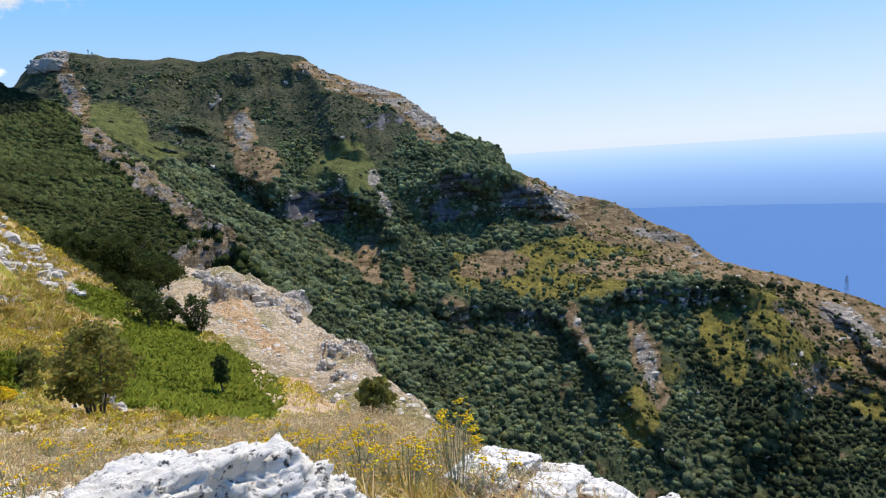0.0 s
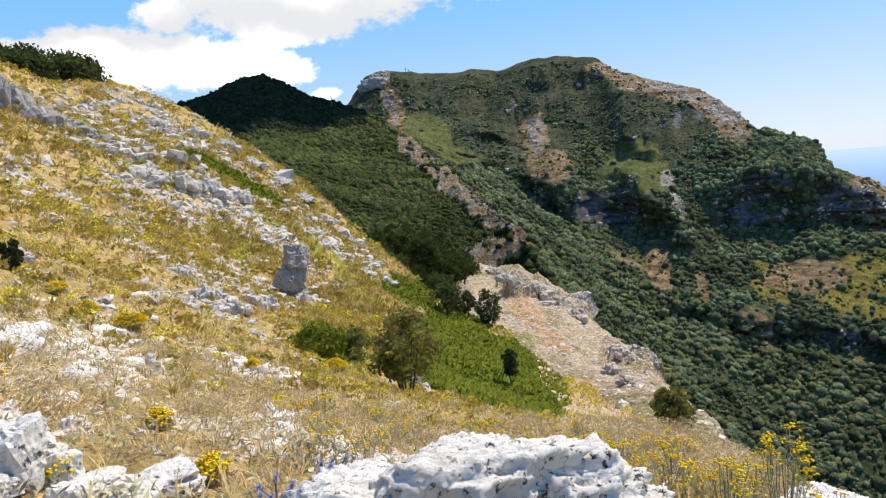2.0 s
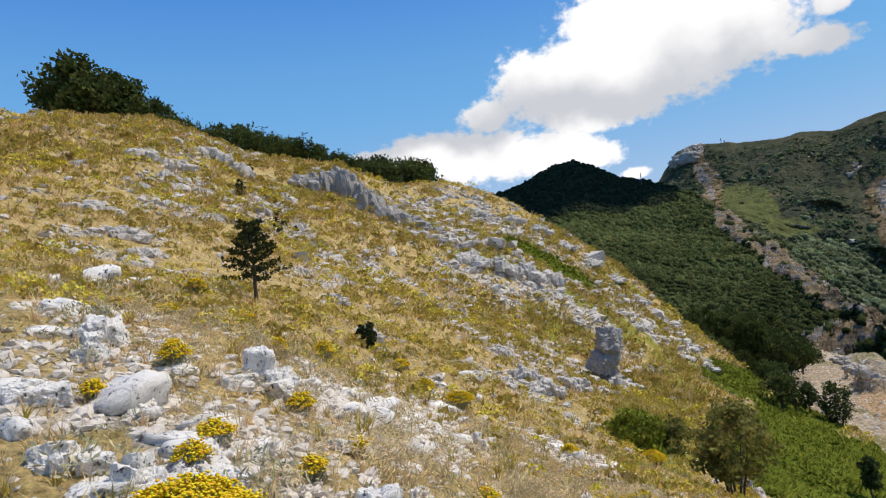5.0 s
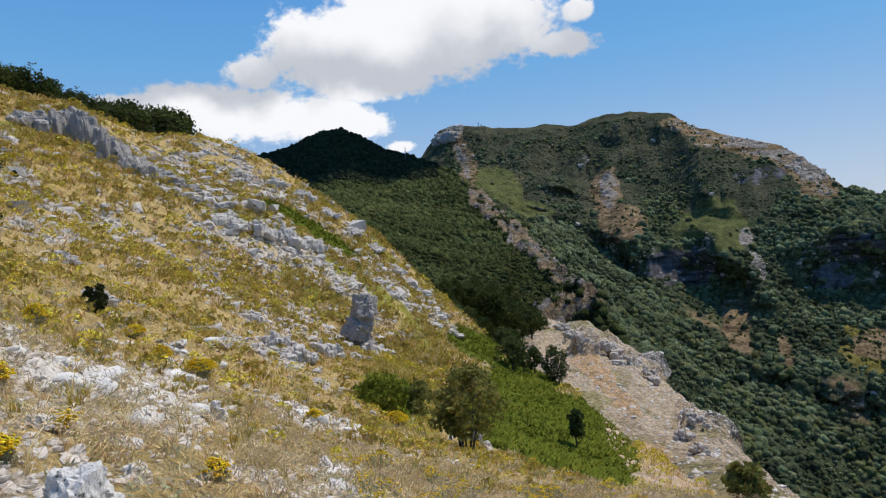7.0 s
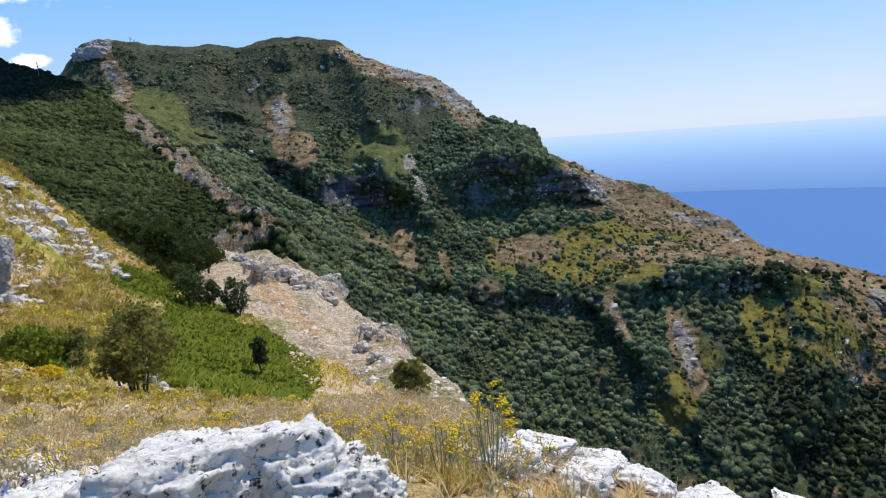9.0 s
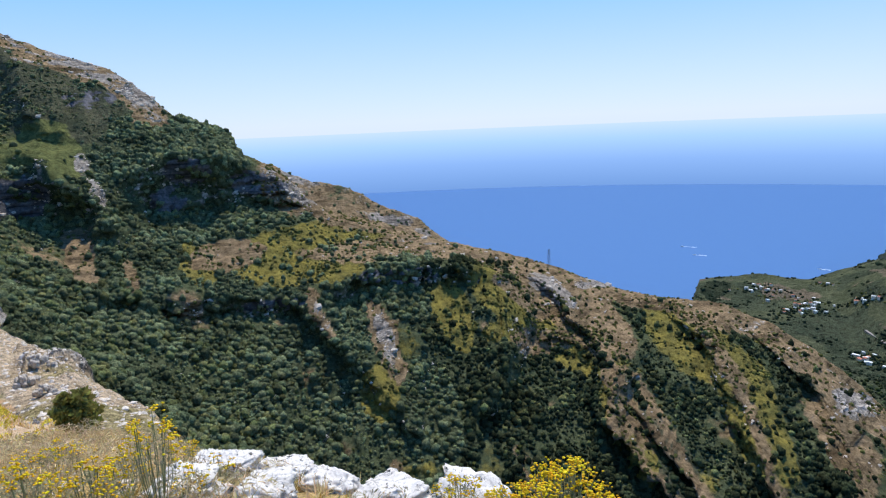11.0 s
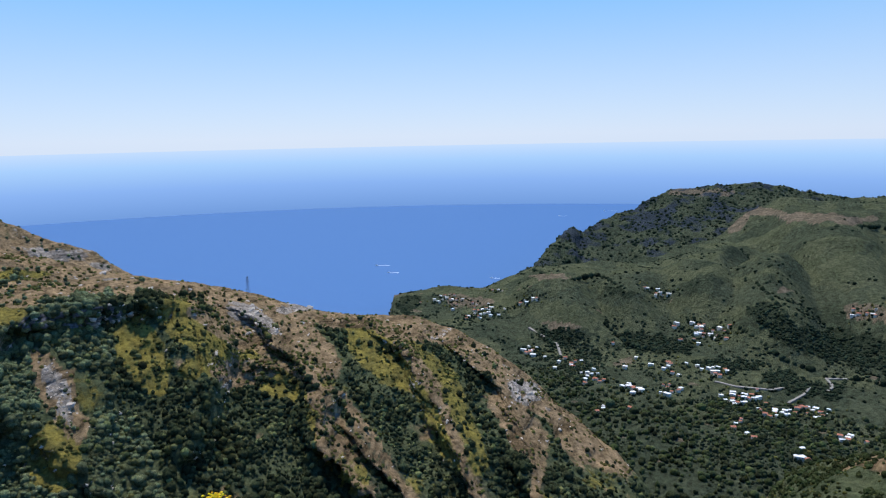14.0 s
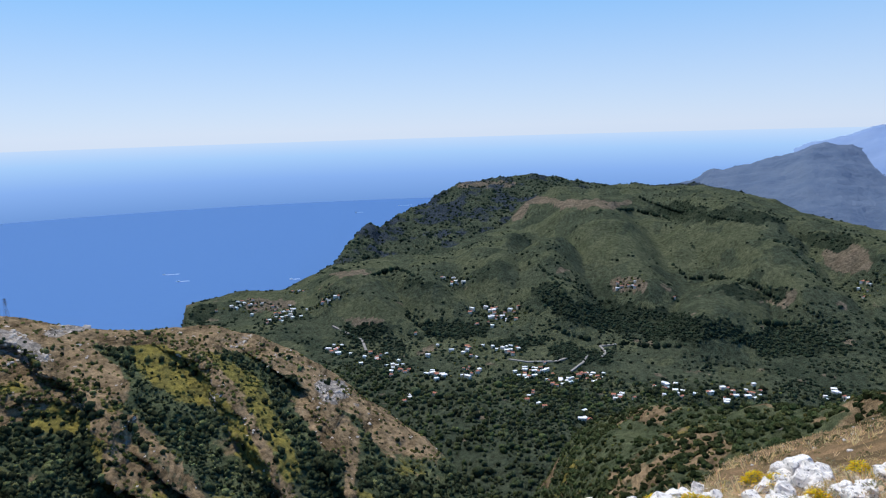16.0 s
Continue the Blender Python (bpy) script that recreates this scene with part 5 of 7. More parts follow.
def block(x0, x1, y0, y1, z0, z1):
    v = [(x, y, z) for z in (z0, z1) for y in (y0, y1) for x in (x0, x1)]
    f = [(0, 2, 3, 1), (4, 5, 7, 6), (0, 1, 5, 4), (2, 6, 7, 3), (0, 4, 6, 2), (1, 3, 7, 5)]
    return np.array(v, float), np.array(f)


def blocks(name, items):
    vs, fs, base = [], [], 0
    for it in items:
        v, f = block(*it)
        vs.append(v)
        fs.append(f + base)
        base += len(v)
    return mesh_from(name, np.concatenate(vs), np.concatenate(fs), False)


def house(w, d, h, pitched, label):
    top = new("house")
    part("wall", blocks("wall", [(-w / 2, w / 2, -d / 2, d / 2, -5, h)]), WHITE_WALL, top)
    if pitched:
        v = [(-w / 2 - 0.4, -d / 2 - 0.4, h), (w / 2 + 0.4, -d / 2 - 0.4, h), (w / 2 + 0.4, d / 2 + 0.4, h), (-w / 2 - 0.4, d / 2 + 0.4, h), (-w / 2 - 0.4, 0, h + 1.9), (w / 2 + 0.4, 0, h + 1.9)]
        me = bpy.data.meshes.new("roof")
        me.from_pydata(v, [], [(0, 1, 5, 4), (2, 3, 4, 5), (1, 2, 5), (3, 0, 4), (3, 2, 1, 0)])
        part("roof", me, TERRACOTTA, top, "orange clay tile roof")
    else:
        part("roof", blocks("roof", [(-w / 2 - 0.2, w / 2 + 0.2, -d / 2 - 0.2, d / 2 + 0.2, h, h + 0.5)]), PALE_ROOF, top, "flat pale roof terrace")
    for k in range(3):
        x = -w / 2 + w * (k + 0.5) / 3
        part("window", blocks("window", [(x - 0.6, x + 0.6, -d / 2 - 0.06, -d / 2 + 0.1, h - 2.4, h - 0.9)]), DARK_PANE, top)
    return tagged(top, label, "house", "houses of the village")


models = [house(11, 8, 6.2, False, "white plastered village house with a flat pale roof"),
          house(15, 8, 6.0, False, "long white village house with a pale terrace roof"),
          house(9, 7.5, 6.4, True, "white village house with an orange tile roof"),
          house(12, 8, 5.0, True, "low white village house under terracotta tiles")]
CLUSTERS = [(-47.8, -14.0, 1.0, 0.35, 9), (-50.8, -15.2, 1.4, 0.6, 16), (-55.4, -14.4, 0.8, 0.3, 5), (-52.4, -13.3, 0.4, 0.1, 2), (-55.6, -18.4, 0.7, 0.4, 7), (-58.6, -19.4, 0.9, 0.3, 5), (-60.8, -20.3, 0.9, 0.4, 8), (-64.3, -21.0, 0.6, 0.3, 5), (-67.2, -20.6, 0.5, 0.5, 6), (-69.9, -16.2, 1.3, 0.7, 18),
            (-70.9, -19.1, 0.9, 0.4, 7), (-72.6, -20.9, 1.2, 0.4, 11), (-75.4, -21.5, 1.4, 0.4, 13), (-78.2, -21.1, 0.8, 0.3, 7), (-80.6, -22.6, 0.8, 0.2, 4), (-84.8, -21.6, 1.3, 0.3, 10), (-88.9, -21.7, 1.0, 0.5, 8), (-91.2, -21.1, 0.7, 0.4, 5), (-96.6, -20.5, 1.0, 0.3, 6), (-99, -20.8, 1.2, 0.3, 6),
            (-77.5, -24.3, 0.4, 0.5, 4), (-65.9, -13.2, 0.6, 0.3, 5), (-80.9, -13.5, 0.8, 0.3, 5), (-62.5, -17.4, 0.3, 0.1, 1), (-66, -19.0, 2.5, 0.7, 6), (-62, -22.6, 1.5, 0.4, 3), (-73, -23, 1.5, 0.5, 4), (-99, -12.3, 1.2, 0.4, 6), (-84.6, -14.4, 0.2, 0.1, 1)]
rand = np.random.default_rng(5)
first = set()
gardens = []
for b, e, w, h, count in CLUSTERS:
    for _ in range(int(count * 1.55 + 0.3)):
        k = int(rand.choice(4, p=(0.38, 0.22, 0.24, 0.16)))
        p = meet(V, AZ_V, b + rand.normal() * 0.8 * w, e + rand.normal() * 0.75 * h, 12)
        gardens += [np.array(p) + rand.normal(size=3) * np.array([11, 11, 0]) for _ in range(6)]
        s = rand.uniform(0.34, 0.68)
        m4 = Matrix.Translation(p + Vector((0, 0, 0.4))) @ Matrix.Rotation(radians(-70 + rand.uniform(-40, 40)), 4, "Z")
        if k in first:
            ob = copy_thing(models[k], m4)
        else:
            ob = models[k]
            ob.matrix_basis = m4
            first.add(k)
        ob.scale = (s, s, s)


gardens = np.array(gardens)
i_v = np.argmin(np.abs(AZ_V[None, :] - survey(gardens)[0][:, None]), axis=1)
d_v = np.hypot(V[..., 0], V[..., 1])
gardens[:, 2] = [float(np.interp(math.hypot(g[0], g[1]), d_v[i], V[i, :, 2])) for g, i in zip(gardens, i_v)]
size = rand.uniform(1.2, 3.4, len(gardens))
half = rand.random(len(gardens)) < 0.6
tall = np.stack([size, size, size * 1.1], 1)
strew("garden_trees", crown_shapes(8, rand, 1, 0.5), gardens[half], tall[half], rand, CANOPY_FAR, "dark green trees between the village houses", "trees", -0.3, 0, False)
strew("garden_groves", crown_shapes(8, rand, 1, 0.5), gardens[~half], tall[~half] * 0.8, rand, CANOPY_LIGHT, "lighter olive groves round the village houses", "trees", -0.3, 0, False)


def road(stops, width, label):
    pts = [meet(V, AZ_V, b, e, 12) for b, e in stops]
    line = []
    for a, c in zip(pts, pts[1:]):
        line += [a.lerp(c, t / 6) for t in range(6)]
    line.append(pts[-1])
    vs = []
    for i, p in enumerate(line):
        t = (line[min(i + 1, len(line) - 1)] - line[max(i - 1, 0)]).normalized()
        side = Vector((-t.y, t.x, 0)).normalized() * width / 2
        b0, d0, _ = survey(np.array(p))
        vs += [p + side + Vector((0, 0, 1.6)), p - side + Vector((0, 0, 1.6)), p + side - Vector((0, 0, 4)), p - side - Vector((0, 0, 4))]
    f = []
    for i in range(len(line) - 1):
        k = 4 * i
        f += [(k, k + 1, k + 5, k + 4), (k + 2, k, k + 4, k + 6), (k + 1, k + 3, k + 7, k + 5)]
    ob = new("road", mesh_from("road", np.array([q[:] for q in vs]), np.array(f), False))
    ob.data.materials.append(ROAD_STUFF)
    tagged(ob, label, "road", kind="structure")


road([(-55.3, -16.4), (-56.5, -17.1), (-57.8, -17.7), (-58.1, -18.7)], 4.0, "pale road through the village terraces")
road([(-76.3, -20.7), (-77.4, -19.9), (-77.6, -19.3)], 3.6, "pale road bend below the hill")
road([(-78.9, -19.4), (-79.3, -19.0), (-78.7, -18.5), (-80.2, -18.3)], 4.0, "pale hairpin road at the wooded hill")
road([(-70.8, -19.8), (-72.4, -20.0), (-75.0, -19.9), (-76.0, -19.6)], 4, "narrow lane between hedges")


def struts(name, pairs, r):
    vs, fs, base = [], [], 0
    for a, c in pairs:
        a, c = Vector(a), Vector(c)
        z = (c - a).normalized()
        x = z.orthogonal().normalized()
        y = z.cross(x)
        for e in (a, c):
            for k in range(4):
                t = math.pi / 4 + k * math.pi / 2
                vs.append((e + (x * math.cos(t) + y * math.sin(t)) * r)[:])
        for k in range(4):
            fs.append((base + k, base + (k + 1) % 4, base + 4 + (k + 1) % 4, base + 4 + k))
        base += 8
    return mesh_from(name, np.array(vs), np.array(fs), False)


top = new("power_pylon")
H, W, w = 19.0, 1.9, 0.35
for sx in (-1, 1):
    for sy in (-1, 1):
        part("leg", struts("leg", [((sx * W, sy * W, -3), (sx * w, sy * w, H))], 0.11), STEEL, top)
braces = []
for k in range(7):
    z0, z1 = k * H / 7, (k + 1) * H / 7
    a0, a1 = W + (w - W) * k / 7, W + (w - W) * (k + 1) / 7
    for s in (-1, 1):
        braces += [((-a0, s * a0, z0), (a1, s * a1, z1)), ((s * a0, -a0, z0), (s * a1, a1, z1))]
part("brace", struts("brace", braces, 0.05), STEEL, top, "crossed lattice braces")
for z, r in ((H * 0.72, 3.0), (H * 0.84, 2.4), (H * 0.95, 1.8)):
    part("crossarm", struts("crossarm", [((-r, 0, z), (r, 0, z)), ((-r, 0, z), (0, 0, z + 1.4)), ((r, 0, z), (0, 0, z + 1.0))], 0.08), STEEL, top)
p = meet(M, AZ_M, -30.9, -12.75, 100)
top.matrix_basis = Matrix.Translation(p + Vector((6, 8, -2)))
tagged(top, "grey steel lattice power pylon on the ridge", "pylon")


def mast(where, h, label):
    top = new("radio_mast")
    part("pole", struts("pole", [((0, 0, -3), (0, 0, h))], 0.35), STEEL, top)
    part("antenna", struts("antenna", [((-1.2, 0, h * 0.7), (1.2, 0, h * 0.7)), ((-0.9, 0, h * 0.85), (0.9, 0, h * 0.85))], 0.25), STEEL, top)
    top.matrix_basis = Matrix.Translation(where)
    tagged(top, label, "mast", "masts on the skyline")


mast(meet(F, AZ_F, 33.2, 6.1, 100), 14, "thin steel radio mast on the dark hill")
mast(meet(M, AZ_M, 26.8, 8.35, 200), 9, "short radio mast on the mountain crest")
mast(meet(M, AZ_M, 26.5, 8.35, 200), 6, "stub antenna on the mountain crest")

HULL = plain("white_boat_hull", (0.82, 0.82, 0.82), (0.7, 0.7, 0.72), 1.0, 0.4, 0.0)
FOAM = plain("white_sea_foam", (0.8, 0.84, 0.88), (0.55, 0.65, 0.78), 0.15, 0.9, 0.3, 0.3)


def boat(b, e, heading, wake, label):
    dist = (EYE - SEA) / math.tan(radians(-e))
    top = new("motorboat")
    v = []
    for x, w, z in ((-5, 1.5, 0), (0, 1.7, 0), (4, 1.0, 0.2), (6, 0.05, 0.6)):
        v += [(x, -w, 1.4 + z), (x, w, 1.4 + z), (x, w * 0.5, -0.5), (x, -w * 0.5, -0.5)]
    f = []
    for k in range(3):
        for j in range(4):
            f.append((4 * k + j, 4 * k + (j + 1) % 4, 4 * k + 4 + (j + 1) % 4, 4 * k + 4 + j))
    f += [(3, 2, 1, 0)]
    part("hull", mesh_from("hull", np.array(v, float), np.array(f), False), HULL, top)
    part("cabin", blocks("cabin", [(-2, 1.5, -1, 1, 1.4, 3.0)]), HULL, top)
    n = 12
    wv = []
    for k in range(n + 1):
        s = k / n
        half = 1.2 + 3.4 * s + 0.7 * math.sin(k * 2.1)
        wv += [(-4 - wake * s, -half * (1 - s * 0.5), 0.35), (-4 - wake * s, half * (1 - s * 0.5), 0.35)]
    part("wake", mesh_from("wake", np.array(wv), np.array([(2 * k, 2 * k + 1, 2 * k + 3, 2 * k + 2) for k in range(n)])), FOAM, top, "white foaming wake")
    top.matrix_basis = Matrix.Translation(Vector(place(np.array(b), np.array(dist), SEA))) @ Matrix.Rotation(radians(heading), 4, "Z")
    tagged(top, label, "boat", "boats on the bay")


boat(-42.0, -10.9, 126, 40, "white motorboat trailing a foam wake")
boat(-43.0, -11.55, 126, 30, "small white motorboat with a short wake")
boat(-61.5, -6.45, 112, 70, "white motorboat off the cape with its wake")
boat(-57.8, -6.9, 130, 40, "far white boat with a thin wake")
boat(-52.0, -12.2, 120, 22, "white boat close under the coast")

# ---- rocks of the near slope ----
def rock_mesh(name, size, seed, level=3, flat=0.0, planes=15, smooth=True):
    """A broken limestone block: cut by planes, then weathered."""
    r = np.random.default_rng(seed)
    v, f = BALLS[level]
    nrm = r.normal(size=(planes, 3))
    nrm /= np.linalg.norm(nrm, axis=1, keepdims=True)
    off = r.uniform(0.5, 0.9, planes)
    reach = np.min(np.where(v @ nrm.T > 0.05, off / np.maximum(v @ nrm.T, 0.05), 9), axis=1)
    reach = np.minimum(reach, 1.15)
    box = np.sign(v) * np.abs(v) ** 0.6
    q = (0.6 * v + 0.4 * box) * reach[:, None]
    q = q * (1 + 0.24 * fbm(q * 1.6 + r.random(3) * 50, 0.6, 6, 0.62, True) + 0.17 * fbm(q * np.array([1, 1, 1.7]) + 9 + seed, 0.2, 5, 0.7, True) - 0.10 * np.clip(fbm(q + 3 * seed, 0.13, 3) * 3 - 0.6, 0, 1))[:, None]
    q = q * np.array(size) * 0.5
    if flat:
        q[:, 2] = np.where(q[:, 2] > 0, q[:, 2] * (1 - flat), q[:, 2])
    return mesh_from(name, q, f, smooth)


def outcrop_mesh(name, size, seed, level, pieces):
    """An outcrop: the joint outline of several broken blocks, weathered, as one skin."""
    r = np.random.default_rng(seed)
    v, f = BALLS[level + 1]
    reach = np.full(len(v), 0.25)
    for k in range(pieces):
        s = r.uniform(0.36, 0.62) if k else 0.74
        c = np.array([r.uniform(-0.62, 0.62), r.uniform(-0.55, 0.55), r.uniform(-0.6, 0.2)]) if k else np.zeros(3)
        turn = np.array(Euler((r.uniform(-0.35, 0.35), r.uniform(-0.35, 0.35), r.uniform(0, 6.28))).to_matrix())
        nrm = np.concatenate([np.eye(3), -np.eye(3), r.normal(size=(7, 3))])
        nrm /= np.linalg.norm(nrm, axis=1, keepdims=True)
        nrm = nrm @ turn.T
        off = np.concatenate([r.uniform(0.75, 1.0, 6), r.uniform(0.78, 1.1, 7)]) * s + nrm @ c
        run = v @ nrm.T
        far_ = np.min(np.where(run > 1e-4, off / np.maximum(run, 1e-4), 9), axis=1)
        near_ = np.max(np.where(run < -1e-4, off / np.minimum(run, -1e-4), -9), axis=1)
        ok = (far_ > near_) & (far_ > 0) & np.all((np.abs(run) > 1e-4) | (off > 0), axis=1)
        reach = np.where(ok, np.maximum(reach, far_), reach)
    q = v * np.minimum(reach, 1.25)[:, None]
    q = q * (1 + 0.20 * fbm(q * 1.6 + r.random(3) * 50, 0.6, 6, 0.62, True) + 0.17 * fbm(q * np.array([1, 1, 1.8]) + 9 + seed, 0.2, 5, 0.7, True) - 0.10 * np.clip(fbm(q + 3 * seed, 0.13, 3) * 3 - 0.6, 0, 1))[:, None]
    return mesh_from(name, q * np.array(size) * 0.56, f, level > 3)


def block_mesh(seed, size, level=3, jag=0.5):
    """An angular block of fractured limestone."""
    r = np.random.default_rng(seed)
    v, f = BALLS[level]
    turn = np.array(Euler((r.uniform(-0.3, 0.3), r.uniform(-0.3, 0.3), r.uniform(0, 6.28))).to_matrix())
    nrm = np.concatenate([np.eye(3), -np.eye(3), r.normal(size=(6, 3))])
    nrm = nrm / np.linalg.norm(nrm, axis=1, keepdims=True) @ turn.T
    off = np.concatenate([r.uniform(0.55, 0.9, 6), r.uniform(0.6, 1.0, 6)])
    reach = np.min(np.where(v @ nrm.T > 0.05, off / np.maximum(v @ nrm.T, 0.05), 9), axis=1)
    q = v * np.minimum(reach, 1.2)[:, None]
    q = q * (1 + 0.22 * jag * fbm(q + seed % 977, 0.55, 4, 0.65, True) + 0.16 * jag * fbm(q * np.array([1, 1, 1.5]) + seed % 773, 0.24, 4, 0.7, True))[:, None]
    return mesh_from("block", q * np.array(size) * 0.62, f, False)


def blocks_of(top, spots, seed, material, level=3, jag=0.5):
    for k, (x, y, z, w, d, h) in enumerate(spots):
        ob = part("block", block_mesh(seed * 131 + k, (w, d, h), level, jag), material, top)
        ob.location = (x, y, z)


def outcrop(where, across, rise, seed, label, bearing, count, material, group, level=3, deep=0.8, fall=0.0, small=0.12, large=0.36):
    """A broken outcrop lying across the line of sight, of blocks heaped in the middle; fall tips it downhill to the right."""
    r = np.random.default_rng(seed)
    spots = []
    for k in range(count):
        u, w = r.uniform(-0.5, 0.5), r.uniform(-0.5, 0.5)
        s = across * (small + (large - small) * r.random() ** 2)
        top_ = rise * (1.1 - 1.5 * abs(u)) * r.uniform(0.6, 1.0)
        h = min(max(top_, 0.5 * s), 1.35 * s)
        spots.append((u * across, w * across * deep, 0.15 * h + r.random() * max(0.0, top_ - h) - fall * u * across + 0.2 * w * across * deep, s, s * r.uniform(0.7, 1.1), h))
    top = new("rock_outcrop")
    top.matrix_basis = Matrix.Translation(where) @ Matrix.Rotation(radians(bearing), 4, "Z")
    blocks_of(top, spots, seed, material, level, 1.0)
    return tagged(top, label, "rock", group)


def rock(where, size, seed, label, turn=0.0, lean=0.0, level=4, material=None, sink=0.3, group="rocks of the slope", pieces=1):
    ob = new("rock", outcrop_mesh("rock", size, seed, level - 1, pieces) if pieces > 1 else rock_mesh("rock", size, seed, level))
    ob.data.materials.append(material or LIMESTONE)
    ob.matrix_basis = Matrix.Translation(where + Vector((0, 0, size[2] * (0.5 - sink)))) @ Matrix.Rotation(turn, 4, "Z") @ Matrix.Rotation(lean, 4, "X")
    return tagged(ob, label, "rock", group)


rand = np.random.default_rng(17)
WHITE, GREY = "white weathered limestone rock with black lichen in the grass", "grey limestone rock among dry grass"
# bearing, distance, width across, depth, height
for k, (b, d, w, dp, h) in enumerate([(29, 2.75, 1.0, 0.62, 0.62), (21, 2.85, 0.95, 0.6, 0.56), (38, 2.7, 0.6, 0.5, 0.46), (14.5, 2.9, 0.5, 0.45, 0.36),
                                      (-3.2, 5.6, 0.62, 0.5, 0.46), (-8.5, 5.2, 0.52, 0.5, 0.36), (-1.0, 4.4, 0.46, 0.4, 0.3), (-8, 4.3, 0.44, 0.4, 0.26), (-18.5, 4.5, 0.5, 0.45, 0.25), (-26.0, 4.7, 0.74, 0.5, 0.5), (-13, 4.8, 0.34, 0.36, 0.24), (-29, 4.6, 0.5, 0.4, 0.4)]):
    rock(ground_point(b, d), (w, dp, h), 100 + k, WHITE, radians(b) + rand.uniform(-0.3, 0.3), 0, 6 if k < 6 else 5, LIMESTONE, 0.3, "white rocks at the lookout's edge", 3)
# bearing, elevation of the foot, width in degrees, height in degrees
for k, (b, e, w, h) in enumerate([(79, -11.8, 4.8, 3.4), (74.7, -14.2, 4.6, 3.6), (70.3, -17.0, 3.2, 3.6), (65.3, -17.4, 4.0, 3.6), (60.7, -18.9, 5.0, 6.0), (63.2, -20.0, 4.0, 2.8), (53.8, -21.6, 6.2, 3.0), (67.9, -6.2, 3.0, 4.2), (79.4, -0.8, 2.4, 3.6), (42.2, -19.2, 3.0, 2.4), (40.6, -21.4, 3.0, 3.0), (50.4, -13.5, 1.3, 2.0), (60.7, -8.1, 2.4, 1.4),
                                      (70.3, -5.5, 2.6, 1.2), (40.2, -19.9, 1.6, 1.4), (79.8, -2.2, 1.6, 2.6), (73.1, -10.2, 2.2, 1.6), (67.3, -16.1, 1.2, 2.0), (77, -6.5, 2.0, 1.4), (57, -16.5, 2.0, 1.6), (47, -18.5, 1.6, 1.2), (72, -12.5, 2.0, 1.5), (82, -9, 3.5, 3), (84, -4, 3, 2.4), (77.5, -16.0, 4.5, 2.4), (68.0, -19.6, 4.5, 2.6), (57.4, -21.0, 4.0, 2.6), (72.5, -18.6, 3.6, 2.4), (45, -20.5, 1.5, 1.2), (63, -11.5, 1.6, 1.2), (56, -10.5, 1.2, 1.0)]):
    p = on_ground(b, e)
    d = p.xy.length
    sx, sz = d * radians(w), d * radians(h)
    outcrop(p, sx * 1.1, sz * 1.1, 150 + k, WHITE, b + rand.uniform(-20, 20), 10, LIMESTONE, "rocks of the slope", 4 if d < 6 else 3, 0.6, 0.1, 0.3, 0.75)
# the rocky lip on the seaward side
for k in range(40):
    b = rand.uniform(-107, -81)
    d = rand.uniform(6.6, 9.8)
    s = rand.choice([0.22, 0.28, 0.34, 0.42]) * rand.uniform(0.8, 1.2)
    outcrop(ground_point(b, d), s, s * 0.95, 300 + k, "pale jagged limestone rock among yellow flowers on the edge", b + rand.uniform(-30, 30), 5, LIMESTONE, "pale rocks along the seaward edge", 3, 0.5, 0.1, 0.35, 0.8)
# the standing boulder and the outcrops of the slope
p = on_ground(38.2, -9.9)
d = p.xy.length
top = new("boulder")
W, H = d * radians(2.6), d * radians(4.9)
r = np.random.default_rng(52)
# The dark stone puts the shade of the front face into the boulder's colour.
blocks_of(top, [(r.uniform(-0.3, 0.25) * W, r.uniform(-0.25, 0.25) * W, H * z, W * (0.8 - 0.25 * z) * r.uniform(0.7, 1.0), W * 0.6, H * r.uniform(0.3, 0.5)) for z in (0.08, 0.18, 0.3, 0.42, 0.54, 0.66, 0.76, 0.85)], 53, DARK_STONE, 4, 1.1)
blocks_of(top, [(r.uniform(-0.7, 0.75) * W, r.uniform(-0.6, 0.1) * W, H * 0.02, W * r.uniform(0.2, 0.45), W * 0.35, H * r.uniform(0.15, 0.32)) for _ in range(10)], 54, GREY_STONE, 3, 1.1)
top.matrix_basis = Matrix.Translation(p) @ Matrix.Rotation(radians(38), 4, "Z") @ Matrix.Rotation(0.08, 4, "Y")
tagged(top, "tall grey boulder standing on the slope, shade toned into its colour", "rock")
OUTCROPS = [(48.6, 1.6, 3.0, 1.5), (46.2, 0.9, 2.8, 1.9), (43.8, 0.0, 2.6, 1.9), (41.8, -0.7, 2.2, 1.2), (49.6, 3.4, 2.6, 1.0), (51.8, 4.2, 2.4, 0.9), (45.2, -8.6, 2.4, 2.2), (43.6, -9.8, 2.6, 1.9), (41.4, -9.6, 2.4, 1.8), (36.6, -10.2, 1.8, 1.6), (40.2, -4.4, 1.2, 0.6), (47.4, -6.2, 2.0, 1.2)]
UPPER_OUTCROPS = [(73.6, 12.4, 2.6, 1.4), (71.4, 11.6, 2.4, 1.2), (68.6, 12.2, 2.6, 1.6), (67.0, 10.9, 2.2, 1.8), (72.6, 10.8, 1.8, 0.9), (65.4, 7.6, 1.4, 1.7), (64.0, 9.0, 1.6, 1.0), (77.8, 8.6, 3.4, 1.2), (76.0, 6.6, 3.2, 1.3), (74.6, 5.0, 2.6, 1.1), (62.8, 2.4, 1.8, 0.9), (60.4, -0.2, 2.2, 1.0), (58.2, -3.4, 2.2, 1.3), (57.2, -5.0, 1.8, 1.0)]
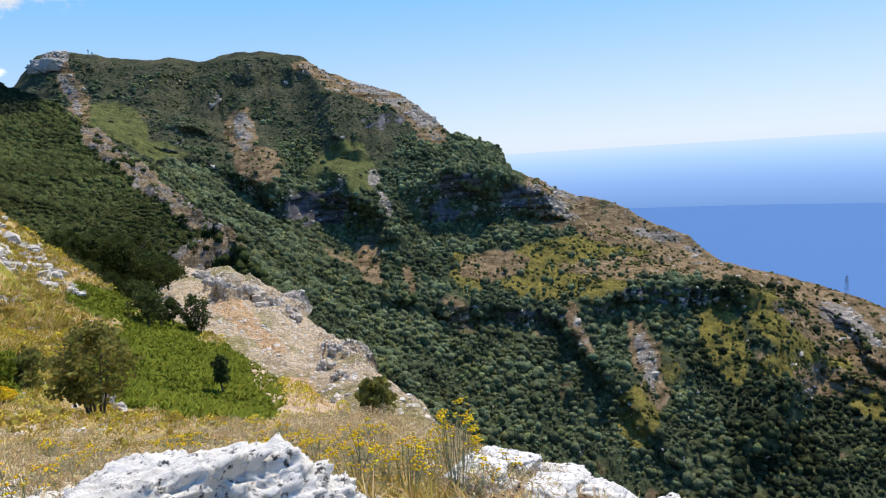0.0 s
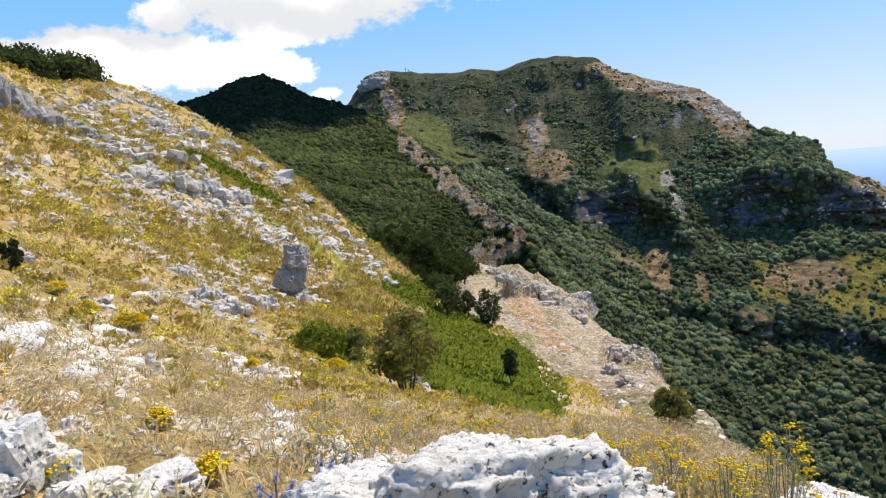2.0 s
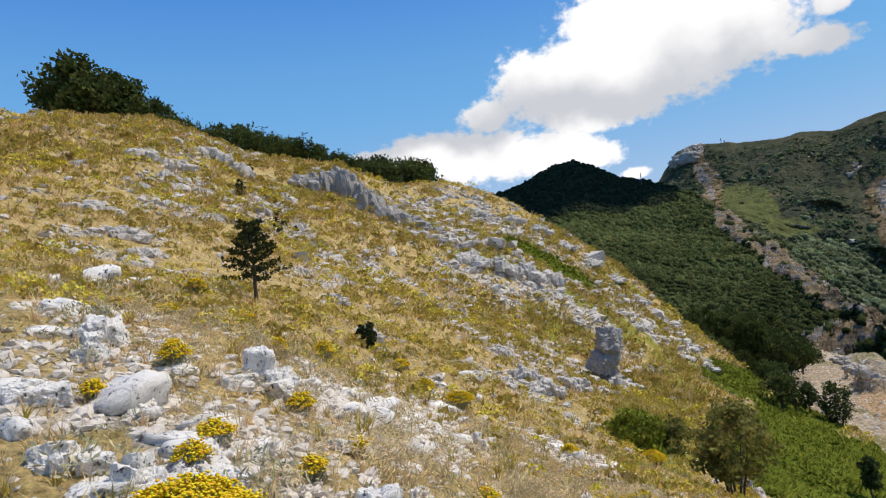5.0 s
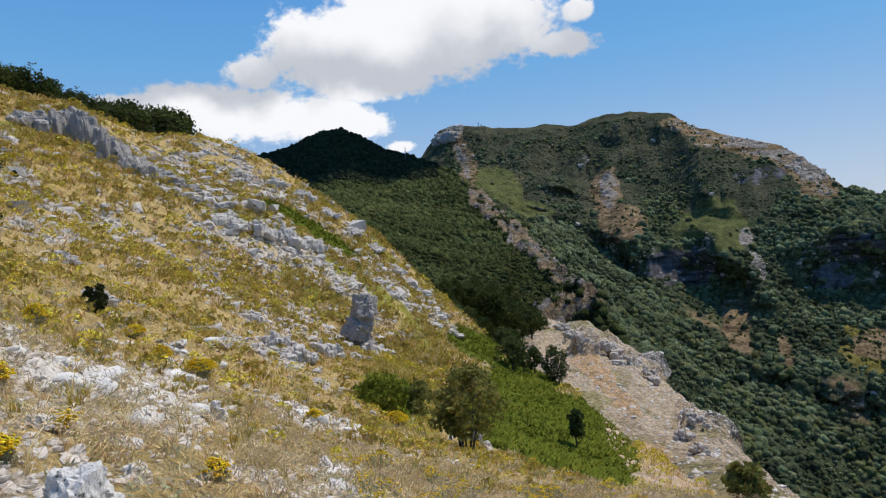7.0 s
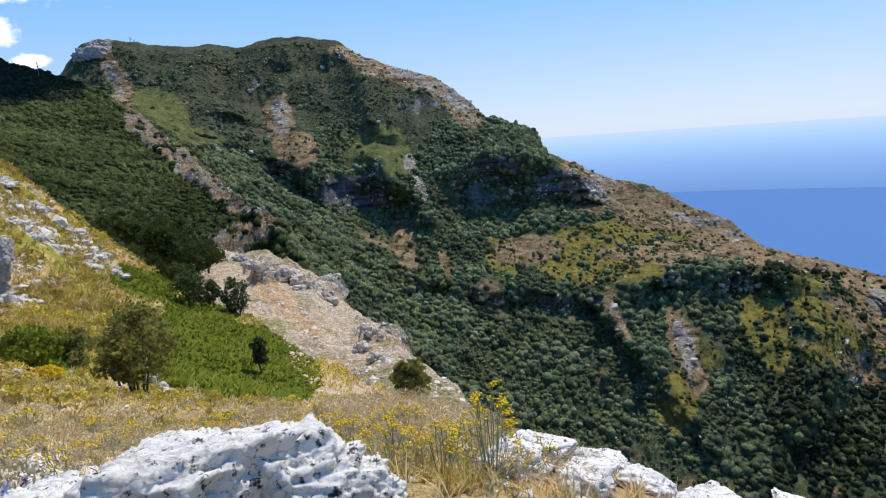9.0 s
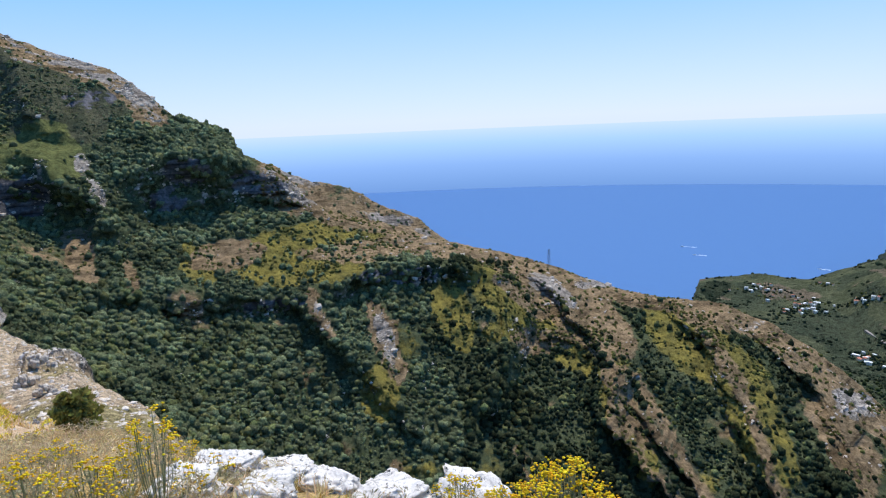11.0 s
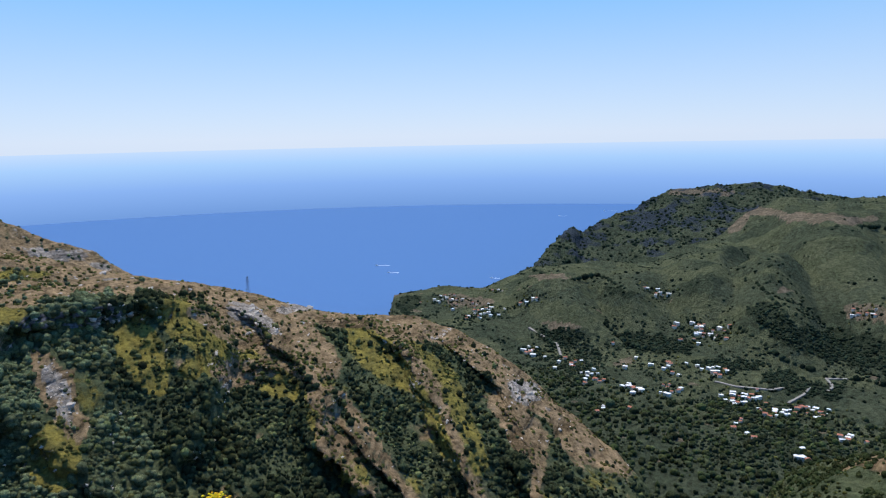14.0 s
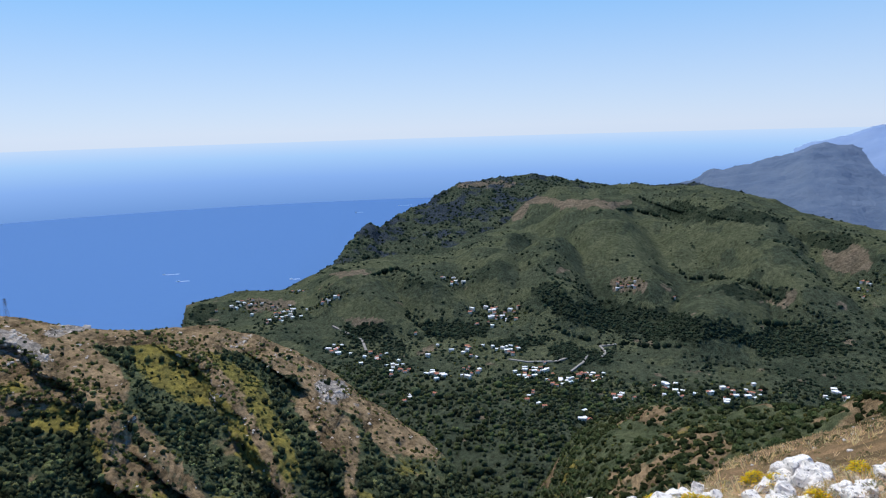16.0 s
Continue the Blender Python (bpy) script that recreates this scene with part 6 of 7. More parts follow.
LEDGE = [(47.0, 5.6, 2.2, 0.8), (44.4, 4.7, 2.2, 0.9), (42.2, 3.6, 2.0, 0.8), (40.2, 2.0, 1.9, 0.8), (38.4, 0.4, 1.9, 0.8), (36.6, -1.2, 1.8, 0.7), (35.0, -3.2, 1.7, 0.7), (33.2, -5.2, 1.7, 0.7), (31.6, -7.2, 1.5, 0.7), (30.2, -8.8, 1.4, 0.6), (34.4, -8.8, 1.3, 0.8), (29.2, -17.6, 1.4, 2.6), (28.4, -18.3, 1.2, 1.6)]
for k, (b, e, w, h) in enumerate(OUTCROPS + UPPER_OUTCROPS + LEDGE):
    p = on_ground(b, e)
    d = p.xy.length
    outcrop(p, d * radians(w) * 1.15, d * radians(h) * 0.9, 400 + k, GREY, b, 24, GREY_STONE, "grey outcrops on the hillside", 3, 0.8, 0.25)
# the wall of upright joints below the skyline, with its shade in the colour
spots = []
foot = on_ground(56.0, 6.6)
for k in range(150):
    t = (k + rand.random()) / 150
    b = 62.6 - 12.4 * t
    u = rand.random()
    tall = radians(float(np.interp(b, (50, 53, 56, 58.5, 60.5, 62.6), (0.7, 1.0, 2.1, 2.6, 1.6, 0.9))))
    e = float(np.interp(b, (50.2, 52.7, 54.6, 56.4, 58.8, 62.6), (3.9, 5.2, 5.7, 6.6, 8.4, 9.6))) + u * math.degrees(tall) * 0.7
    q = on_ground(b, e)
    tall *= q.xy.length * (1 - 0.55 * u) * rand.uniform(0.55, 1.0)
    spots.append((*(q - foot + Vector((0, 0, tall * 0.25))), rand.uniform(0.4, 1.0), rand.uniform(0.5, 1.0), tall))
wall = new("rock_wall")
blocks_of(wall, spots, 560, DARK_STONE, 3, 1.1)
wall.matrix_basis = Matrix.Translation(foot)
tagged(wall, "wall of grey limestone joints under a grassy brow, toned dark as in shade", "rock", "grey outcrops on the hillside")
# the bare knoll at the end of the high crest
p = meet(M, AZ_M, 29.5, 7.5, 150)
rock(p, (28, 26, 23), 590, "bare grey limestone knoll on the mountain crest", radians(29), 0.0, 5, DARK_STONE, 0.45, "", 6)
# rocks of the crag: the jagged band along its crest, ledges, and dark boulders at its foot
CRAG_ROCKS = [(20.4, -9.0, 1.5, 0.6), (19.2, -9.9, 2.0, 1.1), (18.0, -10.9, 2.2, 1.5), (16.8, -11.4, 2.0, 1.5), (15.6, -12.0, 1.8, 1.2), (14.4, -12.9, 1.6, 0.9), (10.4, -16.4, 1.4, 1.0), (11.3, -17.8, 1.3, 1.8), (10.3, -18.6, 1.2, 1.2)]
FOOT_ROCKS = [(12.6, -21.6, 1.7, 1.1), (11.0, -21.2, 1.6, 1.2), (13.8, -22.0, 1.2, 0.7), (17.0, -22.2, 1.7, 0.5)]
for k, (b, e, w, h) in enumerate(CRAG_ROCKS + FOOT_ROCKS):
    p = meet(K, np.linspace(26, 0, 260), b, e)
    d = p.xy.length
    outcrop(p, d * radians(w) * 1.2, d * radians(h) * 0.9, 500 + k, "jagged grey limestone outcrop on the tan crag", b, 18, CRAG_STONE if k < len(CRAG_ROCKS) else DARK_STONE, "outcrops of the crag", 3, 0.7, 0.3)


def chips(count, seed, level=1):
    out = []
    for k in range(count):
        me = rock_mesh("chip", (2, 2, 1.4), seed + k, level, planes=9)
        v = np.empty(len(me.vertices) * 3)
        me.vertices.foreach_get("co", v)
        f = np.empty(len(me.polygons) * 3, np.int32)
        me.polygons.foreach_get("vertices", f)
        out.append((v.reshape(-1, 3), f.reshape(-1, 3)))
        bpy.data.meshes.remove(me)
    return out


in_view = ((azg > -108) & (azg < 88)).astype(float)
wild = in_view * (dg > 2.2)
g_row5 = 16 + 50 + 70 + 70 + 75
wild[:, g_row5 + 3:] = 0
stone_dens = (stony * 1.6 + 0.10 + 0.25 * np.clip(fbm(G, 2.5, 3) * 2, 0, 1)) * (1 - fern) * wild * np.where(azg < 14, 0.35, 1.0)
seaward = np.where((azg < -60) & (dg > 10.5), 0.12, 1.0)
pts, _ = scatter(G, seaward * stone_dens * (dg < 11) / (1 + (dg / 6) ** 1.5), 7000, rand)
d_p = np.hypot(pts[:, 0], pts[:, 1])
size = rand.lognormal(-0.6, 0.65, len(pts)) * np.clip(0.018 + d_p * 0.0048, 0.018, 0.2)
size = np.minimum(size, rand.uniform(0.05, 0.085, len(pts)))
strew("loose_stones", chips(10, 700), pts, np.stack([size, size, size * 0.8], 1), rand, CHIPS, "loose pale limestone stones strewn over the slope", "stones", -0.1, 0.3, False)
pts, _ = scatter(G, seaward * stone_dens * stony * (dg > 3.8) * (dg < 14), 150, rand)
size = rand.lognormal(-2.45, 0.4, len(pts))
strew("broken_blocks", [q for q in chips(14, 760, 3)], pts, np.stack([size, size, size * 0.8], 1), rand, LIMESTONE, "broken white limestone blocks lying on the slope", "stones", 0.0, 0.3)
pts, _ = scatter(G, seaward * stone_dens * (dg > 10) / (1 + (dg / 22) ** 1.5), 10000, rand)
size = rand.lognormal(-2.95, 0.55, len(pts)) * np.clip(np.hypot(pts[:, 0], pts[:, 1]) / 22, 0.7, 1.6)
strew("slope_stones", chips(10, 720), pts, np.stack([size, size, size * 0.8], 1), rand, GREY_STONE, "grey stones half buried in the slope", "stones", -0.1, 0.3, False)
pts, _ = scatter(G, seaward * stone_dens * stony * (dg > 14), 4200, rand)
size = rand.lognormal(-2.05, 0.5, len(pts)) * np.clip(np.hypot(pts[:, 0], pts[:, 1]) / 40, 0.6, 1.3)
strew("outcrop_stones", chips(10, 740, 1), pts, np.stack([size, size, size * 0.9], 1), rand, GREY_STONE, "broken grey limestone blocks on the hillside", "stones", -0.1, 0.3, False)
k_dens = crag_rock + 0.25
k_dens[:, 118:] = 0
pts, _ = scatter(K, k_dens, 4600, rand)
size = rand.lognormal(-2.5, 0.5, len(pts))
strew("crag_stones", chips(8, 780), pts, np.stack([size, size, size * 0.9], 1), rand, CHIPS, "broken stones on the crag", "stones", 0.1, 0.3, False)
f_dens = rib_rock + 0.15 * slope_dry
f_dens[:, 150:] = 0
f_dens *= (azf < 30) * np.clip(200 / dfd, 0.2, 1.5)
pts, _ = scatter(F, f_dens, 1500, rand)
size = rand.lognormal(-1.3, 0.5, len(pts)) * np.clip(np.hypot(pts[:, 0], pts[:, 1]) / 260, 0.5, 1.6)
strew("rib_stones", chips(8, 800, 1), pts, np.stack([size, size, size * 1.1], 1), rand, CRAG_STONE, "tan limestone blocks along the rocky rib", "stones", 0.4, 0.3, False)
pts, _ = scatter(M, stone_m, 2400, rand)
size = rand.lognormal(-0.1, 0.5, len(pts)) * np.clip(np.hypot(pts[:, 0], pts[:, 1]) / 600, 0.5, 1.5)
strew("mountain_stones", chips(8, 820, 1), pts, np.stack([size, size, size * 0.9], 1), rand, CRAG_STONE, "limestone blocks on the bare mountain ground", "stones", 0.2, 0.3, False)

# ---- grasses, ferns, shrubs ----
DRY_GRASS = leaf_material("dry_grass_blades", (0.56, 0.38, 0.16), (0.74, 0.55, 0.28), 0.3, 1.5, 0.3)
GREEN_GRASS = leaf_material("green_grass_blades", (0.31, 0.235, 0.045), (0.52, 0.385, 0.09), 0.3, 1.0, 0.3)
FERN_LEAF = leaf_material("fern_fronds", (0.125, 0.142, 0.016), (0.225, 0.235, 0.030), 0.3, 0.5, 0.2)
GREY_LEAF = leaf_material("grey_green_shrub_leaves", (0.31, 0.275, 0.14), (0.50, 0.44, 0.25), 0.35, 2.0, 0.2)
YELLOW = leaf_material("yellow_flower_heads", (0.78, 0.50, 0.02), (0.90, 0.66, 0.04), 0.2, 4.0, 0.15)
PETAL_FAR = leaf_material("ochre_yellow_blossom", (0.52, 0.40, 0.05), (0.68, 0.54, 0.07), 0.3, 2.0, 0.15)


def tuft(r, blades, height, spread, width, bend=0.5, joints=((0, 1.0), (0.55, 0.8), (1.0, 0.15))):
    """A tuft of bent blades, each two quads narrowing to the tip."""
    vs, fs = [], []
    for k in range(blades):
        a, lean = r.random() * 2 * math.pi, r.uniform(0.1, 1.0) * spread
        h = height * r.uniform(0.55, 1.1)
        c, s = math.cos(a), math.sin(a)
        root = (r.uniform(-0.15, 0.15) * spread, r.uniform(-0.15, 0.15) * spread)
        b = len(vs)
        for t, wd in joints:
            x = lean * t ** (1 + bend)
            z = h * t * (1 - 0.25 * bend * t)
            for sg in (-1, 1):
                vs.append((root[0] + c * x - s * sg * width * wd / 2, root[1] + s * x + c * sg * width * wd / 2, z))
        fs += [(b + 2 * j, b + 2 * j + 1, b + 2 * j + 3, b + 2 * j + 2) for j in range(len(joints) - 1)]
    return np.array(vs), np.array(fs)


SHORT = ((0, 1.0), (1.0, 0.3))


def cushion(r, leaves, radius, height, leaf, slim=0.45):
    """A low shrub of small leaves turned every way round a dome."""
    vs, fs = [], []
    for k in range(leaves):
        z, a = r.random() ** 0.7, r.random() * 2 * math.pi
        q = math.sqrt(max(0, 1 - z * z)) * radius * r.uniform(0.75, 1.05)
        c = Vector((q * math.cos(a), q * math.sin(a), z * height * r.uniform(0.8, 1.05)))
        u = Vector(r.normal(size=3)).normalized()
        w = u.orthogonal().normalized()
        b = len(vs)
        vs += [(c - u * leaf)[:], (c + w * leaf * slim)[:], (c + u * leaf)[:], (c - w * leaf * slim)[:]]
        fs.append((b, b + 1, b + 2, b + 3))
    return np.array(vs), np.array(fs)


rand = np.random.default_rng(33)
grass_zone = wild * (1 - fern) * np.clip(1.1 - 0.55 * stony, 0.1, 1) * np.where((azg < -60) & (dg > 9.6), 0.12, 1.0)
# dry grass, thickest close by
near = grass_zone * np.clip(1.15 - dg / 16, 0, 1) ** 2
pts, _ = scatter(G, near, 5000, rand)
strew("dry_grass", [tuft(rand, 11, 0.15, 0.17, 0.008) for _ in range(6)], pts, rand.uniform(0.6, 1.25, len(pts)), rand, DRY_GRASS, "dry straw-coloured grass tufts round the lookout", "grass", 0.02)
pts, _ = scatter(G, grass_zone * (dg > 3.2) * (dg < 12) * np.clip(0.1 + 1.8 * fbm(G + 44, 1.4, 3), 0, 1), 1500, rand)
strew("olive_tufts", [tuft(rand, 16, 0.17, 0.16, 0.010) for _ in range(6)], pts, rand.uniform(0.6, 1.3, len(pts)), rand, GREEN_GRASS, "olive green grass tufts among the straw", "grass", 0.02)
mid = grass_zone * (dg > 8) * np.clip(0.5 + fbm(G, 5, 3), 0.1, 1) / (1 + (dg / 22) ** 1.2)
pts, _ = scatter(G, mid, 12000, rand)
size = np.clip(np.hypot(pts[:, 0], pts[:, 1]) / 20, 0.8, 2.2)
strew("slope_grass", [tuft(rand, 7, 0.22, 0.24, 0.035, 0.5, SHORT) for _ in range(6)], pts, size * rand.uniform(0.6, 1.15, len(pts)), rand, DRY_GRASS, "dry golden grass tufts on the slope", "grass", 0.02)
pts, _ = scatter(G, mid * (0.25 + green) * (azg > 20), 9000, rand)
size = np.clip(np.hypot(pts[:, 0], pts[:, 1]) / 20, 0.8, 2.2)
strew("green_grass", [tuft(rand, 7, 0.2, 0.28, 0.04, 0.5, SHORT) for _ in range(6)], pts, size * rand.uniform(0.6, 1.1, len(pts)), rand, GREEN_GRASS, "olive green grass tufts on the slope", "grass", 0.02)
pts, _ = scatter(G, fern * in_view, 9000, rand)
strew("ferns", [tuft(rand, 8, 0.24, 0.40, 0.10, 0.9, SHORT) for _ in range(8)], pts, rand.uniform(0.7, 1.25, len(pts)), rand, FERN_LEAF, "dense bright green bracken ferns", "ferns", 0.02)
# grey-green cushions
close = grass_zone * np.clip(1.1 - dg / 18, 0, 1)
pts, _ = scatter(G, close, 1900, rand)
strew("grey_shrubs", [cushion(rand, 46, 0.17, 0.13, 0.026, 0.24) for _ in range(6)], pts, rand.uniform(0.5, 1.3, len(pts)), rand, GREY_LEAF, "low grey-green aromatic cushion shrubs", "shrubs")
TWIGS = leaf_material("straw_grey_twigs", (0.52, 0.395, 0.195), (0.70, 0.545, 0.31), 0.3, 2.0, 0.2)
bushy = grass_zone * (dg > 3.5) * (dg < 9.5) * (azg > -8) * np.clip(0.25 + 1.6 * fbm(G + 61, 1.6, 3), 0, 1)
pts, _ = scatter(G, bushy, 620, rand)
strew("twiggy_shrubs", [cushion(rand, 130, 0.26, 0.22, 0.034, 0.12) for _ in range(6)], pts, rand.uniform(0.45, 1.15, len(pts)), rand, TWIGS, "dry straw-grey twiggy cushion shrubs", "shrubs")
pts, _ = scatter(G, mid * (azg > 20), 2600, rand)
size = np.clip(np.hypot(pts[:, 0], pts[:, 1]) / 22, 0.8, 2.0)
strew("olive_shrubs", [cushion(rand, 26, 0.24, 0.2, 0.08) for _ in range(6)], pts, size * rand.uniform(0.5, 1.2, len(pts)), rand, GREEN_GRASS, "low olive green cushion shrubs on the slope", "shrubs")
brow = in_view * (azg < -76) * (dg > 10) * (dg < 130) * np.clip(0.4 + 1.5 * fbm(G + 9, 8, 3), 0.02, 1)
pts, _ = scatter(G, brow, 1500, rand)
size = rand.uniform(0.3, 0.9, len(pts)) * np.clip(np.hypot(pts[:, 0], pts[:, 1]) / 40, 0.4, 1.3)
strew("brow_scrub", [cushion(rand, 60, 0.4, 0.34, 0.06) for _ in range(6)], pts, size, rand, OLIVE, "olive brown scrub on the seaward slope", "shrubs")
lip = in_view * (azg < -79) * (dg > 5.5) * (dg < 10.5)
pts, _ = scatter(G, lip, 240, rand)
strew("lip_shrubs", [cushion(rand, 110, 0.2, 0.17, 0.03, 0.2) for _ in range(6)], pts, rand.uniform(0.35, 0.85, len(pts)), rand, TWIGS, "straw-brown cushion shrubs between the rocks of the edge", "shrubs")
# yellow blossom over the slope
bloom = grass_zone * np.clip(0.35 + 1.6 * fbm(G + 200, 6, 3), 0.0, 1)
pts, _ = scatter(G, bloom * (dg > 7) * (azg > 10) / (1 + (dg / 25) ** 1.3), 1150, rand)
size = np.clip(np.hypot(pts[:, 0], pts[:, 1]) / 20, 0.7, 1.9) * rand.uniform(0.5, 1.2, len(pts))
strew("yellow_blossom", [cushion(rand, 34, 0.2, 0.2, 0.045) for _ in range(6)], pts, size, rand, PETAL_FAR, "yellow flowering cushions scattered over the slope", "flowers", -0.1)

STEM = leaf_material("grey_flower_stems", (0.22, 0.24, 0.12), (0.36, 0.36, 0.2), 0.25, 3.0, 0.2)


def flower_bush(where, radius, height, seed, heads, label, dense=1.0):
    """A clump of wiry stems, each carrying a flat cluster of small yellow heads."""
    r = np.random.default_rng(seed)
    top = new("flower_bush")
    sv, sf, fv, ff = [], [], [], []
    hv = np.array([(1, 0, 0), (0, 1, 0), (-1, 0, 0), (0, -1, 0), (0, 0, 1), (0, 0, -1)], float)
    hf = np.array([(0, 1, 4), (1, 2, 4), (2, 3, 4), (3, 0, 4), (1, 0, 5), (2, 1, 5), (3, 2, 5), (0, 3, 5)])
    for k in range(heads):
        a, q = r.random() * 2 * math.pi, math.sqrt(r.random()) * radius
        tip = np.array([q * math.cos(a), q * math.sin(a), height * (1 - 0.45 * (q / radius) ** 2) * r.uniform(0.82, 1.08)])
        root = tip * np.array([0.35, 0.35, 0])
        side = np.array([-math.sin(a), math.cos(a), 0]) * 0.003
        b = len(sv)
        midp = root * 0.45 + tip * 0.55 + r.normal(size=3) * 0.012
        sv += [root - side, root + side, midp - side, midp + side, tip - side, tip + side]
        sf += [(b, b + 1, b + 3, b + 2), (b + 2, b + 3, b + 5, b + 4)]
        for _ in range(int(7 * dense)):
            c = tip + r.normal(size=3) * np.array([0.019, 0.019, 0.006])
            b = len(fv) * len(hv)
            fv.append(hv * np.array([0.0100, 0.0100, 0.0062]) * r.uniform(0.7, 1.3) + c)
            ff.append(hf + b)
    lv, lf = cushion(r, int(420 * dense), radius * 0.98, height * 0.8, 0.018, 0.2)
    part("stem", mesh_from("stem", np.array(sv), np.array(sf)), STEM, top)
    part("foliage", mesh_from("foliage", lv, lf), GREY_LEAF, top, "grey-green narrow leaves")
    part("blossom", mesh_from("blossom", np.concatenate(fv), np.concatenate(ff)), YELLOW, top, "clustered bright yellow flower heads")
    for ob in top.children:
        tagged(ob, kind="stuff")
    top.matrix_basis = Matrix.Translation(where - Vector((0, 0, 0.02)))
    return tagged(top, label, "flowers", "yellow flower bushes")


YEL = "bushy yellow everlasting flowers growing among the rocks"
for k, (b, d, rad, h, n_) in enumerate([(-34, 3.6, 0.32, 0.54, 150), (-29, 4.2, 0.2, 0.32, 40), (-24.5, 4.4, 0.2, 0.3, 25), (0.6, 4.1, 0.17, 0.66, 40), (-2.2, 4.3, 0.14, 0.3, 14), (5.0, 3.9, 0.2, 0.36, 26), (9.6, 3.9, 0.2, 0.36, 26), (3.0, 4.6, 0.2, 0.34, 22), (18, 4.4, 0.18, 0.32, 24), (13, 4.6, 0.2, 0.3, 20), (16, 5.4, 0.2, 0.3, 18), (24, 6.0, 0.2, 0.3, 20), (30, 6.5, 0.2, 0.3, 18), (8, 5.6, 0.2, 0.3, 18)]):
    flower_bush(ground_point(b, d), rad, h, 900 + k, n_, YEL)
for k, (b, e, w, h) in enumerate([(74.4, -3.6, 2.3, 2.2), (74.1, -10.8, 2.4, 2.1), (72.6, -9.4, 2.7, 1.2), (65.3, -13.4, 1.8, 2.0), (65.1, -8.6, 2.0, 1.8), (75.7, -17.5, 9.5, 4.6), (51.5, -10.2, 2.2, 1.5), (71.4, 1.7, 1.5, 1.2), (50.7, -17.7, 1.8, 1.3), (60.9, -12.5, 1.0, 1.2), (35.8, -16.0, 2.0, 1.2), (80.3, -5, 1.2, 1.0), (62.1, -5.0, 1.4, 1.8), (66.2, -4.2, 1.4, 1.8), (74.1, 0.4, 1.8, 0.8), (54.1, -8.9, 1.5, 1.5), (58.6, -19.6, 1.3, 1.8),
                                      (47.9, -22.3, 2.4, 1.8), (42.5, -14.8, 1.4, 1.0), (56, -6.6, 1.6, 1.0), (68.5, -1.0, 1.5, 1.0), (77.5, 1.2, 1.5, 1.1)]):
    p = on_ground(b, e)
    d = p.xy.length
    flower_bush(p, d * radians(w) * 0.55, max(0.16, d * radians(h) * 1.1), 940 + k, int(np.clip(150 * (d * radians(w) / 0.3) ** 2, 50, 560)), YEL)
for k in range(26):
    b, d = rand.uniform(-4, 40), rand.uniform(4.2, 9.0)
    flower_bush(ground_point(b, d), rand.uniform(0.12, 0.26), rand.uniform(0.2, 0.32), 1010 + k, int(rand.uniform(10, 26)), YEL, 0.8)
for k in range(18):
    b, d = rand.uniform(-106, -84), rand.uniform(6.8, 9.8)
    flower_bush(ground_point(b, d), rand.uniform(0.1, 0.19), rand.uniform(0.16, 0.26), 980 + k, 60, YEL)

BARK = plain("grey_brown_bark", (0.12, 0.09, 0.065), (0.07, 0.055, 0.04), 6.0, 0.95, 0.6, 0.02)
THISTLE = leaf_material("blue_thistle", (0.24, 0.25, 0.42), (0.42, 0.42, 0.58), 0.2, 6.0, 0.1)


def thistle(b, e, d, seed):
    """A dry thistle: a dark branched stem with spiny pale blue heads."""
    r = np.random.default_rng(seed)
    top = new("thistle")
    foot = ground_point(b, d)
    h = EYE + d * math.tan(radians(e)) - foot.z
    sv, sf, hv, hf = [], [], [], []
    tips = []
    for k in range(6):
        a = k * 1.05 + r.uniform(-0.3, 0.3)
        tip = np.array([math.cos(a) * 0.07, math.sin(a) * 0.07, h * r.uniform(0.82, 1.0)])
        tips.append(tip)
        for p0, p1, w in ((np.array([0, 0, -0.03]), np.array([0, 0, h * 0.6]), 0.006), (np.array([0, 0, h * 0.6]), tip, 0.004)):
            side = np.array([-math.sin(a), math.cos(a), 0]) * w
            n0 = len(sv)
            sv += [p0 - side, p0 + side, p1 + side, p1 - side]
            sf.append((n0, n0 + 1, n0 + 2, n0 + 3))
    for tip in tips:
        for _ in range(46):
            u = r.normal(size=3)
            u /= np.linalg.norm(u)
            w = np.cross(u, (0.3, 0.5, 0.8))
            w *= 0.003 / np.linalg.norm(w)
            n0 = len(hv)
            hv += [tip - w, tip + w, tip + u * 0.03]
            hf.append((n0, n0 + 1, n0 + 2))
    part("stem", mesh_from("stem", np.array(sv), np.array(sf)), BARK, top)
    part("flower_head", mesh_from("flower_head", np.array(hv), np.array(hf), False), THISTLE, top, "spiny pale blue flower heads")
    for ob in top.children:
        tagged(ob, kind="stuff")
    top.matrix_basis = Matrix.Translation(foot)
    tagged(top, "dry thistle with spiny pale blue heads in the grass", "thistle", "thistles by the rock")


thistle(39.0, -22.3, 2.9, 31)
thistle(43.8, -23.3, 2.8, 32)

# ---- trees and shrubs ----
BUSH_LEAF = leaf_material("bush_leaves", (0.17, 0.165, 0.038), (0.31, 0.27, 0.072), 0.35, 1.5, 0.4)
PINE_LEAF = leaf_material("pine_needles", (0.028, 0.038, 0.014), (0.075, 0.08, 0.03), 0.35, 2.0, 0.1)
TREE_LEAF = leaf_material("tree_leaves", (0.040, 0.053, 0.016), (0.096, 0.112, 0.032), 0.35, 0.8, 0.25)


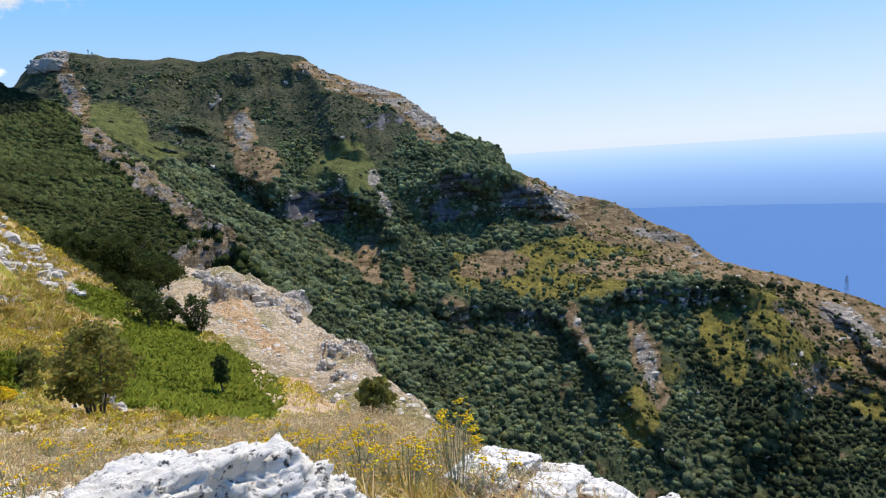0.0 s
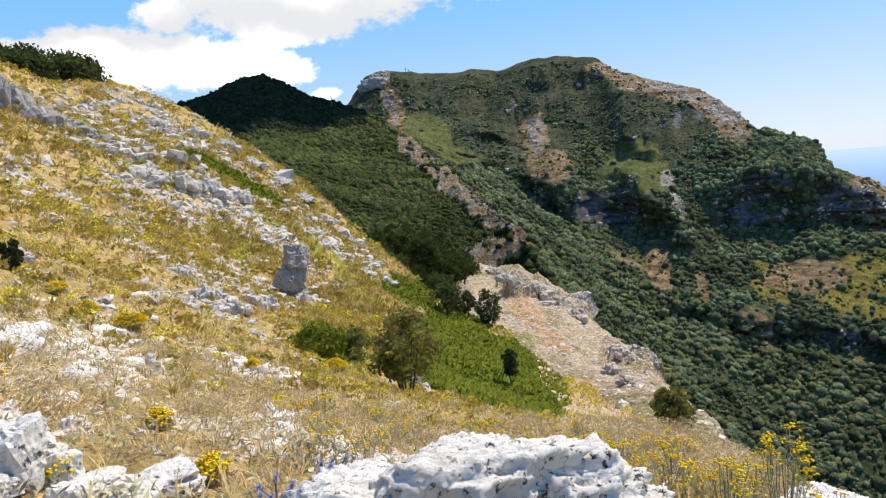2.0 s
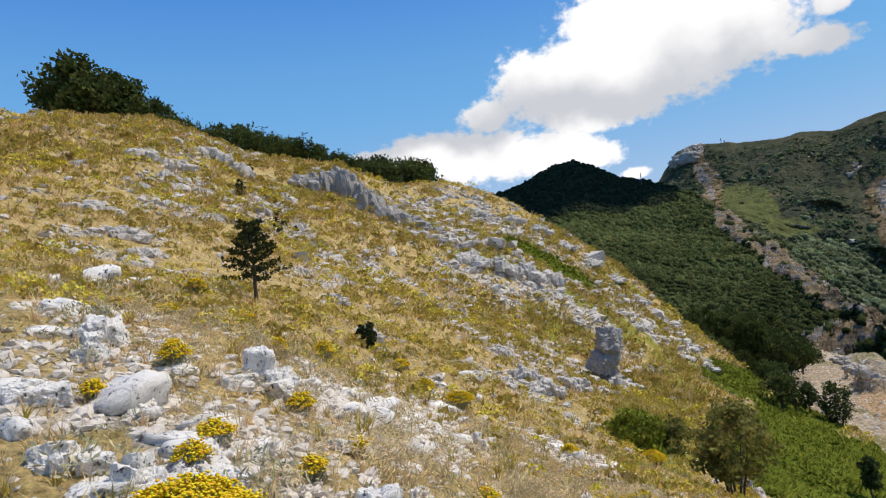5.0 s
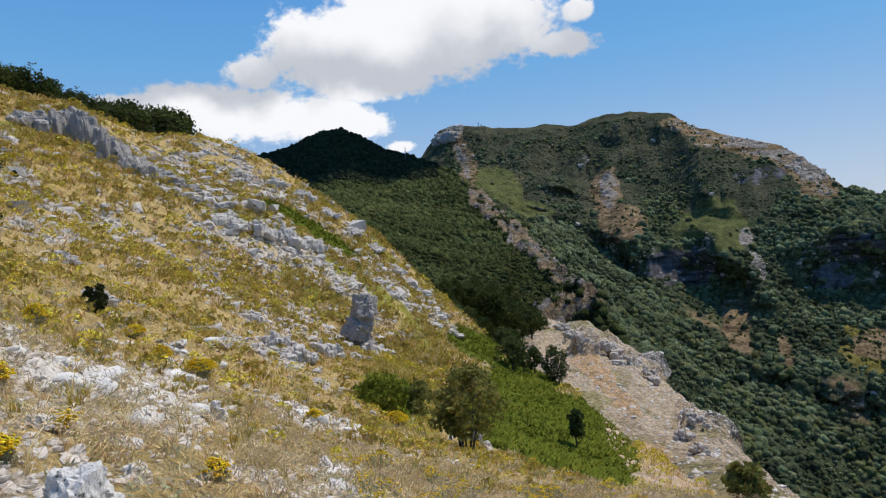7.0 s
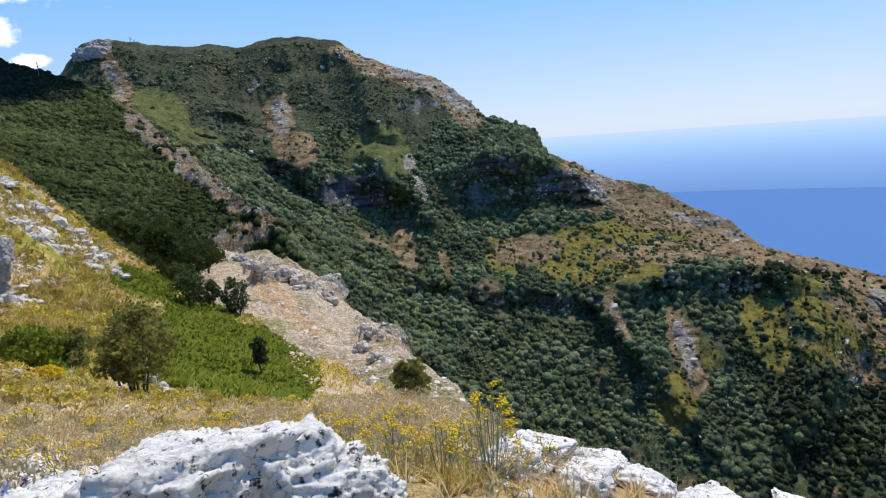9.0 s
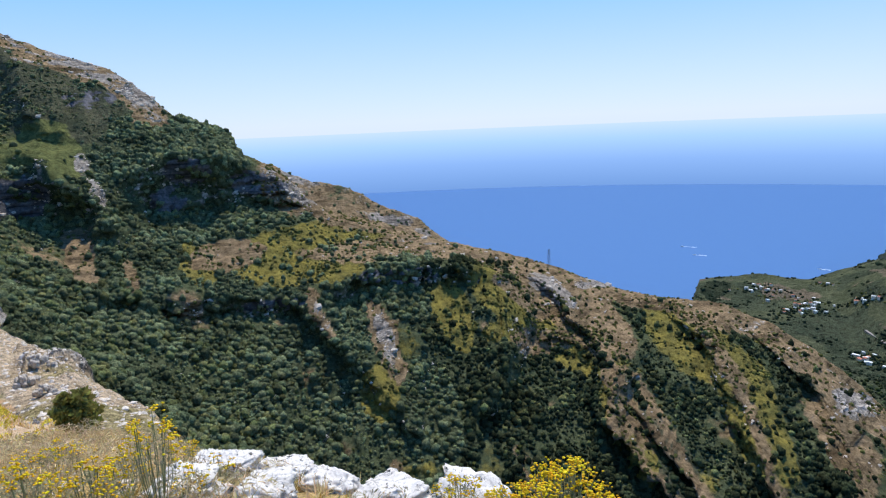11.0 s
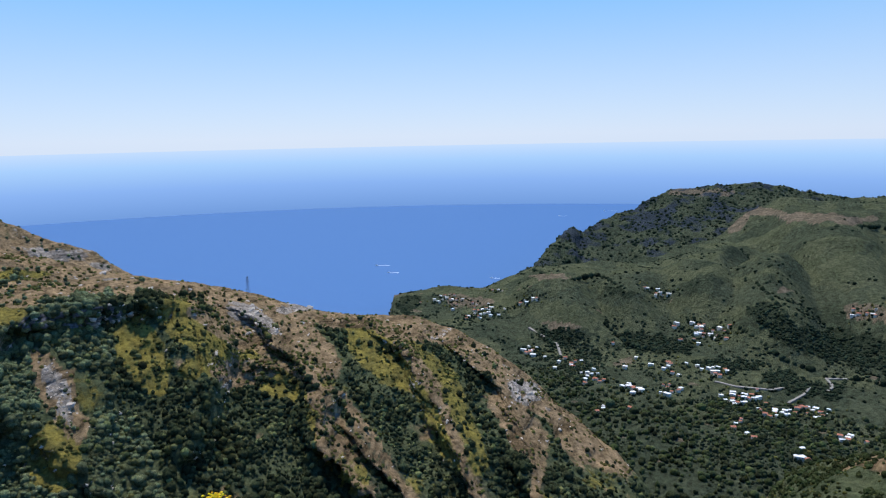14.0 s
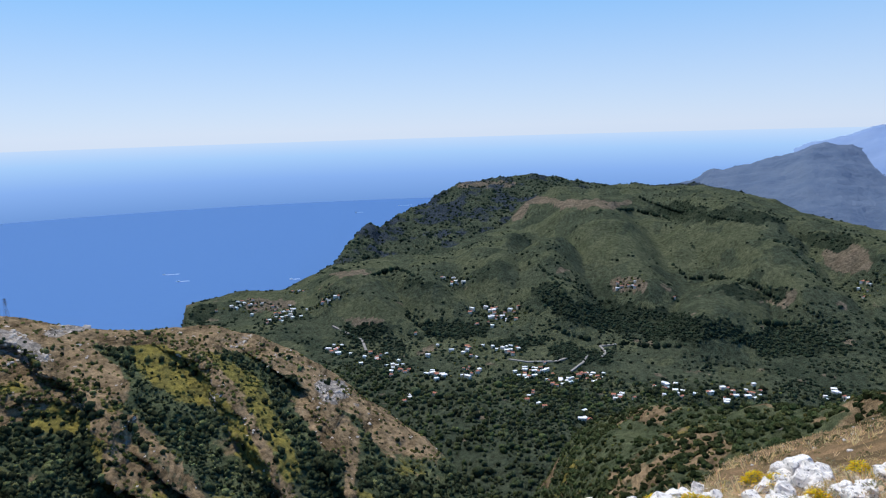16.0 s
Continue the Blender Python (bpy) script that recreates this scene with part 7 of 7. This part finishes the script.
def limb(vs, fs, a, c, r0, r1, sides=6):
    z = (c - a).normalized()
    x = z.orthogonal().normalized()
    y = z.cross(x)
    b = len(vs)
    for p, r in ((a, r0), (c, r1)):
        for k in range(sides):
            t = 2 * math.pi * k / sides
            vs.append((p + (x * math.cos(t) + y * math.sin(t)) * r)[:])
    for k in range(sides):
        fs.append((b + k, b + (k + 1) % sides, b + sides + (k + 1) % sides, b + sides + k))


def leafy(vs, fs, c, radius, count, leaf, r):
    for _ in range(count):
        o = Vector(r.normal(size=3)).normalized() * radius * r.uniform(0.3, 1.0)
        p = c + o
        u = (Vector(r.normal(size=3)) + o.normalized() * 0.4).normalized()
        w = u.orthogonal().normalized()
        s = leaf * r.uniform(0.6, 1.3)
        b = len(vs)
        vs += [(p - u * s)[:], (p + w * s * 0.55)[:], (p + u * s)[:], (p - w * s * 0.55)[:]]
        fs.append((b, b + 1, b + 2, b + 3))


def tree(name, height, width, seed, stems, leaf, clumps, per, material, label, category, group, bare=0.25, taper=1.0):
    """A tree or bush: one or more tapering stems with limbs, and a ragged crown of leaf clumps."""
    r = np.random.default_rng(seed)
    top = new(name)
    tv, tf, lv, lf = [], [], [], []
    for s in range(stems):
        a = 2 * math.pi * (s + r.random()) / stems
        foot = Vector((math.cos(a), math.sin(a), 0)) * (0.06 * width if stems > 1 else 0) + Vector((0, 0, -0.15))
        head = Vector((math.cos(a) * width * (0.22 if stems > 1 else 0.04), math.sin(a) * width * (0.22 if stems > 1 else 0.04), height * 0.72))
        m1 = foot.lerp(head, 0.5) + Vector(r.normal(size=3)) * 0.03 * height
        rad = height * (0.016 if stems > 1 else 0.03)
        limb(tv, tf, foot, m1, rad, rad * 0.7)
        limb(tv, tf, m1, head, rad * 0.7, rad * 0.3)
        for _ in range(max(2, clumps // (2 * stems))):
            t = r.uniform(bare + 0.1, 1)
            st = foot.lerp(m1, t * 2) if t < 0.5 else m1.lerp(head, t * 2 - 1)
            u = Vector((r.normal(), r.normal(), r.uniform(0.1, 0.9))).normalized()
            limb(tv, tf, st, st + u * width * 0.3, rad * 0.35, rad * 0.1, 4)
    for _ in range(clumps):
        z = r.uniform(bare, 1.0)
        a, q = r.random() * 2 * math.pi, math.sqrt(r.random())
        prof = math.sin(math.pi * min(1, (1 - z) / (1 - bare) * 0.75 + 0.12)) ** taper
        c = Vector((math.cos(a) * q * width * 0.42 * prof, math.sin(a) * q * width * 0.42 * prof, z * height * 0.93))
        leafy(lv, lf, c, width * r.uniform(0.10, 0.19), per, leaf, r)
    part("trunk", mesh_from("trunk", np.array(tv), np.array(tf)), BARK, top)
    part("crown", mesh_from("crown", np.array(lv), np.array(lf), False), material, top)
    return tagged(top, label, category, group)


def stand(ob, p, turn=0.0, s=1.0):
    ob.matrix_basis = Matrix.Translation(p) @ Matrix.Rotation(turn, 4, "Z") @ Matrix.Scale(s, 4)
    return ob


def sized(b, e, h):
    """A foot on the slope and the height, in metres, of what rises h degrees there."""
    p = on_ground(b, e)
    return p, p.xy.length * radians(h)


p, h = sized(29.6, -18.4, 7.2)
stand(tree("bush", h, h * 0.95, 60, 6, 0.055, 70, 60, BUSH_LEAF, "many-stemmed green bush beside a grey rock", "bush", "", 0.28), p)
p, h = sized(7.1, -22.0, 3.8)
stand(tree("bush", h, h * 1.05, 61, 4, 0.05, 55, 60, BUSH_LEAF, "round olive green bush on the edge of the drop", "bush", "", 0.05), p)
p, h = sized(20.2, -18.4, 3.2)
stand(tree("tree", h, h * 0.55, 62, 1, 0.09, 30, 45, TREE_LEAF, "small dark tree standing alone in the ferns", "tree", "", 0.32), p)
p, h = sized(37.0, -14.6, 4.2)
stand(tree("bush", h * 0.55, h * 1.4, 63, 5, 0.06, 60, 55, FERN_LEAF, "yellow-green broom bush below the boulder", "bush", "", 0.03), p)
p, h = sized(33.8, -15.2, 3.0)
stand(tree("bush", h * 0.9, h * 1.2, 64, 5, 0.06, 45, 50, BUSH_LEAF, "olive bush beside the bracken", "bush", "", 0.03), p)
for k, (b, e, w, h0) in enumerate([(58.4, -4.5, 1.6, 2.4), (64.1, 5.8, 1.7, 2.0), (67.0, 9.0, 1.1, 1.5), (66.0, 10.8, 0.9, 0.9), (62.6, 5.4, 1.0, 0.9)]):
    p, h = sized(b, e, h0)
    stand(tree("juniper", h, h * 0.8, 70 + k, 2, 0.04, 26, 40, PINE_LEAF, "dark green juniper shrub among the stones", "shrub", "junipers on the slope", 0.02), p)
p, h = sized(29.5, -9.6, 0.9)
stand(tree("shrub", h, h, 79, 2, 0.05, 14, 30, BUSH_LEAF, "small round shrub on the slope's edge", "shrub", "", 0.02), p)


def pine(h, w, seed, label):
    """A young pine: a straight trunk with whorls of needled branches."""
    r = np.random.default_rng(seed)
    top = new("pine_tree")
    tv, tf, lv, lf = [], [], [], []
    limb(tv, tf, Vector((0, 0, -0.1)), Vector((0.03 * h, 0, h * 0.6)), 0.028 * h, 0.018 * h, 8)
    limb(tv, tf, Vector((0.03 * h, 0, h * 0.6)), Vector((0.0, 0, h * 0.97)), 0.018 * h, 0.004 * h, 8)
    for k in range(46):
        z = h * (0.24 + 0.74 * (k / 46))
        a = k * 2.4 + r.uniform(-0.3, 0.3)
        reach = w * 0.62 * r.uniform(0.6, 1.1) * (1.12 - z / h) ** 0.7
        u = Vector((math.cos(a), math.sin(a), r.uniform(0.05, 0.35)))
        st = Vector((0.02 * h, 0, z))
        limb(tv, tf, st, st + u * reach, 0.006 * h, 0.002 * h, 4)
        for j in range(5):
            leafy(lv, lf, st + u * reach * (0.3 + 0.175 * j), 0.042 * h, 20, 0.018 * h, r)
    part("trunk", mesh_from("trunk", np.array(tv), np.array(tf)), BARK, top)
    part("foliage", mesh_from("foliage", np.array(lv), np.array(lf), False), PINE_LEAF, top, "dark green needle tufts")
    return tagged(top, label, "tree")


p, h = sized(66.8, 0.7, 6.5)
stand(pine(h, h * 0.85, 80, "young dark pine tree standing on the grassy slope"), p)

# the trees at the head of the ferns, and those on the skyline
forms = [tree("tree", 5.0, 5.2, 81, 1, 0.17, 60, 36, TREE_LEAF, "dark green broadleaf tree at the head of the bracken", "tree", "trees above the ferns", 0.18),
         tree("tree", 5.0, 4.4, 82, 2, 0.17, 60, 36, TREE_LEAF, "dark green broadleaf tree at the head of the bracken", "tree", "trees above the ferns", 0.12),
         tree("tree", 5.0, 3.2, 83, 1, 0.16, 55, 36, TREE_LEAF, "dark green broadleaf tree at the head of the bracken", "tree", "trees above the ferns", 0.2)]
used = set()
rand = np.random.default_rng(44)


def plant(k, p, h, group=""):
    m4 = Matrix.Translation(p) @ Matrix.Rotation(rand.uniform(0, 6.28), 4, "Z")
    ob = copy_thing(forms[k], m4) if k in used else forms[k]
    used.add(k)
    ob.matrix_basis = m4
    s = h / 5.0
    ob.scale = (s, s, s)
    return ob


for b, e, h0, k in [(25.2, -12.2, 3.2, 0), (21.4, -13.4, 3.2, 1), (23.4, -12.6, 2.4, 2), (24.4, -12.4, 1.8, 2)]:
    p, h = sized(b, e, h0)
    plant(k, p, h)
for b, e, h0, k, d in [(30.6, -5.3, 1.6, 0, 78), (29.8, -5.8, 1.9, 1, 80), (28.9, -6.6, 2.4, 0, 82), (28.1, -7.4, 2.8, 1, 82), (27.2, -8.2, 3.3, 0, 80), (26.3, -8.8, 3.5, 1, 80), (25.4, -9.3, 3.6, 0, 82), (24.3, -9.4, 3.2, 1, 84), (23.4, -9.4, 2.6, 0, 86), (26.6, -7.0, 2.6, 0, 92), (25.2, -7.4, 2.6, 1, 95), (28.0, -6.2, 2.2, 1, 95), (24.0, -8.8, 2.4, 0, 98), (23.2, -8.9, 2.2, 1, 100), (22.6, -9.2, 1.8, 0, 100), (24.8, -10.6, 2.2, 2, 74), (26.0, -10.4, 2.4, 0, 74), (27.4, -9.6, 2.2, 1, 74), (28.8, -8.2, 2.0, 0, 74), (30.2, -6.6, 1.6, 1, 76)]:
    p = Vector(place(np.array(b), np.array(float(d)), EYE + d * math.tan(radians(e))))
    plant(k, p - Vector((0, 0, 0.4)), d * radians(h0))
sky_line = [(78.5, 19.6), (77.2, 19.3), (76.1, 18.9), (74.6, 18.2), (73.0, 17.0), (71.6, 16.0), (70.2, 15.2), (68.4, 14.9), (66.6, 14.7), (64.9, 14.3), (63.2, 13.8), (61.6, 13.5), (60.2, 12.9), (58.8, 12.1), (57.4, 11.5), (55.9, 11.3), (54.4, 11.2), (53.0, 11.0), (51.9, 10.6)]
crest_b, crest_e = np.array([(b, e) for b, _, e in sorted(G5)]).T
for i, (b, e) in enumerate(sky_line):
    for extra in range(2):
        bb = b + extra * rand.uniform(-0.9, 0.9)
        d = 82 + 6 * extra + rand.uniform(-3, 3)
        low = float(np.interp(bb, crest_b, crest_e)) - 2.0
        z0 = EYE + d * math.tan(radians(low))
        h = d * (math.tan(radians(e * rand.uniform(0.97, 1.0))) - math.tan(radians(low)))
        ob = plant(int(rand.integers(2)), Vector(place(np.array(bb), np.array(d), z0)), h * 1.04)
        tagged(ob, "dark leafy tree in the wood on the skyline", "tree", "trees on the skyline")
